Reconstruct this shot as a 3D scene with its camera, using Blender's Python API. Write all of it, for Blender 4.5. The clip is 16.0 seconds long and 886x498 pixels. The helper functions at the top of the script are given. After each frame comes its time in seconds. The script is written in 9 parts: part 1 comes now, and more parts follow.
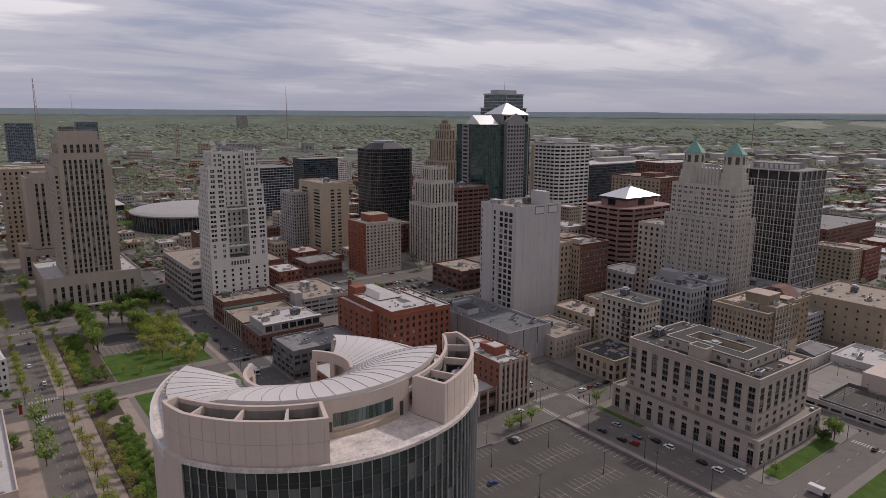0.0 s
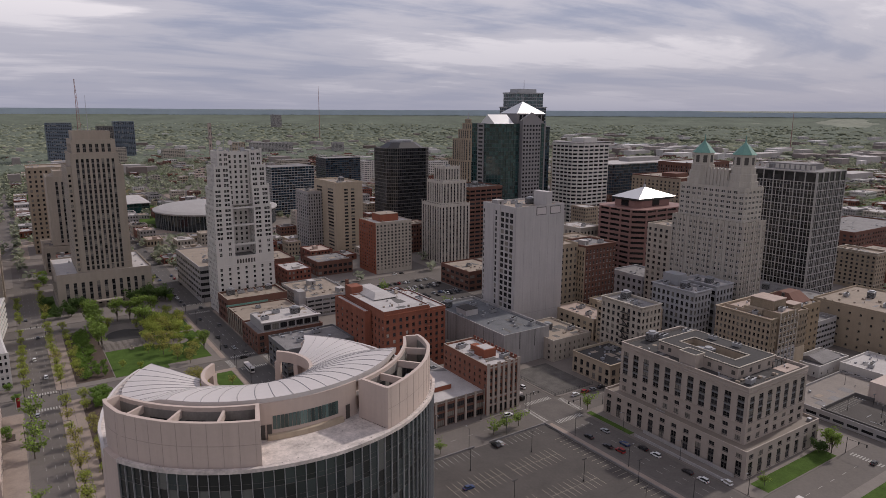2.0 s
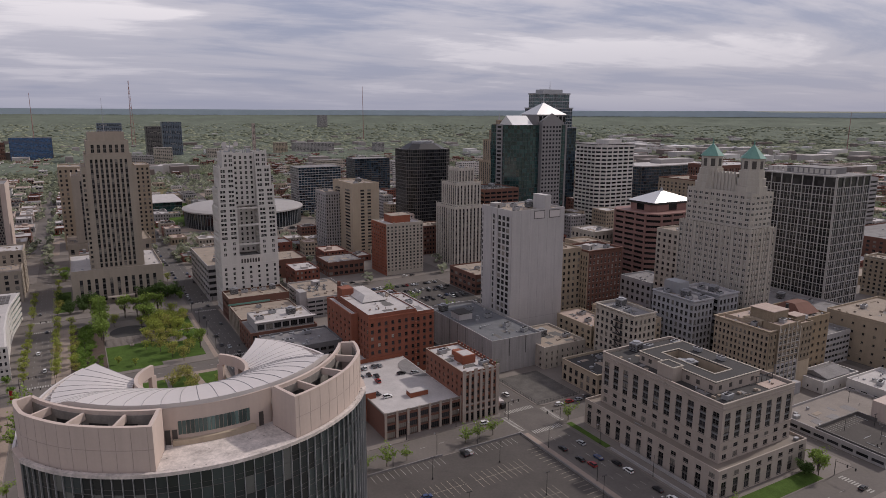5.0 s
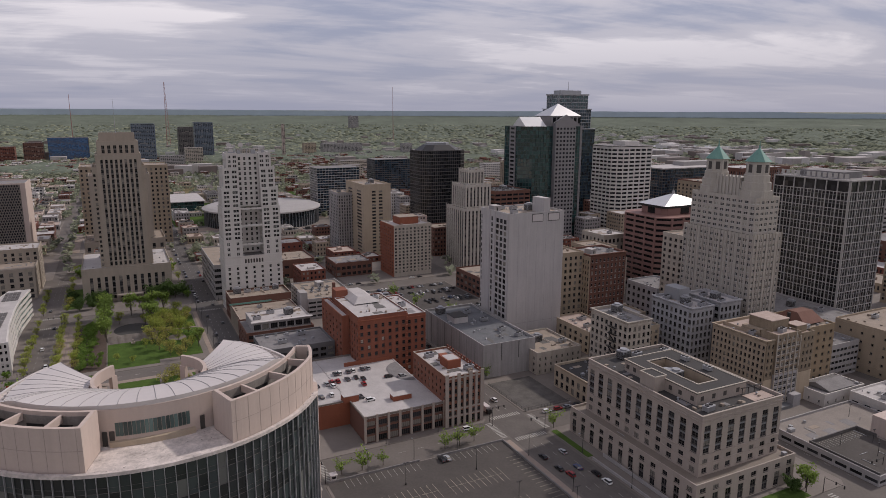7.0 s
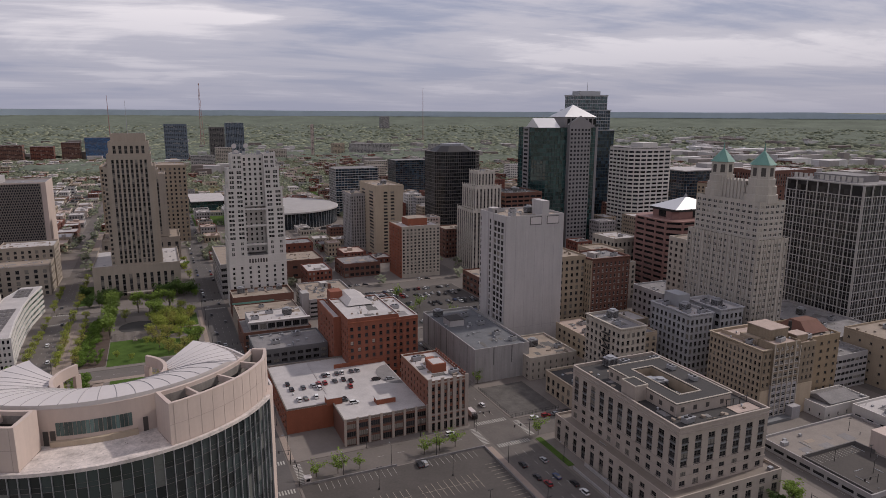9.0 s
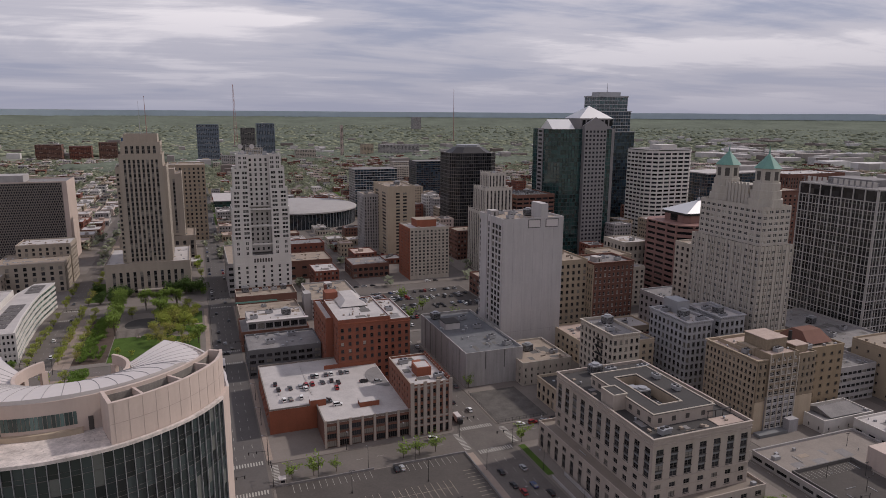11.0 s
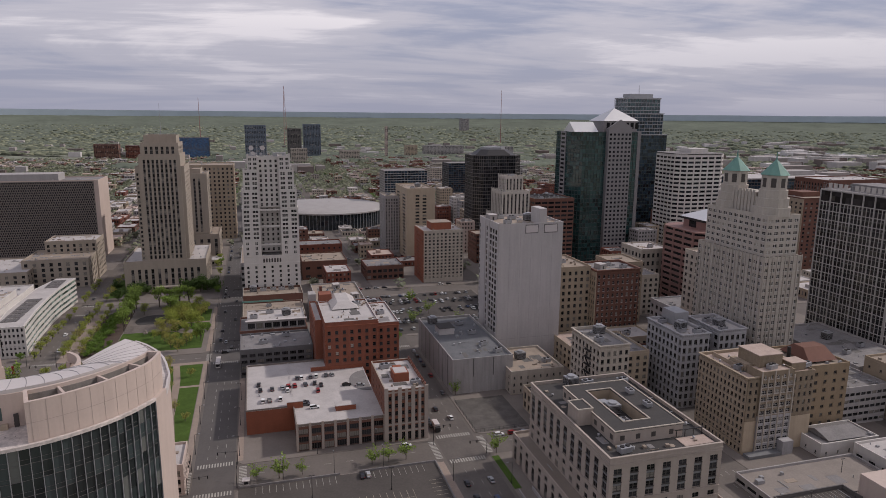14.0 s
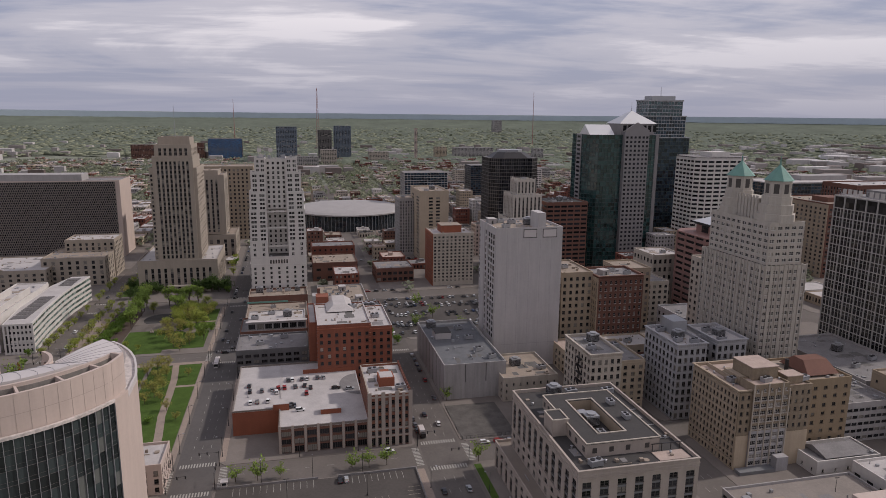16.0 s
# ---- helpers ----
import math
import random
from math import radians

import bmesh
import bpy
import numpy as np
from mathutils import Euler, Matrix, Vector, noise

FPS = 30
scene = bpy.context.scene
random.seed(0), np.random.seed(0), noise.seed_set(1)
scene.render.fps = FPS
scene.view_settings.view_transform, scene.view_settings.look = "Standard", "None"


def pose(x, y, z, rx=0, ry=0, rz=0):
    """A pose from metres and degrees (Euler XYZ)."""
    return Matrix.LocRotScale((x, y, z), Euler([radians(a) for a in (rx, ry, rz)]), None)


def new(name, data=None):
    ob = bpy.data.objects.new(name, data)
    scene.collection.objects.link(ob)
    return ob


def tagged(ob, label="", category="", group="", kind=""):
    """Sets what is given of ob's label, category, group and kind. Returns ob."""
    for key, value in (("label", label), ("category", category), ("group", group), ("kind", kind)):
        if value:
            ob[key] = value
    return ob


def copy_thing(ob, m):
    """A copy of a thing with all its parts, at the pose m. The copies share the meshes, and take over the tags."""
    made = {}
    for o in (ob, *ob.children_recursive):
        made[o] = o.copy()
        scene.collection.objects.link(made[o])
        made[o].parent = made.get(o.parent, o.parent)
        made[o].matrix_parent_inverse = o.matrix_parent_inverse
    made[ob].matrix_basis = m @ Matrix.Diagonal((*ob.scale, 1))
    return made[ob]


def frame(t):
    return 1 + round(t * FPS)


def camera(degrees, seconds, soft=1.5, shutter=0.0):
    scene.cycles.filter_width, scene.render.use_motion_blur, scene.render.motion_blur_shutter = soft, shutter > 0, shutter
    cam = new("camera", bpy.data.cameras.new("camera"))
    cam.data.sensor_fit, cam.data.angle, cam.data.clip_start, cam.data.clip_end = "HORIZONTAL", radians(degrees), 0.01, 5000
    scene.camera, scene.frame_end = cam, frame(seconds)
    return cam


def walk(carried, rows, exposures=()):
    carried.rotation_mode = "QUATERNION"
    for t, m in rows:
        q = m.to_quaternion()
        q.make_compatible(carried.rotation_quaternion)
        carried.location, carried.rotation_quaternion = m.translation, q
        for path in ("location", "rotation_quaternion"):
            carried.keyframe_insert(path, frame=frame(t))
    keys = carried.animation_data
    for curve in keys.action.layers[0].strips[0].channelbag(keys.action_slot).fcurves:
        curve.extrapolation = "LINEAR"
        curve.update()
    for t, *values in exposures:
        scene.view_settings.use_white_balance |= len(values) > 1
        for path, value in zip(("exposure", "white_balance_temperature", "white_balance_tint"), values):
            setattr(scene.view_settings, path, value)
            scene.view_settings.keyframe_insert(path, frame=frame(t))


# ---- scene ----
cam = camera(67.7, 16.0, soft=0.8)
METRES, EYE, TILT, LEAN, TURN = 175.0, 138.0, 0.0, 0.0, -36.6
ROWS = [
    (0.0, 0.0, 0.0, 0.0, 0.07, -11.51, -0.35),
    (0.5, 0.0303, 0.0035, 0.0004, 0.71, -11.54, -0.32),
    (1.0, 0.0611, 0.0079, 0.001, 1.57, -11.58, -0.3),
    (1.5, 0.0916, 0.0128, 0.0017, 2.4, -11.59, -0.27),
    (2.0, 0.1221, 0.0184, 0.0024, 3.09, -11.61, -0.25),
    (2.5, 0.1525, 0.024, 0.0032, 3.78, -11.61, -0.24),
    (3.0, 0.183, 0.0305, 0.0042, 4.47, -11.62, -0.23),
    (3.5, 0.2131, 0.0372, 0.0053, 5.18, -11.62, -0.22),
    (4.0, 0.2428, 0.0443, 0.0066, 5.88, -11.62, -0.21),
    (6.5, 0.3948, 0.0859, 0.0111, 9.49, -11.58, -0.25),
    (7.0, 0.4249, 0.0955, 0.0124, 10.22, -11.57, -0.25),
    (7.5, 0.4549, 0.1054, 0.0135, 10.96, -11.56, -0.24),
    (8.0, 0.4846, 0.1157, 0.0143, 11.69, -11.55, -0.26),
    (8.5, 0.514, 0.1266, 0.0152, 12.42, -11.55, -0.26),
    (9.0, 0.5431, 0.1378, 0.0159, 13.15, -11.54, -0.27),
    (11.5, 0.6888, 0.1987, 0.0185, 16.92, -11.47, -0.38),
    (12.0, 0.7175, 0.2122, 0.0192, 17.69, -11.46, -0.41),
    (12.5, 0.7455, 0.2261, 0.0199, 18.45, -11.45, -0.44),
    (13.0, 0.7732, 0.2406, 0.021, 19.2, -11.46, -0.47),
    (13.5, 0.8007, 0.2553, 0.0224, 19.98, -11.44, -0.49),
    (14.0, 0.8278, 0.2701, 0.0236, 20.74, -11.41, -0.51),
    (14.5, 0.8548, 0.2854, 0.0248, 21.5, -11.38, -0.54),
    (15.0, 0.8815, 0.3006, 0.0266, 22.26, -11.35, -0.55),
    (15.5, 0.9081, 0.3163, 0.0278, 23.03, -11.32, -0.56),
    (16.0, 0.9347, 0.3321, 0.0292, 23.81, -11.31, -0.57),
]
walk(cam, [(t, pose(0, 0, EYE, TILT, LEAN, TURN) @ pose(METRES * x, METRES * y, METRES * z, 90 + pitch, roll, yaw)) for t, x, y, z, yaw, pitch, roll in ROWS], [(0.0, 0.0, 6350, 15), (16.0, 0.0, 6350, 15)])

# ---------------------------------------------------------------- light
SUN_FROM = Vector((0.76, 0.06, 0.64)).normalized()
sun = new("sun", bpy.data.lights.new("sun", "SUN"))
sun.data.energy, sun.data.angle, sun.data.color = 2.3, radians(2.0), (1.0, 0.93, 0.84)
sun.rotation_euler = SUN_FROM.to_track_quat("Z", "Y").to_euler()

world = bpy.data.worlds.new("sky")
scene.world = world
world.use_nodes = True


def build_sky():
    nt = world.node_tree
    nt.nodes.clear()
    n, l = nt.nodes.new, nt.links.new
    out, bg = n("ShaderNodeOutputWorld"), n("ShaderNodeBackground")
    sky = n("ShaderNodeTexSky")
    sky.sky_type, sky.sun_disc = "NISHITA", False
    sky.sun_elevation = math.asin(SUN_FROM.z)
    sky.sun_rotation = math.atan2(SUN_FROM.x, SUN_FROM.y)
    sky.air_density, sky.dust_density = 1.2, 2.0
    co, sep = n("ShaderNodeTexCoord"), n("ShaderNodeSeparateXYZ")
    l(co.outputs["Generated"], sep.inputs[0])
    up = n("ShaderNodeMath")
    up.operation = "MAXIMUM"
    l(sep.outputs["Z"], up.inputs[0])
    up.inputs[1].default_value = 0.0
    deep = n("ShaderNodeMath")
    deep.operation = "ADD"
    l(up.outputs[0], deep.inputs[0])
    deep.inputs[1].default_value = 0.085
    axes = []
    for a in ("X", "Y"):
        d = n("ShaderNodeMath")
        d.operation = "DIVIDE"
        l(sep.outputs[a], d.inputs[0])
        l(deep.outputs[0], d.inputs[1])
        axes.append(d)
    flat = n("ShaderNodeCombineXYZ")
    l(axes[0].outputs[0], flat.inputs[0])
    l(axes[1].outputs[0], flat.inputs[1])
    fields = []
    for turn, size, scale, detail, rough in ((24, (0.8, 1.1, 1), 0.42, 8, 0.58), (16, (0.4, 2.0, 1), 1.1, 9, 0.6), (40, (1.2, 1, 1), 0.26, 4, 0.5)):
        m = n("ShaderNodeMapping")
        m.inputs["Rotation"].default_value[2] = radians(turn)
        m.inputs["Scale"].default_value = size
        m.inputs["Location"].default_value = (3.1, 1.7, 0)
        l(flat.outputs[0], m.inputs[0])
        t = n("ShaderNodeTexNoise")
        t.inputs["Scale"].default_value, t.inputs["Detail"].default_value, t.inputs["Roughness"].default_value = scale, detail, rough
        t.inputs["Distortion"].default_value = 0.5
        l(m.outputs[0], t.inputs["Vector"])
        fields.append(t)
    s1, s2 = n("ShaderNodeMath"), n("ShaderNodeMath")
    s1.operation = s2.operation = "MULTIPLY_ADD"
    l(fields[1].outputs["Fac"], s1.inputs[0])
    s1.inputs[1].default_value = 0.28
    l(fields[0].outputs["Fac"], s1.inputs[2])
    l(fields[2].outputs["Fac"], s2.inputs[0])
    s2.inputs[1].default_value = 0.75
    l(s1.outputs[0], s2.inputs[2])
    ramp = n("ShaderNodeValToRGB")
    ramp.color_ramp.interpolation = "EASE"
    e = ramp.color_ramp.elements
    e[0].position, e[0].color = 0.43, (0.33, 0.35, 0.44, 1)
    e[1].position, e[1].color = 0.57, (0.93, 0.86, 0.83, 1)
    mid = e.new(0.51)
    mid.color = (0.58, 0.55, 0.575, 1)
    half = n("ShaderNodeMath")
    half.operation = "MULTIPLY"
    l(s2.outputs[0], half.inputs[0])
    half.inputs[1].default_value = 0.5
    l(half.outputs[0], ramp.inputs[0])
    # the haze layer low over the horizon
    low = n("ShaderNodeMapRange")
    low.inputs["From Min"].default_value, low.inputs["From Max"].default_value = 0.0, 0.16
    low.inputs["To Min"].default_value, low.inputs["To Max"].default_value = 0.95, 0.0
    l(up.outputs[0], low.inputs["Value"])
    hz = n("ShaderNodeMix")
    hz.data_type = "RGBA"
    l(low.outputs[0], hz.inputs["Factor"])
    l(ramp.outputs[0], hz.inputs["A"])
    hz.inputs["B"].default_value = (0.345, 0.35, 0.42, 1)
    gain = n("ShaderNodeMix")
    gain.data_type, gain.blend_type = "RGBA", "MULTIPLY"
    gain.inputs["Factor"].default_value = 1.0
    l(hz.outputs["Result"], gain.inputs["A"])
    gain.inputs["B"].default_value = (9.8, 10.0, 10.3, 1)
    cover = n("ShaderNodeMix")
    cover.data_type = "RGBA"
    cover.inputs["Factor"].default_value = 0.93
    l(sky.outputs[0], cover.inputs["A"])
    l(gain.outputs["Result"], cover.inputs["B"])
    l(cover.outputs["Result"], bg.inputs["Color"])
    bg.inputs["Strength"].default_value = 0.1
    l(bg.outputs[0], out.inputs["Surface"])


build_sky()


# ---------------------------------------------------------------- materials
def mat(name, color, rough=0.8, var=0.18, big=12.0, small=0.7, bump=0.15, metal=0.0, streak=0.0, spread=0.0, hue=None, spec=0.4, island=False):
    """A surface with stains at two sizes in metres, fine relief, optional rain streaks, and a spread of shade from piece to piece."""
    m = bpy.data.materials.new(name)
    m.use_nodes = True
    nt = m.node_tree
    n, l = nt.nodes.new, nt.links.new
    b = nt.nodes["Principled BSDF"]
    b.inputs["Roughness"].default_value, b.inputs["Metallic"].default_value = rough, metal
    b.inputs["Specular IOR Level"].default_value = spec
    co = n("ShaderNodeTexCoord")
    geo = n("ShaderNodeNewGeometry")
    value = None
    terms = [(big, (1, 1, 1), var), (small, (1, 1, 1), var * 0.7)]
    if streak:
        terms.append((2.2, (1, 1, 0.08), streak))
    for size, stretch, gain in terms:
        mp, t = n("ShaderNodeMapping"), n("ShaderNodeTexNoise")
        mp.inputs["Scale"].default_value = [s / size for s in stretch]
        l(co.outputs["Object"], mp.inputs[0])
        l(mp.outputs[0], t.inputs["Vector"])
        t.inputs["Scale"].default_value, t.inputs["Detail"].default_value, t.inputs["Roughness"].default_value = 1.0, 5, 0.62
        a = n("ShaderNodeMath")
        a.operation = "MULTIPLY_ADD"
        l(t.outputs["Fac"], a.inputs[0])
        a.inputs[1].default_value = gain * 2.6
        if value is None:
            a.inputs[2].default_value = 1 - gain * 1.3
        else:
            shift = n("ShaderNodeMath")
            shift.operation = "SUBTRACT"
            l(value, shift.inputs[0])
            shift.inputs[1].default_value = gain * 1.3
            l(shift.outputs[0], a.inputs[2])
        value = a.outputs[0]
        fine = t
    if spread:
        if island:
            src = geo.outputs["Random Per Island"]
        else:
            info = n("ShaderNodeObjectInfo")
            src = info.outputs["Random"]
        mr = n("ShaderNodeMapRange")
        mr.inputs["To Min"].default_value, mr.inputs["To Max"].default_value = 1 - spread, 1 + spread
        l(src, mr.inputs["Value"])
        mu = n("ShaderNodeMath")
        mu.operation = "MULTIPLY"
        l(value, mu.inputs[0])
        l(mr.outputs[0], mu.inputs[1])
        value = mu.outputs[0]
    base = n("ShaderNodeMix")
    base.data_type, base.blend_type = "RGBA", "MULTIPLY"
    base.inputs["Factor"].default_value = 1.0
    base.inputs["A"].default_value = (*color, 1)
    if hue and spread:
        hr = n("ShaderNodeMix")
        hr.data_type = "RGBA"
        l(src, hr.inputs["Factor"])
        hr.inputs["A"].default_value, hr.inputs["B"].default_value = (*color, 1), (*hue, 1)
        l(hr.outputs["Result"], base.inputs["A"])
    l(value, base.inputs["B"])
    l(base.outputs["Result"], b.inputs["Base Color"])
    if bump:
        bp = n("ShaderNodeBump")
        bp.inputs["Strength"].default_value, bp.inputs["Distance"].default_value = bump, 0.08
        l(fine.outputs["Fac"], bp.inputs["Height"])
        l(bp.outputs[0], b.inputs["Normal"])
    return m


def glass_mat(name, color, rough=0.08, blinds=0.0, blind=(0.42, 0.38, 0.31), island=False, spec=0.3, swing=1.0):
    """Dark glazing; pale panes serve as blinds, and in the curtain wall as painted reflections."""
    m = bpy.data.materials.new(name)
    m.use_nodes = True
    nt = m.node_tree
    n, l = nt.nodes.new, nt.links.new
    b = nt.nodes["Principled BSDF"]
    b.inputs["Roughness"].default_value = rough
    b.inputs["Specular IOR Level"].default_value = spec
    info, geo, ramp = n("ShaderNodeObjectInfo"), n("ShaderNodeNewGeometry"), n("ShaderNodeValToRGB")
    src = geo.outputs["Random Per Island"] if island else info.outputs["Random"]
    l(src, ramp.inputs[0])
    e = ramp.color_ramp.elements
    ramp.color_ramp.interpolation = "CONSTANT"
    e[0].position, e[0].color = 0.0, (*color, 1)
    e[1].position, e[1].color = 0.35, (*[c * (1 - 0.45 * swing) for c in color], 1)
    x = e.new(0.62)
    x.color = (*[c * (1 + 0.7 * swing) for c in color], 1)
    if blinds:
        y = e.new(1 - blinds)
        y.color = (*blind, 1)
    t, bp = n("ShaderNodeTexNoise"), n("ShaderNodeBump")
    t.inputs["Scale"].default_value = 0.6
    co = n("ShaderNodeTexCoord")
    l(co.outputs["Object"], t.inputs["Vector"])
    bp.inputs["Strength"].default_value, bp.inputs["Distance"].default_value = 0.06, 0.3
    l(t.outputs["Fac"], bp.inputs["Height"])
    l(bp.outputs[0], b.inputs["Normal"])
    l(ramp.outputs[0], b.inputs["Base Color"])
    return m


ASPHALT = mat("asphalt", (0.126, 0.109, 0.097), 0.9, 0.22, 18, 1.2)
LOT = mat("lot_asphalt", (0.068, 0.059, 0.053), 0.9, 0.3, 14, 1.0)
CONCRETE = mat("concrete", (0.172, 0.148, 0.13), 0.85, 0.2, 9, 0.8)
PLAZA = mat("paving", (0.27, 0.213, 0.175), 0.85, 0.24, 6, 0.7)
PAINT = mat("road_paint", (0.33, 0.315, 0.285), 0.8, 0.3, 3, 0.4)
DECO = mat("pale_deco_stone", (0.50, 0.455, 0.40), 0.8, 0.1, 10, 0.8, streak=0.12)
GRANITE = mat("grey_granite", (0.225, 0.21, 0.21), 0.45, 0.08, 8, 0.6)
FADED = mat("faded_paint", (0.31, 0.275, 0.21), 0.85, 0.35, 2, 0.4)
YELLOW = mat("yellow_paint", (0.50, 0.36, 0.12), 0.8, 0.3, 3, 0.4)
GRASS = mat("grass", (0.060, 0.098, 0.022), 0.95, 0.42, 6, 0.6, bump=0.5, spec=0.08)
DRYGRASS = mat("dry_grass", (0.16, 0.13, 0.06), 0.95, 0.4, 7, 0.7, bump=0.5)
SOIL = mat("mulch", (0.075, 0.052, 0.04), 0.95, 0.3, 3, 0.4, bump=0.5)
# open land, its green paled to carry the haze of distance
LAND = mat("land", (0.205, 0.215, 0.17), 0.95, 0.4, 160, 22, bump=0.0, spec=0.1)
LIMESTONE = mat("limestone", (0.325, 0.277, 0.225), 0.85, 0.11, 16, 1.2, streak=0.13)
LIMESTONE_GREY = mat("grey_limestone", (0.35, 0.297, 0.256), 0.85, 0.12, 14, 1.0, streak=0.12)
WHITE_TERRA = mat("white_terracotta", (0.55, 0.515, 0.48), 0.6, 0.09, 12, 0.9, streak=0.1)
CREAM_TERRA = mat("cream_terracotta", (0.41, 0.36, 0.30), 0.7, 0.14, 12, 0.9, streak=0.18)
CREAM_PALE = mat("pale_cream_stone", (0.405, 0.368, 0.318), 0.7, 0.13, 12, 0.9, streak=0.18)
GREY_TERRA = mat("grey_terracotta", (0.36, 0.352, 0.355), 0.7, 0.14, 10, 0.9, streak=0.14)
TAN_BRICK = mat("tan_brick", (0.325, 0.26, 0.19), 0.88, 0.17, 9, 0.5, streak=0.12)
BUFF_BRICK = mat("buff_brick", (0.40, 0.325, 0.24), 0.88, 0.12, 9, 0.5, streak=0.12)
RED_BRICK = mat("red_brick", (0.175, 0.062, 0.042), 0.88, 0.2, 9, 0.45, streak=0.1)
ORANGE_BRICK = mat("orange_brick", (0.235, 0.078, 0.043), 0.88, 0.18, 9, 0.45, streak=0.1)
DARK_BRICK = mat("dark_brick", (0.15, 0.072, 0.052), 0.88, 0.18, 9, 0.45, streak=0.1)
PALE_SLAB = mat("pale_panel", (0.43, 0.402, 0.39), 0.8, 0.09, 16, 1.2, streak=0.14)
HALL_PANEL = mat("stained_panel", (0.315, 0.297, 0.285), 0.85, 0.14, 9, 0.9, streak=0.3)
PINK_PANEL = mat("precast_panel", (0.48, 0.388, 0.338), 0.8, 0.07, 14, 1.0, streak=0.12)
PANEL_JOINT = mat("panel_joint", (0.36, 0.30, 0.265), 0.85, 0.1, 6, 0.6)
GREY_CONC = mat("grey_concrete", (0.33, 0.31, 0.30), 0.88, 0.13, 12, 1.0, streak=0.14)
MAUVE = mat("mauve_granite", (0.235, 0.130, 0.110), 0.55, 0.1, 9, 0.6)
DARK_METAL = mat("dark_metal", (0.035, 0.032, 0.032), 0.45, 0.15, 4, 0.5, metal=0.3)
GREY_METAL = mat("grey_metal", (0.34, 0.34, 0.35), 0.45, 0.1, 4, 0.5, metal=0.4)
WHITE_METAL = mat("white_metal_roof", (0.53, 0.485, 0.465), 0.5, 0.05, 14, 1.0, bump=0.05)
BRIGHT_METAL = mat("bright_metal_roof", (0.62, 0.61, 0.60), 0.35, 0.04, 10, 1.0, bump=0.03, metal=0.35)
COPPER = mat("green_copper", (0.13, 0.26, 0.215), 0.65, 0.15, 4, 0.5, streak=0.12)
ROOF_WHITE = mat("white_membrane", (0.415, 0.385, 0.37), 0.8, 0.22, 7, 0.8)
ROOF_GREY = mat("grey_membrane", (0.195, 0.183, 0.18), 0.88, 0.34, 7, 0.8)
ROOF_DARK = mat("dark_gravel_roof", (0.052, 0.048, 0.046), 0.92, 0.22, 7, 0.8)
ROOF_TAN = mat("tan_ballast_roof", (0.275, 0.225, 0.18), 0.92, 0.24, 7, 0.8)
ROOF_PINK = mat("pink_ballast_roof", (0.39, 0.305, 0.26), 0.92, 0.26, 6, 0.7)
STAINED_DECK = mat("stained_white_deck", (0.52, 0.46, 0.425), 0.8, 0.55, 4, 0.7)
FELT_DARK = mat("patched_felt", (0.12, 0.112, 0.105), 0.9, 0.3, 4, 0.6)
SPANDREL = mat("spandrel", (0.11, 0.10, 0.095), 0.6, 0.12, 5, 0.5)
SPANDREL_GREY = mat("grey_spandrel", (0.17, 0.172, 0.176), 0.6, 0.12, 5, 0.5)
LINING_GREY = mat("bare_concrete", (0.21, 0.19, 0.172), 0.9, 0.3, 3, 0.5, streak=0.3)
SPANDREL_TAN = mat("tan_spandrel", (0.20, 0.165, 0.135), 0.7, 0.12, 5, 0.5)
FRAME_DARK = mat("bronze_frame", (0.06, 0.052, 0.047), 0.5, 0.1, 3, 0.4)
FRAME_PALE = mat("pale_frame", (0.46, 0.43, 0.40), 0.6, 0.1, 3, 0.4)
GLASS = glass_mat("window_glass", (0.024, 0.024, 0.026), 0.12, 0.16, (0.22, 0.20, 0.175), spec=0.25)
GLASS_J = glass_mat("window_glass_rows", (0.024, 0.024, 0.026), 0.12, 0.16, (0.22, 0.20, 0.175), island=True, spec=0.25)
GLASS_DARK = glass_mat("black_glass", (0.016, 0.017, 0.02), 0.06, island=True)
GLASS_BLIND = glass_mat("blind_window_glass", (0.026, 0.026, 0.028), 0.12, 0.45, (0.36, 0.33, 0.285), spec=0.14)
GLASS_BLIND_J = glass_mat("blind_window_rows", (0.026, 0.026, 0.028), 0.12, 0.45, (0.36, 0.33, 0.285), island=True, spec=0.14)
GLASS_GREEN = glass_mat("green_glass", (0.016, 0.044, 0.043), 0.05, island=True, spec=0.95, swing=0.8)
GLASS_TEAL = glass_mat("teal_glass", (0.062, 0.095, 0.088), 0.1, spec=0.45)
GLASS_BANK = glass_mat("bronze_glass", (0.022, 0.021, 0.022), 0.08, 0.12, (0.06, 0.055, 0.05), island=True, spec=0.35, swing=0.8)
GLASS_PALE = glass_mat("pale_teal_glass", (0.13, 0.175, 0.16), 0.1, spec=0.5)
GLASS_BLUE = glass_mat("blue_glass", (0.018, 0.032, 0.046), 0.06, island=True, spec=0.7)
# the sky's reflection is put into this blue base colour
GLASS_SKY = glass_mat("sky_blue_glass", (0.045, 0.11, 0.23), 0.06, island=True, spec=0.8, swing=0.5)
# pane-to-pane tones and pale panes paint the varied reflections of the crescent front
GLASS_CURT = glass_mat("curtain_glass", (0.026, 0.034, 0.034), 0.05, 0.10, (0.12, 0.125, 0.115), spec=0.55, swing=0.9)
PLASTER = mat("tan_plaster", (0.42, 0.335, 0.24), 0.85, 0.1, 6, 0.6, streak=0.15)
SEAM = mat("seam_metal", (0.27, 0.255, 0.25), 0.5, 0.06, 6, 0.6)
DECK_TAN = mat("worn_deck", (0.225, 0.195, 0.172), 0.9, 0.22, 9, 0.9)
BARK = mat("bark", (0.10, 0.08, 0.065), 0.95, 0.25, 1.5, 0.2)
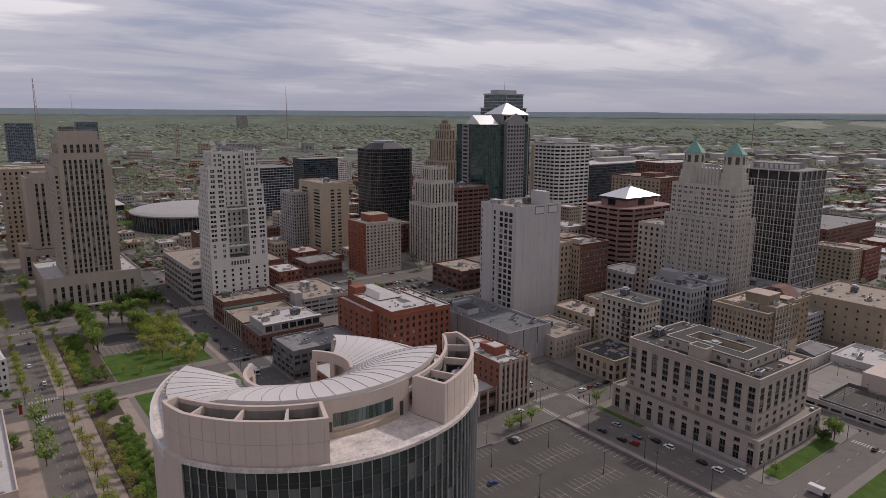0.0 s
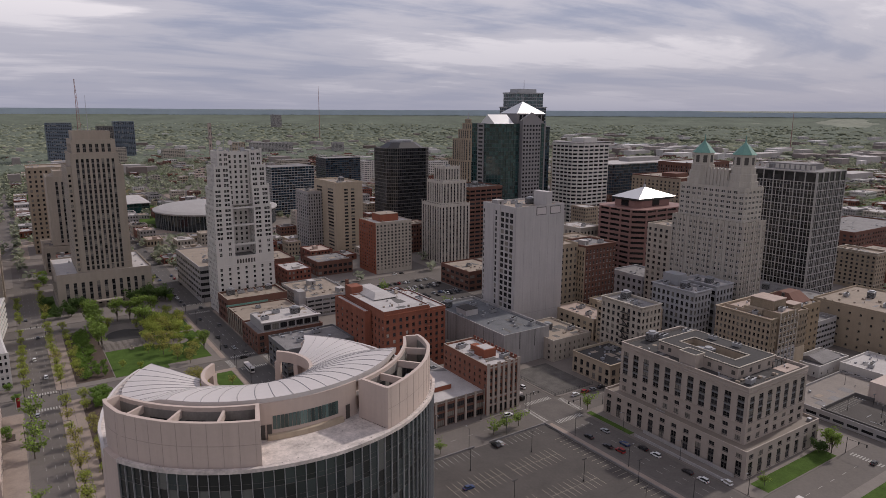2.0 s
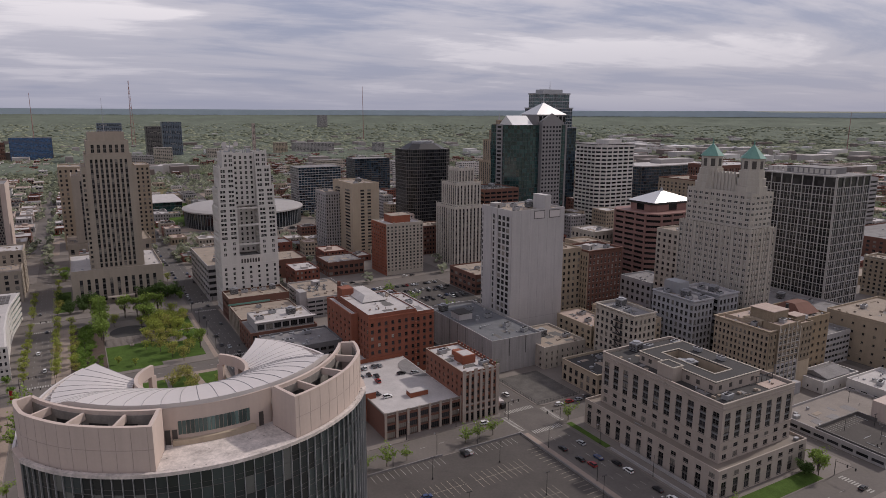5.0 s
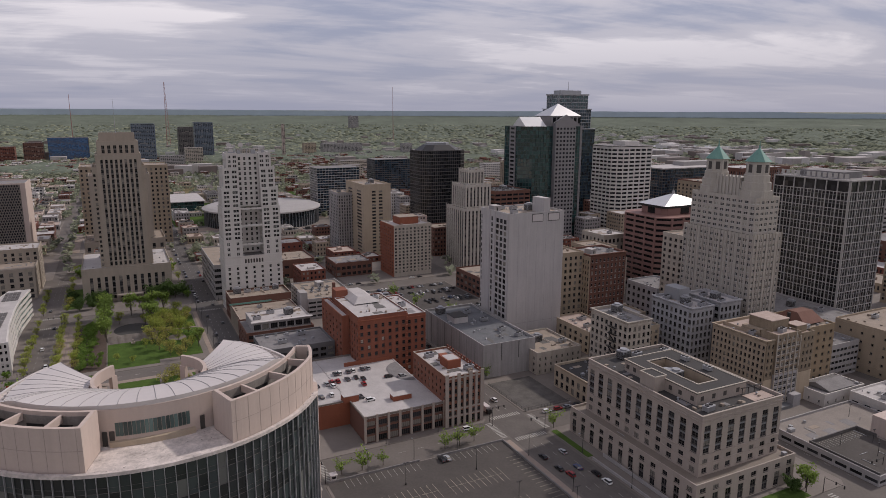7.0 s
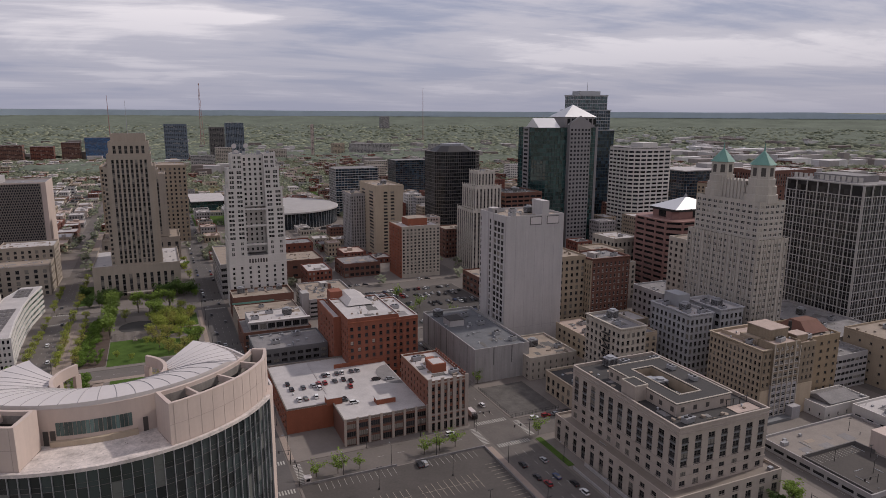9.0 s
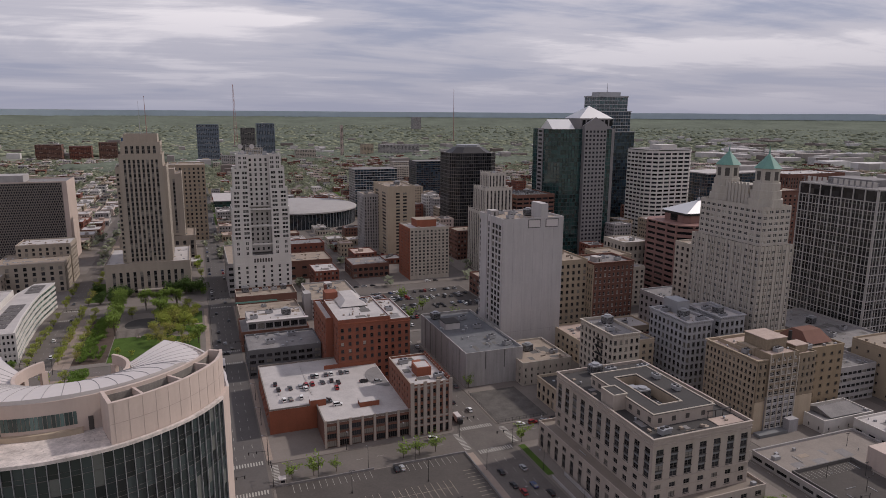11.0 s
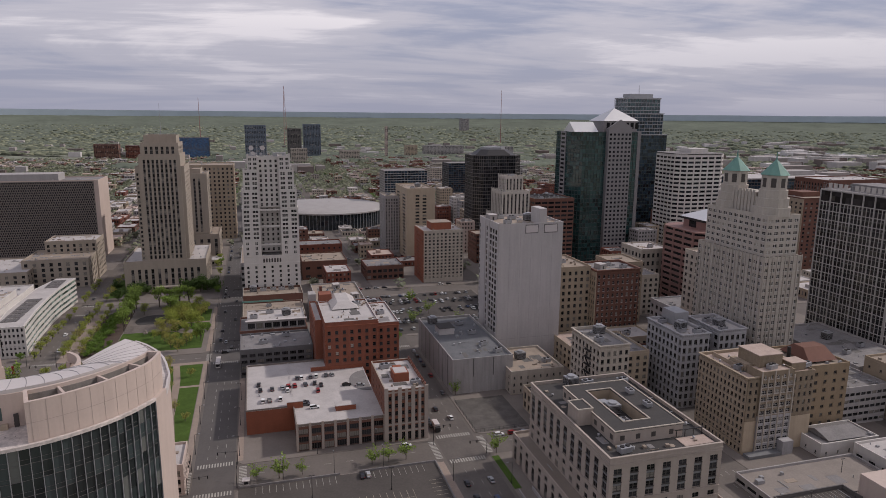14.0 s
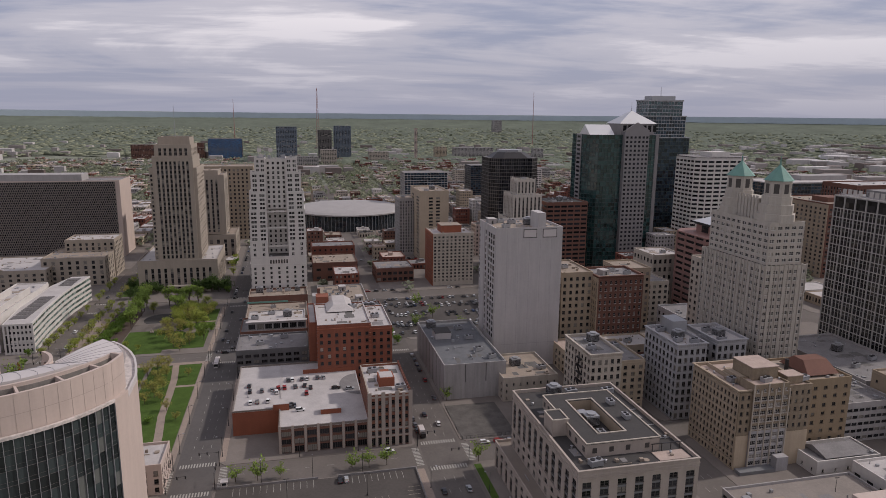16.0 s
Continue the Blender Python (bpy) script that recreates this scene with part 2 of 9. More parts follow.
LEAVES = [mat("leaves_%d" % i, c, 0.75, 0.25, 5, 0.8, spread=0.35, island=True, bump=0.0) for i, c in enumerate(((0.30, 0.34, 0.062), (0.155, 0.25, 0.04), (0.31, 0.29, 0.07), (0.075, 0.125, 0.03), (0.20, 0.28, 0.055)))]
# far trees: leaf green paled and greyed, distance haze put into the colour
HAZED_FOREST = mat("woodland", (0.235, 0.262, 0.19), 0.9, 0.16, 240, 30, spread=0.28, hue=(0.33, 0.34, 0.24), island=True, bump=0.0, spec=0.05)
for m_ in LEAVES + [HAZED_FOREST]:
    nt_ = m_.node_tree
    tr_, ad_ = nt_.nodes.new("ShaderNodeBsdfTranslucent"), nt_.nodes.new("ShaderNodeMixShader")
    pb_ = nt_.nodes["Principled BSDF"]
    nt_.links.new(pb_.inputs["Base Color"].links[0].from_socket, tr_.inputs["Color"])
    nt_.links.new(pb_.outputs[0], ad_.inputs[1])
    nt_.links.new(tr_.outputs[0], ad_.inputs[2])
    ad_.inputs[0].default_value = 0.45
    nt_.links.new(ad_.outputs[0], nt_.nodes["Material Output"].inputs["Surface"])


# ---------------------------------------------------------------- mesh helpers
class Soup:
    """Faces gathered for one mesh."""

    def __init__(self):
        self.v, self.f = [], []

    def quad(self, a, b, c, d):
        i = len(self.v)
        self.v += [tuple(a), tuple(b), tuple(c), tuple(d)]
        self.f.append((i, i + 1, i + 2, i + 3))

    def poly(self, pts):
        i = len(self.v)
        self.v += [tuple(p) for p in pts]
        self.f.append(tuple(range(i, i + len(pts))))

    def box(self, x0, x1, y0, y1, z0, z1, m=None):
        p = [Vector((x, y, z)) for z in (z0, z1) for y in (y0, y1) for x in (x0, x1)]
        if m is not None:
            p = [m @ q for q in p]
        i = len(self.v)
        self.v += [tuple(q) for q in p]
        self.f += [tuple(i + k for k in f) for f in ((0, 2, 3, 1), (4, 5, 7, 6), (0, 1, 5, 4), (2, 6, 7, 3), (0, 4, 6, 2), (1, 3, 7, 5))]

    def prism(self, pts, z0, z1, cap=True):
        """An upright prism over a plan outline (counter-clockwise)."""
        k = len(pts)
        i = len(self.v)
        self.v += [(p[0], p[1], z0) for p in pts] + [(p[0], p[1], z1) for p in pts]
        for a in range(k):
            b = (a + 1) % k
            self.f.append((i + a, i + b, i + k + b, i + k + a))
        if cap:
            self.f.append(tuple(range(i + k, i + 2 * k)))
            self.f.append(tuple(range(i + k - 1, i - 1, -1)))

    def tube(self, a, b, r0, r1=None, sides=8):
        """A tapered round bar from a to b."""
        r1 = r0 if r1 is None else r1
        a, b = Vector(a), Vector(b)
        q = (b - a).to_track_quat("Z", "Y").to_matrix()
        i = len(self.v)
        for c, r in ((a, r0), (b, r1)):
            for s in range(sides):
                t = math.tau * s / sides
                self.v.append(tuple(c + q @ Vector((r * math.cos(t), r * math.sin(t), 0))))
        for s in range(sides):
            t = (s + 1) % sides
            self.f.append((i + s, i + t, i + sides + t, i + sides + s))
        self.f.append(tuple(range(i + sides, i + 2 * sides)))
        self.f.append(tuple(range(i + sides - 1, i - 1, -1)))

    def mesh(self, name, material):
        me = bpy.data.meshes.new(name)
        me.from_pydata(self.v, [], self.f)
        me.materials.append(material)
        return me


def pieces(name, boxes, material, parent, label=""):
    """One part for each box."""
    for b in boxes:
        s = Soup()
        s.box(*b)
        part(name, s, material, parent, label)


def part(name, soup, material, parent, label="", kind="", smooth=False):
    """One mesh under a thing or a part, given in the world's places."""
    me = soup.mesh(name, material)
    off = Vector(parent["at"])
    me.transform(Matrix.Translation(-off))
    if smooth:
        me.polygons.foreach_set("use_smooth", [True] * len(me.polygons))
    ob = new(name, me)
    ob.parent = parent
    ob["at"] = tuple(off)
    return tagged(ob, label, "", "", kind)


def thing(name, at, label, category, group=""):
    ob = new(name)
    ob.location = at
    ob["at"] = tuple(at)
    ob.empty_display_size = 0.5
    return tagged(ob, label, category, group)


def solid(name, soup, material, label="", category="", group="", kind="", at=(0, 0, 0), smooth=False):
    """A thing, or a piece of the setting, that is one mesh."""
    me = soup.mesh(name, material)
    me.transform(Matrix.Translation(-Vector(at)))
    if smooth:
        me.polygons.foreach_set("use_smooth", [True] * len(me.polygons))
    ob = new(name, me)
    ob.location = at
    ob["at"] = tuple(at)
    return tagged(ob, label, category, group, kind)


# ---------------------------------------------------------------- facades
MASONRY = [LIMESTONE, LIMESTONE_GREY, CREAM_TERRA, GREY_TERRA, TAN_BRICK, BUFF_BRICK, RED_BRICK, DARK_BRICK]
WINDOW_MESHES = {}
FOOT = []
WINDOW_COUNT = {}


def window_mesh(w, h, style, frame_mat, glass):
    """One window: glass, frame, rails; it looks along -y and its lower left corner is at the origin."""
    key = (round(w, 2), round(h, 2), style, frame_mat.name, glass.name)
    if key in WINDOW_MESHES:
        return WINDOW_MESHES[key]
    s = Soup()
    s.quad((0, 0, 0), (w, 0, 0), (w, 0, h), (0, 0, h))
    t, d = 0.11, -0.07
    bars = [(0, t, 0, h), (w - t, w, 0, h), (t, w - t, 0, t), (t, w - t, h - t, h)]
    if style in ("sash", "pair", "triple"):
        bars.append((t, w - t, h * 0.5 - 0.05, h * 0.5 + 0.05))
    n = {"pair": 2, "triple": 3, "four": 4, "ribbon": max(2, round(w / 1.5))}.get(style, 1)
    for i in range(1, n):
        x = w * i / n
        g = 0.16 if style == "pair" else 0.06
        bars.append((x - g, x + g, t, h - t))
    for a, b, c, e in bars:
        s.quad((a, d, c), (b, d, c), (b, d, e), (a, d, e))
    if style in ("sash", "pair", "triple", "four"):
        s.box(-0.12, w + 0.12, -0.42, -0.05, -0.2, -0.02)
    me = s.mesh("window", glass)
    me.materials.append(frame_mat)
    for i, p in enumerate(me.polygons):
        p.material_index = 0 if i == 0 else 1
    WINDOW_MESHES[key] = me
    return me


def rows_of(z0, z1, n, share, sill=0.3):
    """n storeys between z0 and z1; the window takes this share of each."""
    h = (z1 - z0) / n
    return [(z0 + h * (i + (1 - share) * sill * 2 * 0.5), z0 + h * (i + (1 - share) * sill * 2 * 0.5 + share)) for i in range(n)]


def cols_of(a, b, n, share):
    w = (b - a) / n
    return [(a + w * (i + 0.5 - share / 2), a + w * (i + 0.5 + share / 2)) for i in range(n)]


def facade(root, wall, rest, o, theta, width, z0, z1, spec, spandrels):
    """One wall face from the corner o along its length; spec holds bands of windows: (z0, z1, storeys, share up, from, to, bays, share along, style, mode)."""
    ct, st = math.cos(theta), math.sin(theta)
    U, N = Vector((ct, st, 0)), Vector((st, -ct, 0))
    o = Vector(o)

    def P(u, v, d=0.0):
        return o + U * u + Vector((0, 0, v - o.z)) - N * d

    deep = 0.32
    v = z0
    for band in sorted(spec.get("bands", ()), key=lambda b: b[0]):
        b0, b1, nf, fv, ua, ub, nb, fu, style, mode = band
        ua, ub = (ua * width, ub * width) if ub <= 1.0 else (ua, ub)
        rows = rows_of(b0, b1, nf, fv)
        cols = cols_of(ua, ub, nb, fu)
        if mode == "strip":
            spans = [(rows[0][0], rows[-1][1], rows)]
        else:
            spans = [(r[0], r[1], [r]) for r in rows]
        for s0, s1, rs in spans:
            wall.quad(P(0, v), P(width, v), P(width, s0), P(0, s0))
            u = 0.0
            for c0, c1 in cols:
                wall.quad(P(u, s0), P(c0, s0), P(c0, s1), P(u, s1))
                u = c1
                wall.quad(P(c0, s0), P(c0, s0, deep), P(c0, s1, deep), P(c0, s1))
                wall.quad(P(c1, s0, deep), P(c1, s0), P(c1, s1), P(c1, s1, deep))
                wall.quad(P(c0, s0), P(c1, s0), P(c1, s0, deep), P(c0, s0, deep))
                wall.quad(P(c0, s1, deep), P(c1, s1, deep), P(c1, s1), P(c0, s1))
                for i, (r0, r1) in enumerate(rs):
                    if i + 1 < len(rs):
                        g = 0.12
                        spandrels.quad(P(c0, r1, deep - g), P(c1, r1, deep - g), P(c1, rs[i + 1][0], deep - g), P(c0, rs[i + 1][0], deep - g))
                    me = window_mesh(c1 - c0, r1 - r0, style, spec.get("frame", FRAME_DARK), spec.get("glass", GLASS))
                    cnt = WINDOW_COUNT.get(root.name, 0)
                    if spec.get("single", True) and cnt < spec.get("limit", 44):
                        WINDOW_COUNT[root.name] = cnt + 1
                        ob = new("window", me)
                        ob.parent = root
                        ob.matrix_local = Matrix.Translation(P(c0, r0, deep) - Vector(root["at"])) @ Matrix.Rotation(theta, 4, "Z")
                    else:
                        rest.append((me, P(c0, r0, deep), theta))
            wall.quad(P(u, s0), P(width, s0), P(width, s1), P(u, s1))
            v = s1
    wall.quad(P(0, v), P(width, v), P(width, z1), P(0, z1))


def join_windows(root, rest):
    """The windows past the count that are single, joined into one part."""
    if not rest:
        return
    sg, mats, idx, ms = Soup(), [], [], None
    for me, p, th in rest:
        m = Matrix.Translation(p) @ Matrix.Rotation(th, 4, "Z")
        i = len(sg.v)
        sg.v += [tuple(m @ q.co) for q in me.vertices]
        for pl in me.polygons:
            sg.f.append(tuple(i + k for k in pl.vertices))
            mt = me.materials[pl.material_index]
            mt = GLASS_J if mt == GLASS else (GLASS_BLIND_J if mt == GLASS_BLIND else mt)
            if mt not in mats:
                mats.append(mt)
            idx.append(mats.index(mt))
    ob = part("windows", sg, mats[0], root, kind="stuff")
    for mt in mats[1:]:
        ob.data.materials.append(mt)
    ob.data.polygons.foreach_set("material_index", idx)


def roof_clutter(root, x0, x1, y0, y1, z):
    """Small vents, hatches, pipes, kerbs and patched felt on a flat roof."""
    rnd = random.Random(int(x0 * 7 + y0 * 13))
    area = (x1 - x0) * (y1 - y0)
    g, m = Soup(), Soup()
    for k in range(int(min(26, 5 + area / 60))):
        x, y = rnd.uniform(x0, x1), rnd.uniform(y0, y1)
        w, d, h = rnd.uniform(0.25, 0.9), rnd.uniform(0.25, 0.9), rnd.uniform(0.4, 1.3)
        q = rnd.random()
        if q < 0.55:
            g.box(x - w, x + w, y - d, y + d, z, z + h)
        elif q < 0.8:
            g.tube((x, y, z), (x, y, z + h), 0.16, 0.16, 6)
        elif x + 6 < x1:
            L = rnd.uniform(3, 6)
            if rnd.random() < 0.5 or y + 6 > y1:
                g.box(x, x + L, y - 0.1, y + 0.1, z + 0.15, z + 0.35)
            else:
                g.box(x - 0.1, x + 0.1, y, y + L, z + 0.15, z + 0.35)
    for k in range(int(min(9, 2 + area / 200))):
        w, d = rnd.uniform(0.8, 3.2), rnd.uniform(0.8, 3.2)
        x, y = rnd.uniform(x0 + w, max(x0 + w + 0.1, x1 - w)), rnd.uniform(y0 + d, max(y0 + d + 0.1, y1 - d))
        m.box(x - w, x + w, y - d, y + d, z, z + 0.012 + 0.004 * k)
    if g.f:
        part("roof_clutter", g, GREY_METAL if rnd.random() < 0.6 else ROOF_TAN, root, kind="stuff")
    part("felt_patches", m, rnd.choice((ROOF_GREY, ROOF_TAN, FELT_DARK)), root, kind="stuff")


def block(root, x0, x1, y0, y1, z0, z1, wall_mat, faces, roof=ROOF_GREY, parapet=0.9, spandrel=SPANDREL, coping=None, ledge=0.0, name="wall"):
    """A storeyed block with openings in its four faces, a parapet with coping, and a roof deck. faces: spec by side, N (-y), E (-x), S (+y), W (+x)."""
    wall, sp, rest = Soup(), Soup(), []
    FOOT.append((x0, x1, y0, y1))
    sides = {"N": ((x0, y0, z0), 0.0, x1 - x0), "E": ((x0, y1, z0), -math.pi / 2, y1 - y0), "S": ((x1, y1, z0), math.pi, x1 - x0), "W": ((x1, y0, z0), math.pi / 2, y1 - y0)}
    for k, (o, th, w) in sides.items():
        facade(root, wall, rest, o, th, w, z0, z1, faces.get(k, {}), sp)
    t = 0.45
    deck = z1 - parapet
    for a, b in (((x0, y0), (x1, y0)), ((x1, y0), (x1, y1)), ((x1, y1), (x0, y1)), ((x0, y1), (x0, y0))):
        ia = (a[0] + (t if a[0] == x0 else -t), a[1] + (t if a[1] == y0 else -t))
        ib = (b[0] + (t if b[0] == x0 else -t), b[1] + (t if b[1] == y0 else -t))
        wall.quad((*ib, deck), (*ia, deck), (*ia, z1), (*ib, z1))
    shell = part(name, wall, wall_mat, root)
    cop = Soup()
    e = 0.06 + ledge
    h = 0.14 + ledge * 0.6
    cop.box(x0 - e, x1 + e, y0 - e, y0 + t, z1, z1 + h)
    cop.box(x0 - e, x1 + e, y1 - t, y1 + e, z1, z1 + h)
    cop.box(x0 - e, x0 + t, y0 + t, y1 - t, z1, z1 + h)
    cop.box(x1 - t, x1 + e, y0 + t, y1 - t, z1, z1 + h)
    part("coping", cop, coping or wall_mat, shell)
    d = Soup()
    d.box(x0 + t, x1 - t, y0 + t, y1 - t, deck - 0.3, deck)
    part("roof", d, roof, root)
    if wall_mat in MASONRY and z1 - z0 > 18 and name == "wall":
        for zb in (z0 + 4.6, z1 - 1.5 - ledge):
            belt = Soup()
            e = 0.2
            belt.box(x0 - e, x1 + e, y0 - e, y0, zb, zb + 0.45)
            belt.box(x0 - e, x0, y0, y1, zb, zb + 0.45)
            belt.box(x1, x1 + e, y0, y1, zb, zb + 0.45)
            part("string_course", belt, coping or wall_mat, shell)
    if ledge >= 0.3:
        dn = Soup()
        for k in range(int((x1 - x0) / 1.1)):
            dn.box(x0 + 0.3 + k * 1.1, x0 + 0.8 + k * 1.1, y0 - ledge, y0, z1 - 0.75, z1)
        for k in range(int((y1 - y0) / 1.1)):
            dn.box(x0 - ledge, x0, y0 + 0.3 + k * 1.1, y0 + 0.8 + k * 1.1, z1 - 0.75, z1)
        part("cornice_brackets", dn, coping or wall_mat, shell, kind="stuff")
    if (x1 - x0) * (y1 - y0) > 150 and x1 - x0 > 9 and y1 - y0 > 9 and name == "wall" and z1 < 95:
        roof_clutter(root, x0 + 1.5, x1 - 1.5, y0 + 1.5, y1 - 1.5, deck)
    if sp.f:
        part("spandrel_panels", sp, spandrel, root, kind="stuff")
    join_windows(root, rest)


def W(z0, z1, nf, nb, up=0.55, along=0.5, style="sash", mode="punched", a=0.0, b=1.0):
    return (z0, z1, nf, up, a, b, nb, along, style, mode)


def face(*bands, **kw):
    return dict(bands=bands, **kw)


def rooftop(kind, x, y, z, turn=0.0, scale=1.0):
    return copy_thing(PLANT[kind], pose(x, y, z, 0, 0, turn) @ Matrix.Diagonal((scale, scale, scale, 1)))

# ---------------------------------------------------------------- ground
MID, EYE_UP, FLAT, RIM = Vector((90, 0)), 138.0, 2300.0, 4850.0


def true_range(r):
    """The distance that a place at r stands for: past the flat part the land is drawn in, and rises to keep its place under the horizon."""
    if r <= FLAT:
        return r
    s = (r - FLAT) / (RIM - FLAT)
    return 1 / ((1 - s) / FLAT + s / 90000)


def gz(x, y):
    r = math.hypot(x - MID.x, y - MID.y)
    if r <= 1400:
        return -0.35
    R = true_range(r)
    k = r / R
    s = min(1.0, max(0.0, (r - 1400) / 1200))
    hills = noise.fractal(Vector((x * 0.0011, y * 0.0011, 3.3)), 1.0, 2.0, 4) * 16 * s * min(1, k * 1.4)
    ridge = max(0.0, noise.noise(Vector((x * 0.0006, y * 0.0006, 9.1)))) * 26 * s * k
    hills += 60 * max(0.0, (r - 2900) / (RIM - 2900)) ** 2
    return EYE_UP * (1 - k) - 0.35 + hills * 0.5 + ridge * 0.5 - 6 * s * k


def build_ground():
    s = Soup()
    rs = [0, 60, 200, 400, 700, 1000, 1400] + [1400 + 115 * i for i in range(1, 31)]
    n = 150
    grid = []
    for r in rs:
        row = []
        for k in range(n):
            a = math.tau * k / n
            x, y = MID.x + r * math.sin(a), MID.y + r * math.cos(a)
            row.append((x, y, gz(x, y)))
        grid.append(row)
    for i in range(len(rs) - 1):
        for k in range(n):
            j = (k + 1) % n
            if i == 0:
                s.poly([grid[0][k], grid[1][j], grid[1][k]])
            else:
                s.quad(grid[i][k], grid[i][j], grid[i + 1][j], grid[i + 1][k])
    solid("ground", s, LAND, "broad green and built-up land out to the horizon, haze in its colour", "ground", kind="structure", smooth=True)


build_ground()

YARD = mat("cracked_yard", (0.092, 0.083, 0.075), 0.9, 0.5, 5, 0.7)
road = Soup()
road.box(-420, 1150, 20, 1350, -0.3, 0.0)
solid("road", road, ASPHALT, "worn grey asphalt of the downtown streets", "road", kind="structure")

DARK_ROAD = mat("dark_asphalt", (0.092, 0.083, 0.078), 0.9, 0.24, 16, 1.1)
s = Soup()
s.box(115.4, 131.4, 24, 1300, -0.05, 0.004)
solid("road", s, DARK_ROAD, "darker asphalt of the main street", "road", kind="structure")
s = Soup()
s.box(217, 234.6, 24, 460, -0.05, 0.004)
solid("road", s, mat("patched_asphalt", (0.11, 0.096, 0.086), 0.9, 0.3, 10, 1.0), "patched grey asphalt of the cross-town street", "road", kind="structure")
# paved blocks between the streets
XS = [(-230, -110), (-92, 15), (31, 114), (132, 215.5), (236, 315), (335, 425), (443, 530), (548, 640), (660, 760), (780, 900)]
YS = [(28, 92), (108, 196), (214.5, 338), (356, 459), (478, 585), (603, 700), (718, 800)]
for i, (xa, xb) in enumerate(XS):
    for j, (ya, yb) in enumerate(YS):
        s = Soup()
        c = 2.5
        s.prism([(xa + c, ya), (xb - c, ya), (xb, ya + c), (xb, yb - c), (xb - c, yb), (xa + c, yb), (xa, yb - c), (xa, ya + c)], -0.3, 0.15)
        solid("pavement", s, CONCRETE, "raised concrete pavement round a city block", "pavement", kind="structure")


def sheet(name, pts, z, material, label, category, thick=0.04, kind="structure"):
    s = Soup()
    s.prism(pts, z - thick, z)
    return solid(name, s, material, label, category, kind=kind)


def rect(x0, x1, y0, y1):
    return [(x0, y0), (x1, y0), (x1, y1), (x0, y1)]


# park between the crescent courthouse and the city hall
sheet("lawn", rect(74, 108, 366, 402), 0.22, GRASS, "green mown park lawn beside the street", "lawn", 0.06)
sheet("lawn", rect(57, 84, 360, 405), 0.21, GRASS, "green mown park lawn with trees", "lawn", 0.05)
sheet("lawn", rect(86, 110, 404, 452), 0.22, GRASS, "green park lawn with young trees", "lawn", 0.06)
sheet("lawn", rect(60, 82, 224, 337), 0.22, GRASS, "green lawn behind the crescent building", "lawn", 0.06)
sheet("lawn", rect(84, 111, 224, 337), 0.22, GRASS, "green lawn strip along the street", "lawn", 0.06)
wind = [(104.6, 222), (103.2, 245), (100.6, 268), (99.9, 295), (99.0, 315), (96.6, 337)]
sheet("path", [(x - 1.8, y) for x, y in wind] + [(x + 1.8, y) for x, y in reversed(wind)], 0.245, PLAZA, "tan footpath winding through the park lawn", "path", 0.02)
sheet("path", rect(100.5, 111.5, 303, 305.4), 0.24, PLAZA, "narrow tan cross path over the lawn", "path", 0.02)
sheet("path", rect(31, 114, 336, 341), 0.19, PLAZA, "pale footpath beside the cross street", "path", 0.03)
sheet("walk", rect(34.6, 38.4, 222, 336), 0.19, PLAZA, "tan paved walk beside the park trees", "walk", 0.03)
sheet("plaza", rect(-20, 14.5, 222, 337), 0.19, PLAZA, "tan paved plaza beside the avenue", "plaza", 0.03)
sheet("planting_bed", rect(38.5, 52, 224, 335), 0.2, SOIL, "dark mulch bed under dense trees", "planting bed", 0.05)
sheet("planting_bed", rect(38.5, 56.5, 362, 455), 0.2, SOIL, "dark mulch bed under trees beside the park walk", "planting bed", 0.05)
sheet("plaza", rect(46, 86, 420, 456), 0.19, CONCRETE, "grey paved plaza in front of the city hall", "plaza", 0.03)
sheet("plaza", [(72 + 11.5 * math.cos(math.tau * k / 32), 432 + 13 * math.sin(math.tau * k / 32)) for k in range(32)], 0.23, ROOF_DARK, "dark round paved plaza behind the steps", "plaza", 0.03)
sheet("lawn", rect(30, 40, 500, 560), 0.22, GRASS, "small lawn beside the city hall", "lawn", 0.06)
# parking lot by the crescent courthouse
sheet("parking_lot", rect(133, 211.5, 110, 195.5), 0.19, LOT, "dark asphalt car park with painted bays", "car park", 0.04)
sheet("parking_lot", rect(237, 263, 216, 252), 0.19, YARD, "cracked concrete yard of an empty lot", "car park", 0.04)
sheet("lawn", rect(236.3, 239.3, 168, 194), 0.24, GRASS, "narrow green verge along the street", "lawn", 0.06)
sheet("lawn", rect(244, 294, 108.5, 115.8), 0.24, GRASS, "lawn beside the stone courthouse", "lawn", 0.06)
sheet("lawn", rect(252, 300, 30, 88), 0.22, GRASS, "rough grass lot across the street", "lawn", 0.06)
sheet("parking_lot", rect(268, 314, 358, 458), 0.19, LOT, "asphalt car park between downtown buildings", "car park", 0.04)
sheet("parking_lot", rect(222, 268, 360, 455), 0.17, LOT, "asphalt car park with rows of parked cars", "car park", 0.02)
sheet("walk", rect(34.6, 38.4, 358, 456), 0.19, PLAZA, "tan paved walk between rows of trees", "walk", 0.03)
sheet("walk", rect(52, 57, 224, 337), 0.19, PLAZA, "tan paved walk beside the lawn", "walk", 0.03)
sheet("plaza", [(49 + 5.2 * math.cos(math.tau * k / 24), 313 + 5.2 * math.sin(math.tau * k / 24)) for k in range(24)], 0.24, PLAZA, "small round paved seating place among the beds", "plaza", 0.03)
sheet("path", rect(57, 110, 419.5, 422), 0.235, PLAZA, "pale path behind the park steps", "path", 0.02)
sheet("pavement", rect(212.3, 215.3, 111, 195), 0.2, PLAZA, "tan pavement strip beside the car park", "pavement", 0.03)
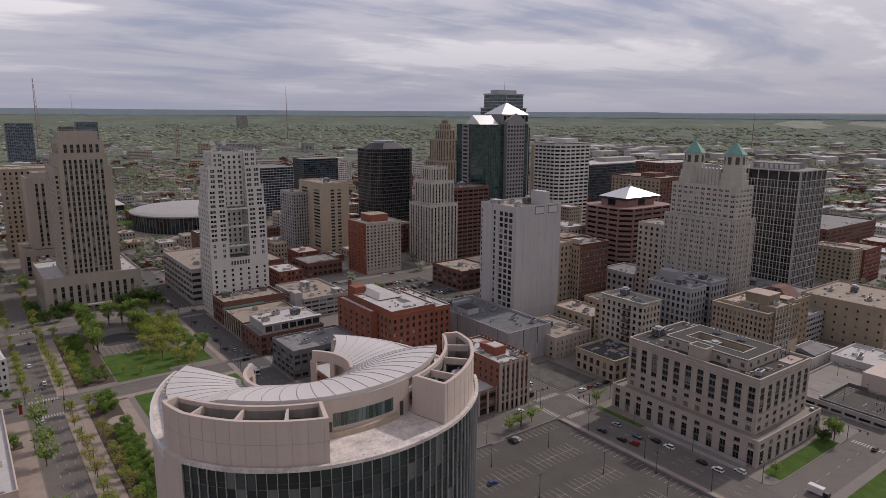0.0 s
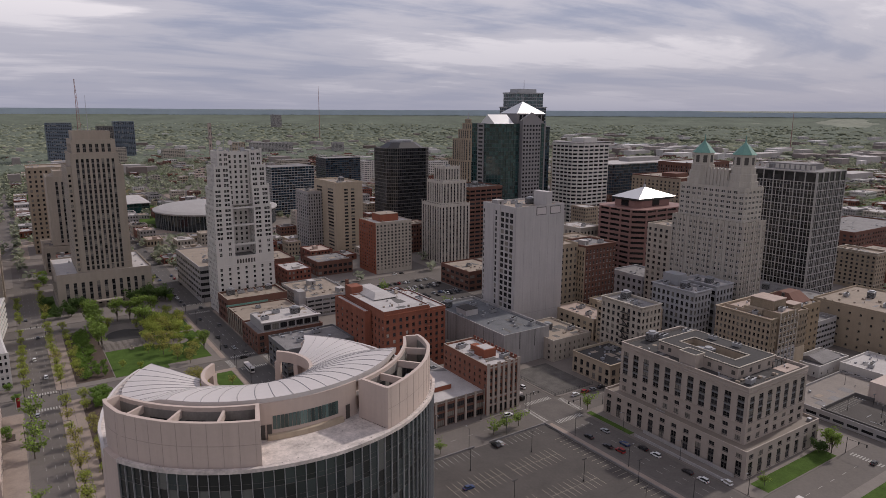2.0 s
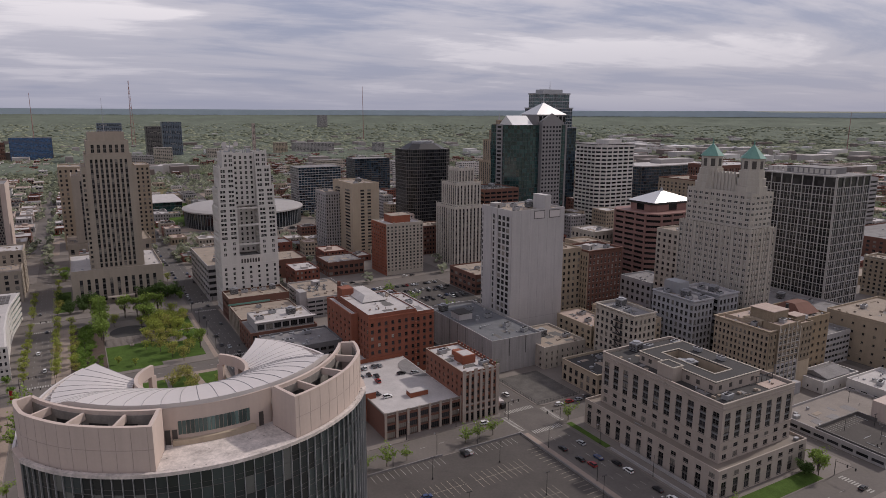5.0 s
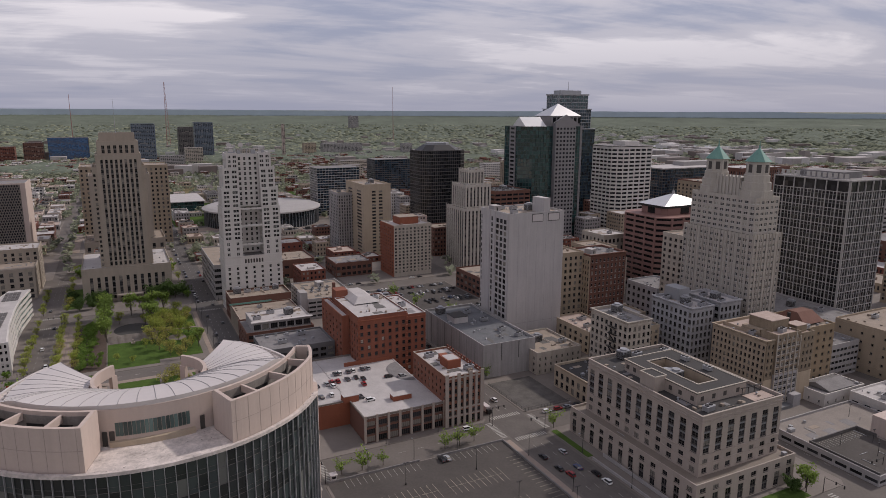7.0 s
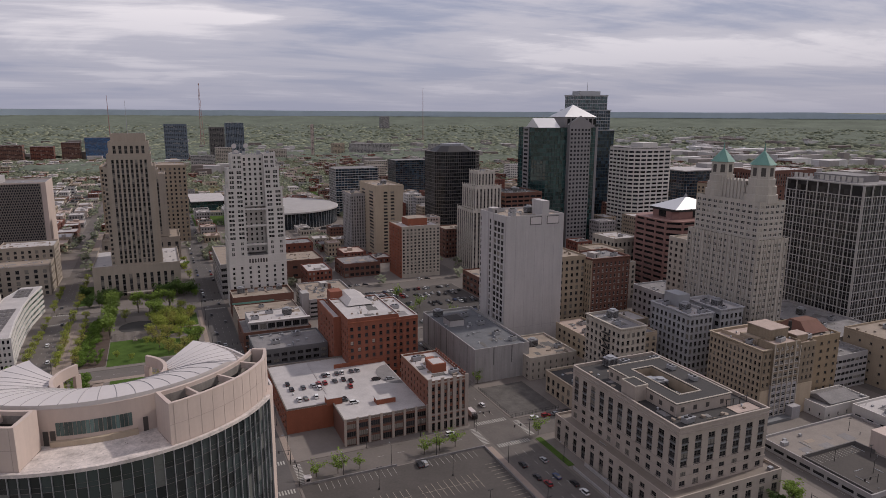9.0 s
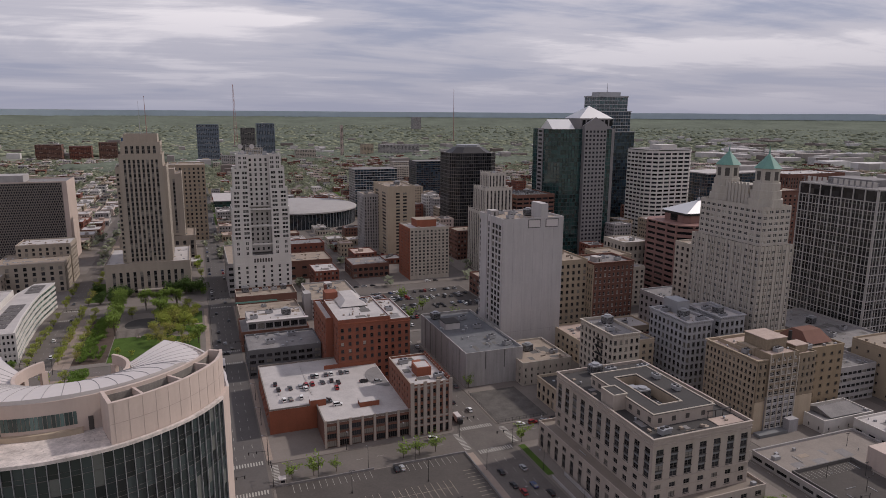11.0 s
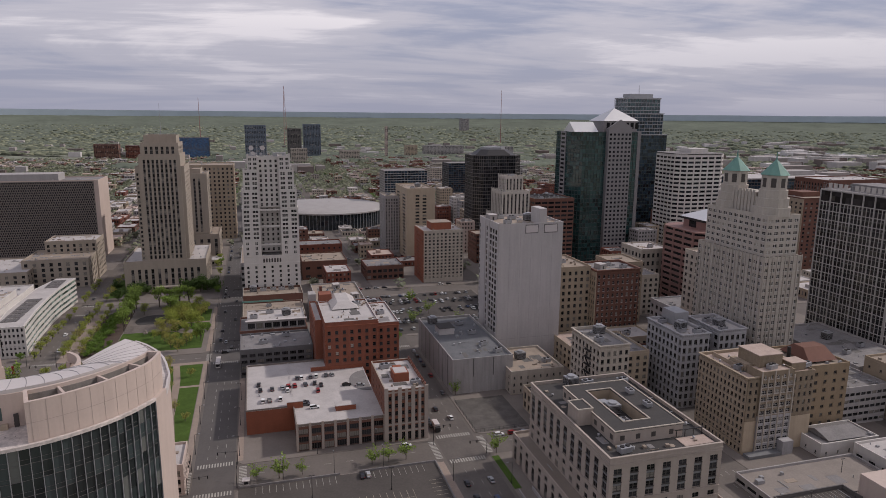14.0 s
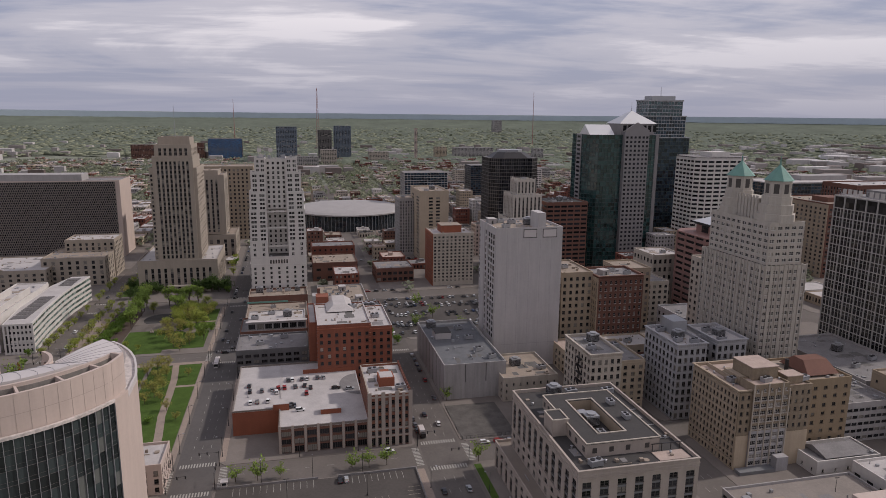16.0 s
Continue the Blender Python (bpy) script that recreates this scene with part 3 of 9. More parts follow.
for x0, x1 in ((111.3, 113.9), (132.1, 134.6)):
    for y0, y1 in ((217.5, 335.5), (358.5, 456.5)):
        sheet("pavement", rect(x0, x1, y0, y1), 0.255 if x0 < 120 else 0.2, PLAZA, "tan pavement strip along the main street", "pavement", 0.03)
for y0, y1 in ((217.5, 335.5), (358.5, 456.5)):
    sheet("pavement", rect(29.2, 34.4, y0, y1), 0.19, PLAZA, "tan pavement strip with street trees", "pavement", 0.19)

# ---------------------------------------------------------------- roof plant
def make_plant():
    kinds = {}
    r = thing("rooftop_unit", (0, 0, 0), "grey metal air-conditioning unit on a flat roof", "rooftop unit")
    s = Soup()
    s.box(-2.2, 2.2, -1.3, 1.3, 0.25, 2.1)
    s.box(-2.3, 2.3, -1.4, 1.4, 2.1, 2.2)
    body = part("body", s, GREY_METAL, r)
    s = Soup()
    for x in (-1.1, 1.1):
        s.tube((x, 0, 2.2), (x, 0, 2.55), 0.8, 0.8, 12)
    part("fan_housing", s, DARK_METAL, body)
    s = Soup()
    s.box(-1.9, 1.9, -1.1, 1.1, 0, 0.25)
    part("skid", s, DARK_METAL, r)
    kinds["unit"] = r
    r = thing("stair_head", (0, 0, 0), "small stuccoed stair head on a flat roof", "stair head")
    s = Soup()
    s.box(-2.4, 2.4, -3, 3, 0, 3.0)
    wall = part("wall", s, GREY_CONC, r)
    s = Soup()
    s.box(-2.6, 2.6, -3.2, 3.2, 3.0, 3.2)
    part("roof", s, ROOF_WHITE, r)
    s = Soup()
    s.box(-0.5, 0.5, -3.05, -3.0, 0, 2.1)
    part("door", s, DARK_METAL, wall)
    kinds["stair"] = r
    r = thing("cooling_tower", (0, 0, 0), "louvred metal cooling tower on a roof", "cooling tower")
    s = Soup()
    s.box(-2.5, 2.5, -2, 2, 0.6, 4.0)
    body = part("body", s, GREY_METAL, r)
    s = Soup()
    for i in range(6):
        s.box(-2.4, 2.4, -2.08, -2.0, 0.9 + i * 0.45, 1.15 + i * 0.45)
        s.box(-2.58, -2.5, -1.9, 1.9, 0.9 + i * 0.45, 1.15 + i * 0.45)
    part("louvre", s, DARK_METAL, body)
    s = Soup()
    s.tube((0, 0, 4.0), (0, 0, 4.7), 1.6, 1.7, 14)
    part("fan_housing", s, GREY_METAL, r)
    s = Soup()
    s.box(-2.3, 2.3, -1.8, 1.8, 0, 0.6)
    part("plinth", s, DARK_METAL, r)
    kinds["tower"] = r
    r = thing("roof_vent", (0, 0, 0), "small metal vent stack on a flat roof", "roof vent")
    s = Soup()
    s.tube((0, 0, 0), (0, 0, 0.9), 0.35, 0.3, 10)
    stack = part("stack", s, GREY_METAL, r)
    s = Soup()
    s.tube((0, 0, 0.9), (0, 0, 1.15), 0.55, 0.25, 10)
    part("cap", s, GREY_METAL, stack)
    kinds["vent"] = r
    return kinds


PLANT = make_plant()
for k, (ob, p) in enumerate(zip(PLANT.values(), ((262, 160, 33.7), (280, 320, 81.5), (300, 312, 81.5), (290, 140, 33.7)))):
    ob.location = p


def simple(name, label, x0, x1, y0, y1, h, wall_mat, nf, nE, nN, roof=ROOF_GREY, up=0.55, along=0.5, style="sash", mode="punched", base=0.0, z0=0.0, top=1.5, spandrel=SPANDREL, ledge=0.0, category="building", frame_mat=FRAME_DARK, glass=GLASS, parapet=0.9, sides="NE", back=True, coping=None):
    """A plain storeyed building; the faces named in sides have single windows, the others rows of joined ones."""
    r = thing(name, ((x0 + x1) / 2, (y0 + y1) / 2, z0), label, category)
    fs = {}
    for k, nb in (("N", nN), ("E", nE), ("S", nN), ("W", nE)):
        if nb and (k in sides or back):
            fs[k] = face(W(z0 + base + 0.6, h - top, nf, nb, up, along, style, mode), single=k in sides, frame=frame_mat, glass=glass)
    block(r, x0, x1, y0, y1, z0, h, wall_mat, fs, roof, parapet, spandrel, coping, ledge)
    return r


# ---- stone federal courthouse across the car park
r = thing("federal_courthouse", (270, 155, 0), "pale limestone courthouse with a stepped base and paired windows", "courthouse")
pairs_low = lambda n: face(W(0.6, 7.4, 2, n, 0.74, 0.42, "pair", "strip"), W(7.9, 10.9, 1, n, 0.56, 0.42, "pair"))
block(r, 244.4, 297, 118.6, 191, 0, 11.8, LIMESTONE_GREY, {"E": pairs_low(12), "N": pairs_low(8), "W": face(W(1, 10.6, 3, 12, 0.6, 0.42), single=False), "S": face(W(1, 10.6, 3, 8, 0.6, 0.42), single=False)}, SPANDREL_TAN, 0.9, SPANDREL)
tall = lambda n, **k: face(W(11.6, 18.6, 2, n, 0.56, 0.42, "pair"), W(19.4, 31.4, 4, n, 0.62, 0.5, "pair", "strip"), **k)
block(r, 250.2, 292.8, 123.6, 187.3, 10.9, 34.6, LIMESTONE_GREY, {"E": tall(11, limit=290), "N": tall(7, limit=290), "W": tall(11, single=False), "S": tall(7, single=False)}, ROOF_DARK, 1.0, SPANDREL_GREY, ledge=0.25)
pieces("string_course", [(249.9, 250.2, 123.6, 187.3, 18.9, 19.2), (249.9, 292.8, 123.3, 123.6, 18.9, 19.2), (249.9, 250.2, 123.6, 187.3, 32.0, 32.3), (249.9, 292.8, 123.3, 123.6, 32.0, 32.3)], LIMESTONE_GREY, r)
# penthouse ring with its light court
ring = Soup()
for a in ((257, 264, 133, 172), (274, 283.5, 133, 172), (264, 274, 133, 139), (264, 274, 166, 172)):
    ring.box(*a, 33.6, 38.2)
ring_wall = part("penthouse_wall", ring, LIMESTONE_GREY, r)
cap = Soup()
for a in ((256.8, 264.2, 132.8, 172.2), (273.8, 283.7, 132.8, 172.2), (264.2, 273.8, 132.8, 139.2), (264.2, 273.8, 165.8, 172.2)):
    cap.box(*a, 38.2, 38.5)
part("penthouse_roof", cap, ROOF_DARK, ring_wall)
inner = Soup()
for a in ((264.0, 264.15, 139, 166), (273.85, 274, 139, 166), (264.15, 273.85, 139, 139.15), (264.15, 273.85, 165.85, 166)):
    inner.box(*a, 33.7, 38.15)
part("light_court_wall", inner, TAN_BRICK, r, "tan brick lining of the light court")
pieces("penthouse_coping", [(*a, 38.5, 38.8) for a in ((256.7, 283.8, 132.6, 133.1), (256.7, 283.8, 171.9, 172.4), (256.7, 257.2, 133.1, 171.9), (283.3, 283.8, 133.1, 171.9), (263.6, 264.1, 138.7, 166.3), (273.9, 274.4, 138.7, 166.3), (264.1, 273.9, 138.7, 139.2), (264.1, 273.9, 165.8, 166.3))], CREAM_TERRA, ring_wall)
# pale roof terrace with its pergola, drains and pipes
s = Soup()
s.box(280, 291.4, 126, 131.8, 33.62, 33.85)
part("terrace_paving", s, ROOF_PINK, r, "pale ballast patch on the roof")
for i in range(4):
    s = Soup()
    s.box(280.4 + i * 3.4, 280.6 + i * 3.4, 132.0, 132.2, 33.6, 36.4)
    part("pergola_post", s, DARK_METAL, r)
s = Soup()
s.box(280, 291.4, 131.9, 132.3, 36.4, 36.6)
part("pergola_beam", s, DARK_METAL, r)
for p in ((254, 165), (262, 178), (276, 128), (288, 150), (288, 172)):
    s = Soup()
    s.tube((p[0], p[1], 33.6), (p[0], p[1], 33.66), 1.1, 1.1, 12)
    part("roof_drain", s, ROOF_TAN, r)
for y in (140, 150, 163):
    s = Soup()
    s.tube((284.2, y, 34.0), (291.5, y, 34.0), 0.12, 0.12, 6)
    part("roof_pipe", s, GREY_METAL, r)
sb = Soup()
sb.box(251.6, 257.5, 149, 157, 33.6, 39.6)
lift = part("lift_house", sb, LIMESTONE_GREY, r)
sb = Soup()
for a in ((251.4, 257.7, 148.8, 149.3), (251.4, 257.7, 156.7, 157.2), (251.4, 251.9, 149.3, 156.7), (257.2, 257.7, 149.3, 156.7)):
    sb.box(*a, 39.6, 40.0)
part("lift_house_coping", sb, CREAM_TERRA, lift)
sb = Soup()
sb.box(251.9, 257.2, 149.3, 156.7, 39.6, 39.68)
part("lift_house_roof", sb, ROOF_DARK, lift)
pieces("plant_box", [(265.5, 268.5, 157, 160, 33.7, 37.5), (269.5, 272.5, 158, 161, 33.7, 36.4)], GREY_METAL, r, "pale metal plant in the light court")
pw = Soup()
for y in (135, 141, 146, 160, 166, 170):
    pw.box(256.9, 257.0, y - 0.8, y + 0.8, 35, 36.8)
for x in (260, 266, 272, 279):
    pw.box(x - 0.8, x + 0.8, 132.9, 133.0, 35, 36.8)
part("penthouse_windows", pw, FRAME_DARK, ring_wall, kind="stuff")
rooftop("tower", 269, 155, 33.7, 0, 1.0)
rooftop("unit", 269, 146, 33.7, 90, 0.9)
rooftop("unit", 279, 160, 38.6, 90, 0.8)
rooftop("unit", 279, 148, 38.6, 90, 0.8)
for p in ((254, 175), (262, 129), (286, 130), (288, 160), (255, 140), (270, 180)):
    rooftop("vent", p[0], p[1], 33.7)

# ---- windowless low hall and the tall pale slab behind it
r = thing("windowless_hall", (254, 296, 0), "low windowless hall with pale grey panel walls", "building")
block(r, 238.2, 271.3, 259, 333, 0, 19, HALL_PANEL, {}, mat("blue_grey_felt", (0.12, 0.122, 0.128), 0.85, 0.35, 6, 0.7), 1.2)
ribs = Soup()
for y in [259 + 9.25 * i for i in range(1, 8)]:
    ribs.box(238.05, 238.2, y - 0.12, y + 0.12, 0, 18.8)
for x in (249.5, 260.5):
    ribs.box(x - 0.25, x + 0.25, 258.85, 259, 9, 18.8)
part("panel_joints", ribs, SPANDREL, r, kind="stuff")
pl = Soup()
pl.box(243, 252, 302, 312, 17.8, 21.5)
part("penthouse_wall", pl, PALE_SLAB, r)
pl = Soup()
pl.box(242.8, 252.2, 301.8, 312.2, 21.5, 21.8)
part("penthouse_roof", pl, ROOF_DARK, r)
for p in ((262, 280, "unit"), (266, 268, "unit"), (246, 270, "vent"), (256, 300, "vent"), (260, 318, "unit")):
    rooftop(p[2], p[0], p[1], 17.8, 20)

r = thing("slab_tower", (296, 313, 0), "tall pale slab tower with blank panel walls and one windowed side", "tower")
sl = face(W(17, 79, 17, 3, 0.72, 0.72, "plain", a=0.53, b=0.925), limit=100)
block(r, 276, 315.6, 296.4, 330, 0, 82.4, PALE_SLAB, {"E": sl, "S": face(W(7, 78, 20, 10, 0.6, 0.4), single=False)}, ROOF_TAN, 1.0)
pieces("narrow_window", [(275.93, 276.0, y - 0.75, y + 0.75, 17.6 + i * 3.647, 20.1 + i * 3.647) for i in range(17) for y in (316.2,)] + [(275.93, 276.0, y - 0.4, y + 0.4, 17.6 + i * 3.647, 19.8 + i * 3.647) for i in range(17) for y in (328.8,)], GLASS, r)
pieces("shaft", [(275.6, 276.0, 312.2, 313.6, 0, 82.4), (275.6, 276.0, 297.0, 298.2, 0, 82.4), (275.6, 276.0, 318.5, 320.5, 0, 82.4)], PALE_SLAB, r)
jt = Soup()
for x in [276 + 6.6 * i for i in range(1, 6)]:
    jt.box(x - 0.06, x + 0.06, 296.36, 296.4, 12, 82)
jt.box(276, 315.6, 296.36, 296.4, 14, 14.2)
part("panel_joints", jt, GREY_CONC, r, kind="stuff")
jt = Soup()
for a in ((292, 300), (303.5, 312)):
    jt.box(a[0], a[1], 296.22, 296.4, 76.5, 81.6)
part("louvre_surround", jt, SPANDREL, r, kind="stuff")
gl = Soup()
for a in ((292.4, 299.6), (303.9, 311.6)):
    gl.box(a[0], a[1], 296.12, 296.22, 77, 81.1)
part("louvre_panel", gl, WHITE_METAL, r)
ph = Soup()
ph.box(300.5, 305.2, 296.9, 309, 81.4, 90.5)
part("lift_house", ph, PALE_SLAB, r)
for p in ((284, 304), (292, 318), (286, 322)):
    rooftop("unit", p[0], p[1], 81.4, 15)

# ---- parking garage block with its brick corner tower
r = thing("garage_building", (165, 255, 0), "low brick parking garage with a white roof deck", "parking garage")
block(r, 136, 157, 240, 296, 0, 11.36, ORANGE_BRICK, {"E": face(W(1, 10.6, 3, 9, 0.4, 0.5), single=False)}, ROOF_WHITE, 0.06, coping=ROOF_WHITE, name="brick_wall")
gf = face(W(0.3, 3.6, 1, 7, 0.85, 0.74, "four"), W(3.8, 10.9, 2, 7, 0.66, 0.74, "four"))
block(r, 157.02, 195, 219.3, 296, 0, 11.36, DARK_BRICK, {"N": gf}, ROOF_WHITE, 0.06, coping=ROOF_WHITE, name="brick_wall")
pieces("parapet", [(135.9, 136.4, 239.9, 296, 11.5, 12.1), (136.4, 157.0, 239.9, 240.4, 11.5, 12.1), (156.6, 157.1, 219.2, 239.9, 11.5, 12.3), (157.1, 195, 219.2, 219.7, 11.5, 12.4), (136.4, 195, 295.5, 296, 11.5, 12.2)], CONCRETE, r)
dp = Soup()
dp.poly([(194.6 - 9 * math.sin(math.pi * k / 20), 263 + 13 * math.cos(math.pi * k / 20), 11.53) for k in range(21)])
part("worn_ramp", dp, ROOF_GREY, r, "grey half-round patch of the deck at the ramp")
pieces("pier", [(156.55 + i * 5.4, 157.65 + i * 5.4, 218.95, 219.3, 0, 12.9) for i in range(8)], LIMESTONE_GREY, r)
pieces("stair_house", [(154, 161, 238.5, 243.5, 11.3, 14.4), (175, 184, 231, 235.5, 11.3, 13.6)], ORANGE_BRICK, r)
pieces("screen_wall", [(168, 194.9, 281, 282, 11.3, 13.2)], ORANGE_BRICK, r)
pieces("stair_house_roof", [(153.8, 161.2, 238.3, 243.7, 14.4, 14.6), (174.8, 184.2, 230.8, 235.7, 13.6, 13.8)], ROOF_WHITE, r)

BROWN_BRICK = mat("brown_brick", (0.20, 0.085, 0.055), 0.88, 0.16, 9, 0.45, streak=0.1)
r = thing("brick_corner_tower", (204, 236, 0), "brick corner building with stone pilasters and battlements", "building")
tw = face(W(0.4, 4.6, 1, 3, 0.86, 0.8, "four"), W(5.2, 8.2, 1, 3, 0.6, 0.7, "triple"), W(8.6, 22.6, 4, 6, 0.55, 0.46, "sash", a=0.03, b=0.97))
block(r, 195.05, 213.7, 217.3, 254, 0, 24.4, BROWN_BRICK, {"N": tw, "E": face(W(13, 22.6, 3, 9, 0.45, 0.3)), "W": face(W(1, 22.6, 6, 10, 0.5, 0.4), single=False)}, ROOF_WHITE, 0.9, coping=LIMESTONE)
pieces("pilaster", [(195.4 + 3 * i - w, 195.4 + 3 * i + w, 216.9, 217.3, 0, 25.6 - 0.7 * (i % 2)) for i in range(7) for w in ((0.85, 0.62)[i % 2],)], LIMESTONE_GREY, r)
pieces("stone_band", [(195.05, 213.7, 217.0, 217.3, z, z + 0.7) for z in (4.6, 8.1, 23.0)], LIMESTONE_GREY, r)
pieces("battlement", [(213.2, 213.75, 219 + 3 * i, 220.5 + 3 * i, 24.5, 25.7) for i in range(12)], RED_BRICK, r)
lh = Soup()
lh.box(201, 208, 228, 236, 23.4, 27.6)
lh.box(203, 207, 236, 242, 23.4, 26.2)
lift = part("lift_house", lh, ORANGE_BRICK, r)
lh = Soup()
lh.box(201.6, 207.4, 228.6, 235.4, 27.6, 27.75)
part("lift_house_roof", lh, ROOF_WHITE, lift)

# ---- tall red brick warehouse
WAREHOUSE_BRICK = mat("orange_red_brick", (0.215, 0.076, 0.046), 0.88, 0.26, 7, 0.5, streak=0.2)
r = thing("red_brick_warehouse", (195, 305, 0), "tall red brick warehouse with small sash windows", "building")
block(r, 176, 203.5, 281.3, 322, 0, 37, WAREHOUSE_BRICK, {"N": face(W(3, 33.5, 8, 7, 0.5, 0.42), limit=120, glass=GLASS_BLIND), "E": face(W(3, 33.5, 8, 10, 0.5, 0.36), limit=160, glass=GLASS_BLIND)}, ROOF_WHITE, 0.6, coping=ROOF_WHITE)
block(r, 203.52, 215, 282.5, 322, 0, 34.5, WAREHOUSE_BRICK, {"N": face(W(3, 32.5, 8, 3, 0.5, 0.42), glass=GLASS_BLIND), "W": face(W(3, 33.5, 8, 8, 0.42, 0.28), single=False)}, ROOF_WHITE, 0.6, coping=ROOF_WHITE)
block(r, 172, 176, 296, 334, 0, 34, WAREHOUSE_BRICK, {"E": face(W(3, 31, 8, 6, 0.42, 0.3))}, ROOF_WHITE, 0.6)
lh = Soup()
lh.box(177, 184, 322, 330, 30, 41)
part("lift_house", lh, WAREHOUSE_BRICK, r)
block(r, 176.02, 215, 322.02, 336, 0, 33, DARK_BRICK, {"W": face(W(3, 31, 8, 4, 0.42, 0.3), single=False)}, ROOF_GREY, 0.9)
ch = Soup()
ch.box(178, 179.6, 331, 332.6, 30, 43.5)
part("chimney", ch, DARK_BRICK, r)
for i in range(5):
    rooftop("tower", 196 + 3.4 * i, 328, 32.1, 0, 0.62)
rooftop("stair", 187, 329, 32.1, 0, 1.0)

pieces("quoin", [(175.7, 176.7, 280.9, 281.3, 4 + 2.2 * k, 5.2 + 2.2 * k) for k in range(15)] + [(202.8, 203.8, 280.9, 281.3, 4 + 2.2 * k, 5.2 + 2.2 * k) for k in range(15)], ORANGE_BRICK, bpy.data.objects["red_brick_warehouse"])
pieces("brick_cornice", [(175.6, 203.9, 280.8, 281.3, 34.4, 35.0), (175.6, 203.9, 280.9, 281.3, 5.6, 6.1), (203.9, 215.2, 282.1, 282.5, 32.6, 33.1)], ORANGE_BRICK, bpy.data.objects["red_brick_warehouse"])
hr = Soup()
gx0, gx1, gy0, gy1, gz0, gz1 = 182, 197, 304, 330, 37.0, 39.4
hr.quad((gx0, gy0, gz0), (gx1, gy0, gz0), (gx1 - 4, gy0 + 6, gz1), (gx0 + 4, gy0 + 6, gz1))
hr.quad((gx1, gy0, gz0), (gx1, gy1, gz0), (gx1 - 4, gy1, gz1), (gx1 - 4, gy0 + 6, gz1))
hr.quad((gx0, gy1, gz0), (gx0, gy0, gz0), (gx0 + 4, gy0 + 6, gz1), (gx0 + 4, gy1, gz1))
hr.quad((gx0 + 4, gy0 + 6, gz1), (gx1 - 4, gy0 + 6, gz1), (gx1 - 4, gy1, gz1), (gx0 + 4, gy1, gz1))
hr.quad((gx1, gy1, 32), (gx0, gy1, 32), (gx0 + 4, gy1, gz1), (gx1 - 4, gy1, gz1))
hr.quad((gx0, gy0, 36.2), (gx0, gy1, 32), (gx0, gy1, gz0), (gx0, gy0, gz0))
part("hipped_roof", hr, ROOF_WHITE, bpy.data.objects["red_brick_warehouse"], "white sloped roof part")

# ---- low buildings along the park street
simple("grey_stucco_building", "dark grey stuccoed building with a long strip of windows", 132.5, 171.5, 309, 337, 16.2, mat("dark_stucco", (0.135, 0.13, 0.132), 0.85, 0.16, 6, 0.7, streak=0.15), 4, 5, 9, ROOF_GREY, 0.52, 0.72, "four", base=0.5)
r = thing("loft_building", (151, 370, 0), "dark brick loft building with a recessed glazed top storey", "building")
db = face(W(0.5, 11.8, 3, 8, 0.6, 0.5, "pair"))
block(r, 131.5, 172, 353.5, 383, 0, 12.4, DARK_BRICK, {"N": db, "E": face(W(0.5, 11.8, 3, 5, 0.6, 0.45, "pair"))}, ROOF_GREY, 0.8)
block(r, 136, 171, 356.5, 381, 11.4, 17.2, GREY_CONC, {"N": face(W(12.6, 16.6, 1, 7, 0.8, 0.82, "four"))}, ROOF_WHITE, 0.4)
LOFT = r
hd = Soup()
hd.box(135, 172, 355.6, 358, 17.3, 17.7)
part("roof_canopy", hd, WHITE_METAL, r)
r = thing("arcade_building", (150, 400, 0), "low stone-columned commercial building with tan roofs", "building")
cols = face(W(0.8, 6.0, 1, 7, 0.8, 0.8, "ribbon"), W(6.4, 11.0, 1, 7, 0.6, 0.75, "ribbon"))
block(r, 133, 173, 383.1, 419, 0, 12, DARK_BRICK, {"E": cols}, ROOF_TAN, 0.7, coping=LIMESTONE)
for i in range(9):
    co = Soup()
    co.tube((132.6, 384 + i * 4.2, 0.2), (132.6, 384 + i * 4.2, 11.6), 0.45, 0.38, 10)
    part("column", co, LIMESTONE, r, "pale stone column")
block(r, 133, 174, 419.1, 442, 0, 17, DARK_BRICK, {"E": face(W(1, 15, 3, 6, 0.6, 0.7, "ribbon"))}, ROOF_TAN, 1.4, coping=LIMESTONE)
eave = Soup()
eave.box(132, 160, 418.3, 419.1, 12.2, 13.2)
part("eave_band", eave, COPPER, r)
for i, p in enumerate(((140, 436, "tower", 1.0), (147, 436, "unit", 1.0), (154, 437, "unit", 0.9), (160, 436, "unit", 1.0), (167, 437, "tower", 0.8), (150, 409, "unit", 0.8), (163, 400, "vent", 1.0))):
    rooftop(p[2], p[0], p[1], 15.6 if p[1] > 419 else 11.3, 0, p[3])

for z in (4.2, 8.2):
    bl = Soup()
    bl.box(144, 160, 352.2, 353.5, z, z + 0.25)
    bl.box(144, 160, 352.2, 352.3, z + 0.25, z + 1.2)
    part("balcony", bl, GREY_METAL, LOFT)
r = thing("tan_roofed_garage", (199, 428, 0), "open parking garage with a tan roof deck", "parking garage")
block(r, 182, 216, 403, 452, 0, 14.5, GREY_CONC, {"N": face(W(1, 13.5, 4, 6, 0.45, 0.88, "plain")), "W": face(W(1, 13.5, 4, 8, 0.45, 0.88, "plain")), "E": face(W(1, 13.5, 4, 8, 0.45, 0.88, "plain"), single=False)}, ROOF_TAN, 0.9)
part_w = Soup()
part_w.box(177, 182, 405, 414, 0, 19)
part("stair_tower", part_w, GREY_CONC, r)
for i in range(6):
    rooftop("unit", 190 + i * 2.8, 424 + (i % 2) * 8, 13.6, 90, 0.6)
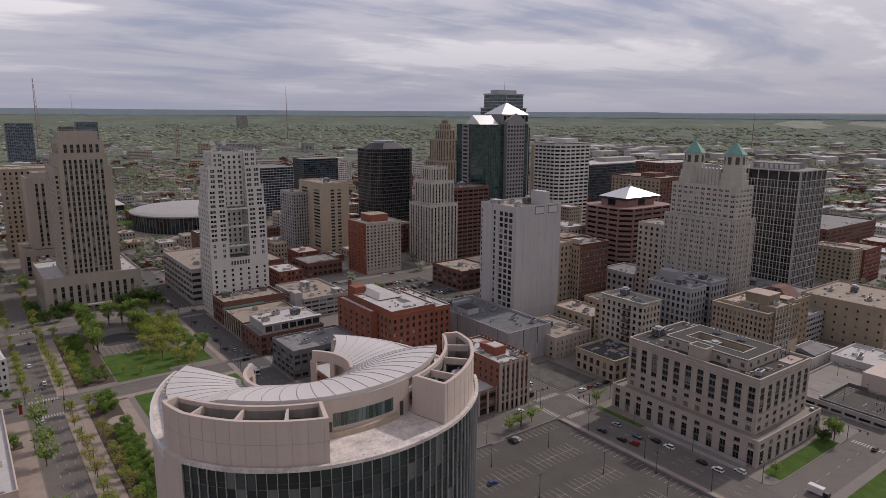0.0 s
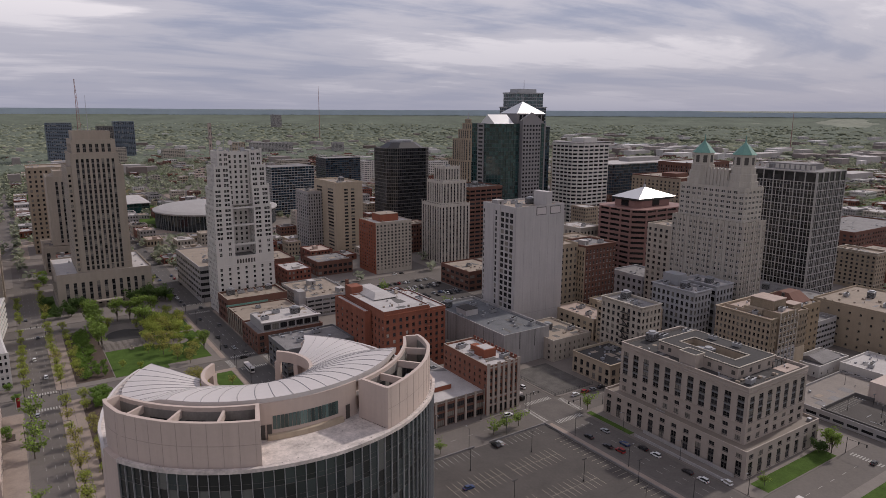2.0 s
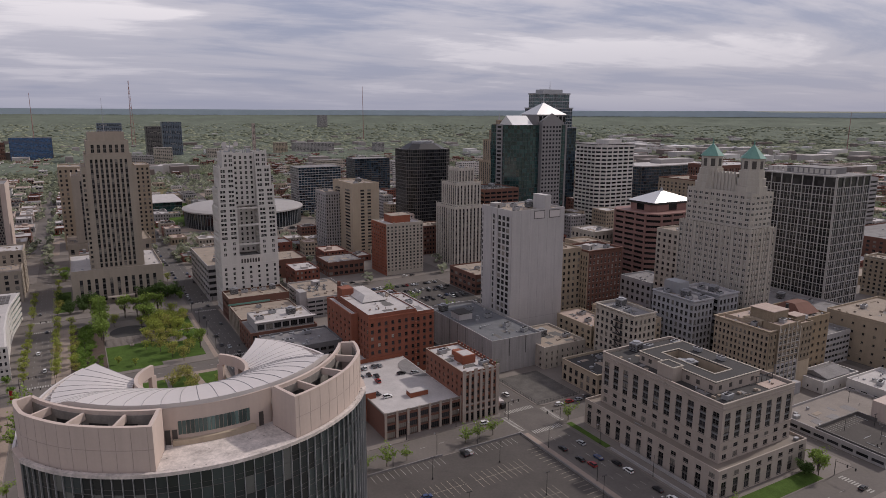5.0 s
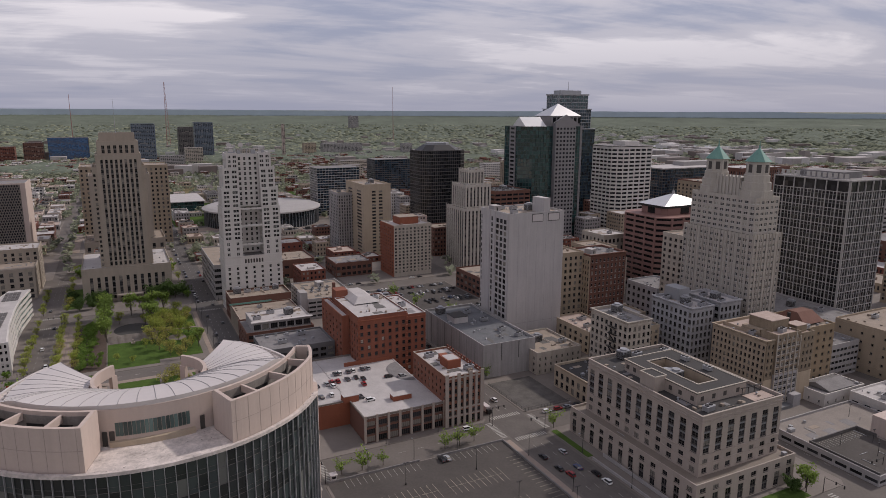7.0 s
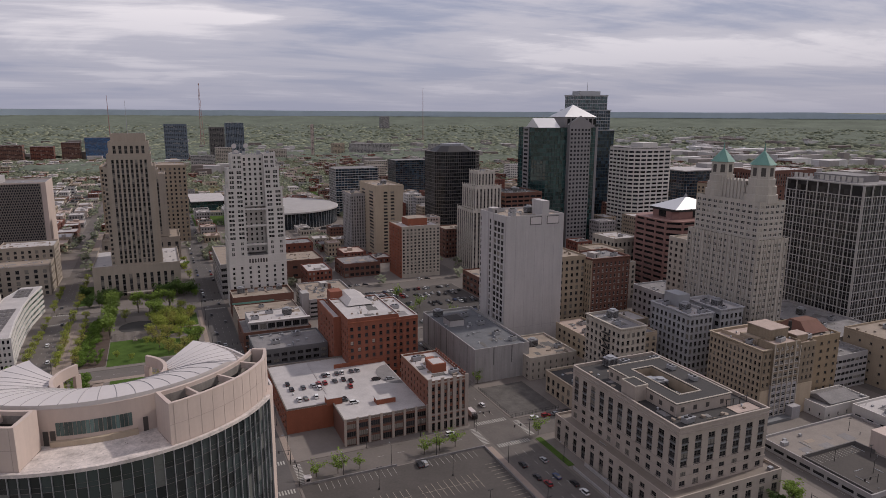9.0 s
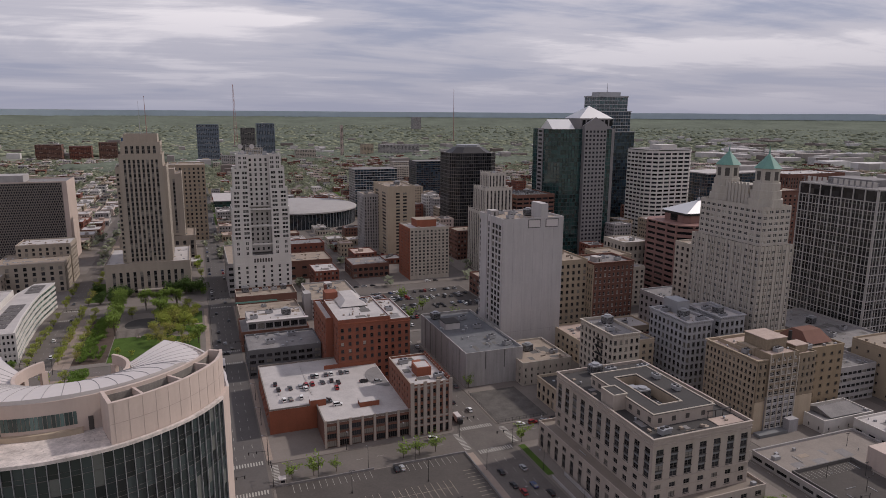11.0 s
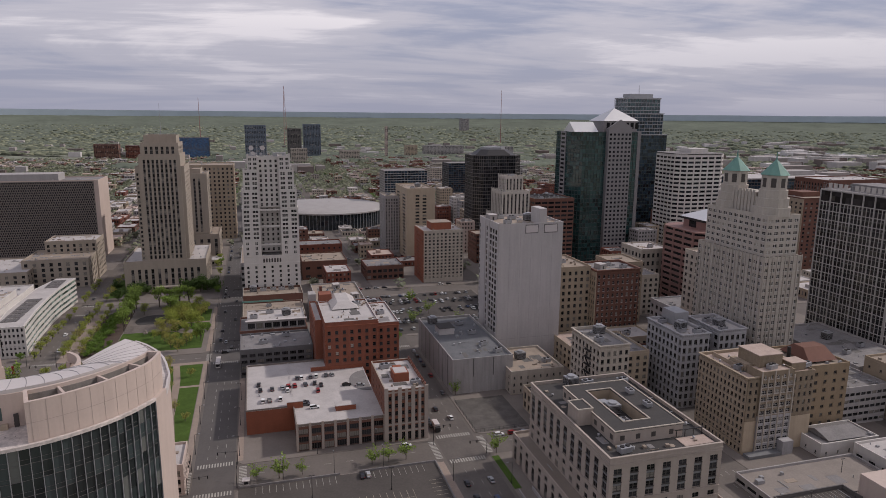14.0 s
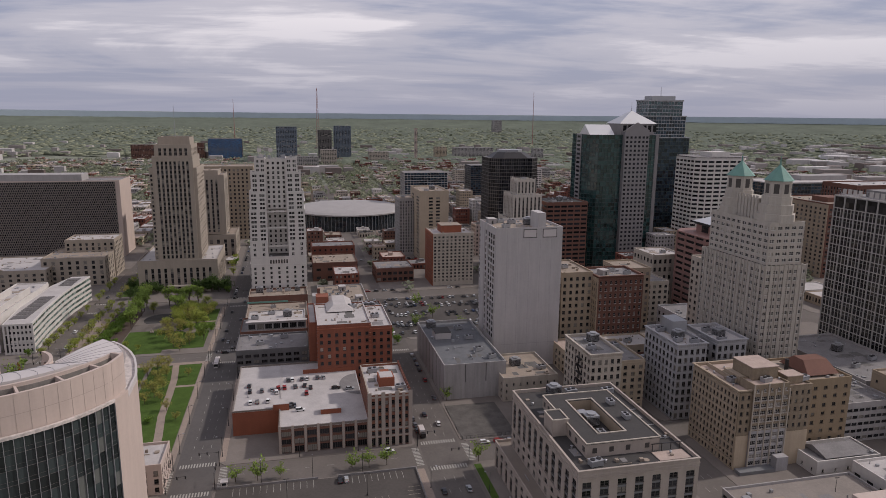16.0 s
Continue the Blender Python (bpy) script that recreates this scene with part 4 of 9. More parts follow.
simple("brown_brick_annex", "plain brown brick block with few windows", 181, 220, 524, 562, 16.5, DARK_BRICK, 2, 4, 4, ROOF_TAN, 0.3, 0.4)
simple("brick_bay_garage", "low brick building with a pale grey roof", 235, 268, 510, 542, 12.5, DARK_BRICK, 2, 5, 7, ROOF_GREY, 0.5, 0.7, "four")
simple("red_brick_pair", "red brick building with a pale end bay", 182, 222, 572, 596, 22, RED_BRICK, 5, 4, 8, ROOF_GREY, 0.45, 0.35)

# ---- white stepped telephone tower
r = thing("white_stepped_tower", (154, 460, 0), "white terracotta tower stepping back towards its top, with roof dishes", "tower")
GLASS_SOFT = glass_mat("tower_window_glass", (0.018, 0.020, 0.020), 0.12, 0.14, (0.16, 0.20, 0.19), island=True, spec=0.3)
wt = lambda z0, z1, nf, n, style="sash", along=0.46, **k: face(W(z0, z1, nf, n, 0.58, along, style), frame=FRAME_PALE, glass=GLASS_SOFT, **k)
block(r, 134.2, 174.4, 444, 468, 0, 40.2, WHITE_TERRA, {"N": face(W(12.5, 33.5, 6, 7, 0.56, 0.30, "sash"), frame=FRAME_PALE, glass=GLASS_SOFT, limit=110), "E": wt(2, 39.5, 11, 6, limit=110), "W": wt(2, 39.5, 11, 6, single=False), "S": wt(2, 39.5, 11, 8, single=False)}, ROOF_GREY, 0.6)
for i in range(7):
    ar = Soup()
    x = 147.9 + i * 1.95
    ar.box(x, x + 1.2, 443.85, 444.0, 35.0, 37.4)
    ar.poly([(x + 0.6 + 0.6 * math.cos(math.pi * k / 8), 443.85, 37.4 + 0.6 * math.sin(math.pi * k / 8)) for k in range(9)])
    part("arcade_window", ar, FRAME_DARK, r)
pieces("string_course", [(134.0, 174.6, 443.7, 444.0, z, z + 0.5) for z in (34.0, 39.6)], WHITE_TERRA, r)
# two wings beside a deep light court, stepping in as they rise
STEPS = ((40.22, 52, 134.2, 174.4, 444.0, 467), (52, 75, 134.6, 174.4, 444.1, 467), (75, 88, 135.2, 173.6, 445.0, 466), (88, 102.4, 136.6, 172.0, 446.0, 465), (102.4, 112.6, 139.6, 169.9, 447.0, 464))
for zb, zt, xl, xr, yf, yb in STEPS:
    nf = max(1, round((zt - zb) / 3.5))
    for x0, x1, nb in ((xl, 147.0, 2), (161.6, xr, 2)):
        block(r, x0, x1, yf, yb, zb, zt, WHITE_TERRA, {"N": wt(zb + 0.2, zt - 0.5, nf, nb, "pair", 0.62 if zb > 45 else 0.3, limit=260), "E": wt(zb + 0.2, zt - 0.5, nf, 6, single=False), "W": wt(zb + 0.2, zt - 0.5, nf, 6, single=False)}, ROOF_GREY, 0.6, ledge=0.12)
    if zb > 70:
        for x0, x1 in ((xl, xl + 1.1), (xr - 1.1, xr)):
            pieces("corner_pier", [(x0 - 0.1, x1 + 0.1, yf - 0.35, yf, zb, zt + 1.7)], WHITE_TERRA, r)
block(r, 147.0, 161.6, 456.5, 465.5, 40.2, 75, WHITE_TERRA, {"N": wt(41.0, 74.5, 9, 4, along=0.42, limit=300)}, ROOF_GREY, 0.4)
block(r, 147.0, 161.6, 450.5, 464.5, 75, 111.8, WHITE_TERRA, {"N": wt(75.6, 110.8, 10, 4, along=0.46, limit=340)}, ROOF_GREY, 0.8)
pieces("bridge_beam", [(147, 161.6, 444.6, 446.2, z, z + 1.2) for z in (47.6, 61.2, 73.2)], WHITE_TERRA, r)
brnd = random.Random(8)
for k in range(16):
    x, y = brnd.uniform(140, 169), brnd.uniform(448.5, 462)
    s = Soup()
    if k % 2:
        s.tube((x, y, 111.6), (x, y, 112 + brnd.uniform(2.5, 5)), 0.12, 0.07, 5)
    else:
        w = brnd.uniform(0.6, 1.5)
        s.box(x - w, x + w, y - w * 0.7, y + w * 0.7, 111.6, 112 + brnd.uniform(1.2, 2.6))
    part("aerial" if k % 2 else "plant_box", s, GREY_METAL, r)
ms = Soup()
for x in (142, 147, 152, 157):
    ms.tube((x, 456, 110.8), (x, 456, 120), 0.18, 0.12, 6)
for z in (115, 118.5):
    ms.tube((141, 456, z), (158, 456, z), 0.12, 0.12, 6)
mast_frame = part("mast_frame", ms, GREY_METAL, r)
for x, z in ((143, 118), (151, 118), (144, 113.8)):
    ds = Soup()
    ds.tube((x, 454.6, z), (x, 455.6, z), 1.7, 1.2, 16)
    part("dish", ds, WHITE_METAL, mast_frame)

# ---- city hall
r = thing("city_hall", (72, 540, 0), "tall buff limestone city hall with dark vertical window strips", "city hall")
hb = lambda n, **k: face(W(2, 20, 4, n, 0.74, 0.5, "sash", "strip"), **k)
block(r, 41.5, 103.2, 512, 578, 0, 26, LIMESTONE, {"N": face(W(2, 20, 4, 11, 0.74, 0.42, "sash", "strip", 0.06, 0.94)), "W": hb(12), "E": hb(12)}, ROOF_WHITE, 1.0)
block(r, 55, 91, 514.5, 560, 26, 101, LIMESTONE, {"N": face(W(27, 97, 20, 1, 0.5, 0.6, "sash", "punched", 0.005, 0.075), limit=190), "E": face(W(27, 97, 20, 6, 0.5, 0.35, "sash"), single=False), "W": face(W(27, 97, 20, 6, 0.5, 0.35, "sash"), single=False)}, ROOF_TAN, 0.8)
block(r, 58, 88.5, 513.4, 556, 26, 110, LIMESTONE, {"N": face(W(27, 107, 22, 8, 0.66, 0.52, "sash", "strip", 0.08, 0.92), limit=190)}, ROOF_TAN, 0.8)
block(r, 59.5, 87.5, 517, 553, 109, 119.2, LIMESTONE, {"N": face(W(110.5, 117, 2, 6, 0.7, 0.5, "pair", "strip", 0.08, 0.92)), "E": face(W(110.5, 117, 2, 5, 0.7, 0.4), single=False), "W": face(W(110.5, 117, 2, 5, 0.7, 0.4), single=False)}, ROOF_TAN, 0.8)
block(r, 61.3, 85.6, 525, 549, 118, 124.8, LIMESTONE, {}, ROOF_TAN, 0.8)
rl = Soup()
for i in range(13):
    rl.tube((62 + i * 1.9, 526, 124.2), (62 + i * 1.9, 526, 126.6), 0.09, 0.09, 5)
rl.tube((62, 526, 126.4), (85, 526, 126.4), 0.09, 0.09, 5)
part("railing", rl, GREY_METAL, r)
mst = Soup()
mst.tube((73, 537, 124), (73, 537, 150), 0.25, 0.08, 6)
part("flag_mast", mst, GREY_METAL, r)
por = Soup()
por.box(64, 82, 507, 512, 4.6, 5.4)
for x in (64.6, 70, 76, 81.4):
    por.box(x - 0.3, x + 0.3, 507.2, 507.8, 0.15, 4.6)
part("entrance_canopy", por, LIMESTONE_GREY, r)

# ---- county courthouse, twin of the city hall, and the brown block behind it
r = thing("county_courthouse", (70, 660, 0), "buff limestone county courthouse with vertical window strips", "courthouse")
block(r, 40, 108, 640, 690, 0, 24, LIMESTONE, {"W": face(W(2, 20, 4, 8, 0.7, 0.4, "sash", "strip")), "N": face(W(2, 20, 4, 10, 0.7, 0.4, "sash", "strip"))}, ROOF_TAN, 1.0)
block(r, 48, 99, 645, 685, 24, 84, LIMESTONE, {"N": face(W(26, 80, 14, 9, 0.7, 0.42, "sash", "strip", 0.1, 0.9)), "W": face(W(26, 80, 14, 6, 0.7, 0.4, "sash", "strip", 0.1, 0.9))}, ROOF_TAN, 1.0)
block(r, 54, 93, 650, 680, 83, 88, LIMESTONE, {}, ROOF_TAN, 0.8)
simple("brown_office_block", "broad brown brick office block", 37, 122, 745, 790, 85, TAN_BRICK, 18, 8, 18, ROOF_TAN, 0.5, 0.4, sides="")

# ---- great office block with a lattice front
r = thing("lattice_office_block", (-85, 690, 0), "long office block with a dark lattice front, pale end wall", "office block")
block(r, -175, -3, 666, 712, 0, 77.5, PINK_PANEL, {}, ROOF_GREY, 1.0)
lat = Soup()
for i in range(30):
    for j in range(84):
        x = -173 + j * 2.0 + (1.0 if i % 2 else 0)
        z = 4.5 + i * 2.4
        if x > -9:
            continue
        lat.poly([(x, 665.8, z + 1.2), (x + 0.75, 665.8, z), (x + 1.5, 665.8, z + 1.2), (x + 0.75, 665.8, z + 2.4)])
part("lattice_window", lat, GLASS_DARK, r, kind="stuff")
SPANDREL_LATTICE = mat("lattice_screen", (0.15, 0.128, 0.115), 0.7, 0.12, 8, 0.6)
bk = Soup()
bk.box(-174, -7, 665.84, 665.96, 3, 76.5)
part("lattice_front", bk, SPANDREL_LATTICE, r)
pb = Soup()
pb.box(-120, -40, 676, 700, 76, 83)
part("penthouse", pb, GREY_CONC, r)

# ---- pale curved office building left of the park
r = thing("terraced_office", (-10, 440, 0), "white modern office building with glazed bands bending along the street", "office building")
OFFICE = [(-5.2, 374.4), (10.2, 374.2), (7.4, 409), (6.4, 443), (6.8, 462), (10, 495), (-2, 495), (-8, 468), (-9, 410)]


def swell(pts, d):
    """An outline grown by d on its two long sides and its ends."""
    return [(x + (d if k in (1, 2, 3, 4, 5) else -d), y + (-d if k < 2 else (d if k in (5, 6) else 0))) for k, (x, y) in enumerate(pts)]


FOOT.append((-30, 12, 373, 496))
s = Soup()
for k in range(1, 5):
    (xa, ya), (xb, yb) = OFFICE[k], OFFICE[k + 1]
    n_ = round((yb - ya) / 2.4)
    for i in range(n_):
        for f in range(5):
            p0, p1 = (xa + (xb - xa) * i / n_, ya + (yb - ya) * i / n_), (xa + (xb - xa) * (i + 1) / n_, ya + (yb - ya) * (i + 1) / n_)
            s.quad((*p0, 3.6 * f + 0.5), (*p1, 3.6 * f + 0.5), (*p1, 3.6 * f + 4.1), (*p0, 3.6 * f + 4.1))
part("glass_front", s, glass_mat("pale_green_glass", (0.10, 0.14, 0.125), 0.1, 0.3, (0.26, 0.31, 0.28), island=True, spec=0.5), r, "pale green glazing, pane by pane")
s = Soup()
s.prism([(x + (-0.1 if k in (1, 2, 3, 4, 5) else 0.1), y) for k, (x, y) in enumerate(OFFICE)], 0, 18.6)
part("core", s, WHITE_TERRA, r)
for i in range(6):
    s = Soup()
    s.prism(swell(OFFICE, 0.5), 0.1 + 3.6 * i, 1.75 + 3.6 * i if i < 5 else 19.2)
    part("floor_band", s, WHITE_TERRA, r)
s = Soup()
s.prism(swell(OFFICE, -0.4), 19.2, 19.3)
part("roof", s, ROOF_WHITE, r)
pieces("front_pier", [(-5.4 + 2.2 * i, -4.3 + 2.2 * i, 373.6, 374.3, 0, 19.4) for i in range(8)], WHITE_TERRA, r)
pieces("front_window", [(-4.3 + 2.2 * i, -3.2 + 2.2 * i, 373.85, 374.0, z, z + 5.0) for i in range(7) for z in (1.4, 7.2, 13.0)], GLASS, r)
block(r, -30, -9.2, 378, 466, 0, 22.5, WHITE_TERRA, {"N": face(W(2, 20, 4, 6, 0.6, 0.5, "four"), frame=FRAME_PALE)}, ROOF_WHITE, 0.8)
pieces("solar_panel", [(-5 + k * 2.3, -3 + k * 2.3, 384 + i * 9, 391.5 + i * 9, 19.32, 19.6) for i in range(6) for k in range(4)] + [(-3 + k * 2.3, -1 + k * 2.3, 466 + i * 8, 472.5 + i * 8, 19.32, 19.6) for i in range(3) for k in range(4)], SPANDREL, r)
pieces("roof_screen", [(-24, -12, 385, 385.4, 21.7, 26), (-24, -23.6, 385.4, 440, 21.7, 26), (-12.4, -12, 385.4, 440, 21.7, 26)], WHITE_TERRA, r)
simple("stone_records_building", "buff stone office building with a grey glazed side", -40, 9, 545, 590, 24, LIMESTONE, 5, 8, 8, ROOF_TAN, 0.6, 0.4)
block(thing("stone_annex", (-2, 580, 0), "buff stone tower block beside the lattice office", "office building"), -30, 10, 575, 605, 0, 34, LIMESTONE, {"N": face(W(2, 32, 8, 8, 0.6, 0.4)), "W": face(W(2, 32, 8, 6, 0.6, 0.4))}, ROOF_WHITE, 1.0)
simple("low_white_roofed_block", "low stone building with a broad white roof", -90, -32, 530, 590, 18, LIMESTONE, 4, 8, 10, ROOF_WHITE, 0.5, 0.4, sides="")
simple("roadside_pavilion", "low pale pavilion with a white roof", -40, 6, 257, 337, 8, PINK_PANEL, 2, 10, 5, ROOF_WHITE, 0.5, 0.5)

# ---- glass-fronted garage and arena
simple("glass_fronted_block", "long grey panelled block with a tan gravel roof", 131, 172, 482, 560, 27, GREY_CONC, 5, 10, 6, ROOF_TAN, 0.5, 0.9, "ribbon", base=2, glass=GLASS)
r = thing("arena", (240, 848, 0), "round arena with a shallow pale dome and glass skin", "arena")
cx, cy, R = 240, 846, 74
FOOT.append((166, 314, 772, 920))
def ringpts(rr, n=64):
    return [(cx + rr * math.cos(math.tau * i / n), cy + rr * math.sin(math.tau * i / n)) for i in range(n)]
s = Soup()
s.prism(ringpts(R - 2), 0, 20, False)
part("glass_skin", s, GLASS_BLUE, r)
s = Soup()
for i in range(96):
    a = math.tau * i / 96
    m = Matrix.Translation((cx, cy, 0)) @ Matrix.Rotation(a, 4, "Z")
    s.box(R - 2, R - 1.3, -0.3, 0.3, 0, 20, m)
part("fins", s, SPANDREL_GREY, r, kind="stuff")
s = Soup()
prev = None
for rr, z in ((R + 1, 19.4), (R + 1, 21.0), (R - 5, 23), (R * 0.7, 25.0), (R * 0.4, 26.5), (0.5, 27.2)):
    cur = [(*p, z) for p in ringpts(rr)]
    if prev:
        for i in range(64):
            s.quad(prev[i], prev[(i + 1) % 64], cur[(i + 1) % 64], cur[i])
    prev = cur
part("roof", s, GREY_CONC, r, smooth=True)

# roof plant along the park street and on the warehouse
for p in ((140, 365, 16.8, "unit"), (150, 374, 16.8, "unit"), (160, 368, 16.8, "tower"), (145, 320, 15.3, "unit"), (158, 330, 15.3, "unit"), (188, 300, 36.4, "vent"), (196, 312, 36.4, "unit"), (184, 290, 36.4, "vent"), (208, 300, 33.9, "unit"), (142, 256, 11.3, "vent"), (200, 246, 23.5, "unit"), (210, 224, 23.5, "unit"), (245, 325, 17.8, "tower"), (262, 300, 17.8, "unit"), (250, 285, 17.8, "vent"),
          (258, 128, 33.6, "unit"), (266, 183, 33.6, "tower"), (273, 182, 33.6, "unit"), (288, 180, 33.6, "unit"), (140, 500, 26.1, "unit"), (152, 520, 26.1, "unit"), (162, 540, 26.1, "tower"), (200, 440, 13.6, "stair"), (210, 410, 13.6, "stair"), (292, 262, 11.9, "unit"), (280, 270, 11.9, "tower"), (278, 222, 10.7, "vent"), (288, 228, 10.7, "unit")):
    rooftop(p[3], p[0], p[1], p[2], 8)

# ---- buildings west of the main street
simple("cream_walkup", "cream terracotta office building with a bracketed cornice and fire escape", 297.2, 313, 215, 244, 36.2, CREAM_TERRA, 9, 8, 5, ROOF_GREY, 0.55, 0.5, ledge=0.5)
def fire_escape(root, x, y, z0, n):
    """Zigzag iron stairs with landings on an east face."""
    for i in range(n):
        z = z0 + i * 3.7
        s = Soup()
        s.box(x - 1.3, x, y - 3.2, y + 3.2, z, z + 0.12)
        for yy in (y - 3.2, y - 1.1, y + 1.1, y + 3.1):
            s.box(x - 1.3, x - 1.2, yy, yy + 0.1, z + 0.12, z + 1.1)
        s.box(x - 1.3, x - 1.2, y - 3.2, y + 3.2, z + 1.05, z + 1.15)
        part("escape_landing", s, DARK_METAL, root)
        if i + 1 < n:
            s = Soup()
            d = 1 if i % 2 else -1
            s.quad((x - 1.1, y - 2.4 * d, z + 0.1), (x - 0.4, y - 2.4 * d, z + 0.1), (x - 0.4, y + 2.4 * d, z + 3.7), (x - 1.1, y + 2.4 * d, z + 3.7))
            s.tube((x - 1.15, y - 2.4 * d, z + 0.6), (x - 1.15, y + 2.4 * d, z + 4.3), 0.06, 0.06, 4)
            part("escape_stair", s, DARK_METAL, root)


fire_escape(bpy.data.objects["cream_walkup"], 297.2, 226, 5.0, 8)
simple("stuccoed_annex", "low cream stucco building with a grey roof", 267.5, 297, 251, 285, 12.8, CREAM_TERRA, 3, 5, 8, ROOF_TAN, 0.4, 0.25)
simple("arched_brick_hall", "old two-storey buff hall with arched windows and a dark roof", 268, 296, 209, 236, 11.6, BUFF_BRICK, 2, 6, 5, ROOF_DARK, 0.62, 0.5, ledge=0.3)
simple("buff_side_building", "plain buff brick building between taller ones", 313.05, 334, 230, 262, 26, BUFF_BRICK, 7, 7, 5, ROOF_GREY, 0.5, 0.45)
r = simple("grey_terracotta_block", "grey terracotta office block with a bracketed cornice and roof plant", 341.5, 357, 214.5, 244.4, 38.1, GREY_TERRA, 9, 9, 5, ROOF_WHITE, 0.6, 0.55, "pair", ledge=0.55)
block(r, 357.02, 363, 228, 243, 0, 37.4, GREY_TERRA, {"N": face(W(1, 36, 9, 2, 0.6, 0.55, "pair"))}, ROOF_WHITE, 0.9)
block(r, 363.02, 379, 215, 240, 0, 38.6, GREY_TERRA, {"E": face(W(1, 37, 9, 5, 0.6, 0.5), single=False), "N": face(W(1, 37, 9, 5, 0.6, 0.55, "pair"), limit=110), "W": face(W(1, 37, 9, 8, 0.6, 0.5), single=False)}, ROOF_WHITE, 0.9, ledge=0.55)
ph = Soup()
ph.box(349, 357, 232, 243, 37, 44)
part("penthouse", ph, GREY_METAL, r)
for p in ((346, 222, "unit"), (349, 227, "tower"), (353, 219, "unit"), (368, 219, "unit"), (371, 226, "tower"), (369, 233, "unit"), (346, 238, "unit")):
    rooftop(p[2], p[0], p[1], 37.2, 12)
r = simple("tan_hotel", "tan terracotta hotel with a bracketed cornice and grey painted rear bays", 340.4, 374.4, 168, 199.6, 34.7, TAN_BRICK, 10, 13, 0, ROOF_PINK, 0.52, 0.48, ledge=0.5, sides="E")
BAY_PAINT = mat("grey_painted_brick", (0.33, 0.315, 0.315), 0.8, 0.2, 5, 0.6, streak=0.25)
SMOKED_BRICK = mat("sooty_tan_brick", (0.235, 0.185, 0.13), 0.9, 0.3, 5, 0.5, streak=0.25)
block(r, 346.4, 363, 166.5, 176, 0, 17.2, BAY_PAINT, {"N": face(W(1.6, 16.8, 5, 5, 0.6, 0.8, "triple"), limit=140, frame=FRAME_PALE)}, ROOF_PINK, 0.1, name="painted_wall")
block(r, 346.4, 363, 166.5, 176, 17.22, 37.4, SMOKED_BRICK, {"N": face(W(17.6, 33.2, 5, 5, 0.58, 0.78, "triple"), W(33.6, 36.8, 1, 5, 0.5, 0.4, "pair"), limit=180, frame=FRAME_PALE)}, ROOF_PINK, 0.7, name="upper_wall")
pieces("bay_pilaster", [(346.1 + 3.36 * k, 346.6 + 3.36 * k, 166.2, 166.5, 0, 35 if k % 2 else 37.9) for k in range(6)], CREAM_TERRA, r)
block(r, 363.02, 374.6, 167.2, 178, 0, 35.6, SMOKED_BRICK, {"N": face(W(16.5, 34.5, 5, 4, 0.45, 0.4), limit=210)}, ROOF_PINK, 0.7, name="rear_wall")
block(r, 340.6, 346.35, 167.5, 168, 15.2, 34.4, SMOKED_BRICK, {"N": face(W(16.5, 34, 5, 2, 0.5, 0.4), limit=225)}, SMOKED_BRICK, 0.05, name="rear_wall")
pieces("plaster_wall", [(340.6, 346.35, 167.45, 168, 0, 15.15), (363.2, 374.5, 166.95, 167.2, 0, 15.2)], PLASTER, r, "pale plastered lower party wall")
pieces("penthouse", [(350, 362, 173, 186, 33.8, 42.0), (364.5, 372, 170, 176, 34.9, 38.4)], SMOKED_BRICK, r)
pieces("penthouse_roof", [(349.7, 362.3, 172.7, 186.3, 42.0, 42.3), (364.2, 372.3, 169.7, 176.3, 38.4, 38.7)], ROOF_PINK, r)
pieces("roof_wall", [(346, 346.5, 178, 198, 33.8, 35.6), (346.5, 356, 188, 188.5, 33.8, 35.6)], TAN_BRICK, r)
pieces("roof_storey", [(347, 349.8, 177, 187.5, 33.8, 37.0)], TAN_BRICK, r)
s = Soup()
s.tube((373, 181, 33.8), (373, 181, 41.5), 0.9, 0.8, 10)
part("flue", s, DARK_METAL, r)
s = Soup()
s.box(357.5, 363, 162.8, 166.3, 0.15, 6.2)
part("rear_shed", s, BAY_PAINT, r)
s = Soup()
s.box(340.4, 357, 162.5, 166.3, 0.15, 1.6)
part("area_wall", s, SPANDREL_GREY, r)
for p in ((343.5, 176), (344, 190), (352, 194), (351, 180), (362, 195)):
    rooftop("vent", p[0], p[1], 33.8)
simple("ochre_block", "ochre brick building with a hipped red roof top", 375.2, 401, 174, 200, 34, mat("ochre_brick", (0.26, 0.195, 0.125), 0.88, 0.14, 8, 0.5, streak=0.15), 8, 5, 5, ROOF_TAN, 0.36, 0.34, "pair", sides="N")
hp = Soup()
hp.poly([(382, 178, 34.1), (398, 178, 34.1), (396, 184, 39), (384, 184, 39)])
hp.poly([(398, 178, 34.1), (398, 196, 34.1), (396, 190, 39), (396, 184, 39)])
hp.poly([(398, 196, 34.1), (382, 196, 34.1), (384, 190, 39), (396, 190, 39)])
hp.poly([(382, 196, 34.1), (382, 178, 34.1), (384, 184, 39), (384, 190, 39)])
hp.poly([(384, 184, 39), (396, 184, 39), (396, 190, 39), (384, 190, 39)])
solid("hipped_roof", hp, DARK_BRICK, "small hipped red tile roof on the ochre block", "roof", at=(390, 187, 34.1))
simple("white_garage", "pale concrete parking garage with long dark openings", 405, 431, 178, 215, 19, GREY_CONC, 5, 7, 8, ROOF_GREY, 0.45, 0.85, "plain")
r = simple("white_service_shed", "small white stuccoed service building with a sloped metal roof", 371, 402, 156, 172, 6.6, WHITE_TERRA, 1, 3, 5, ROOF_GREY, 0.3, 0.15, parapet=0.4)
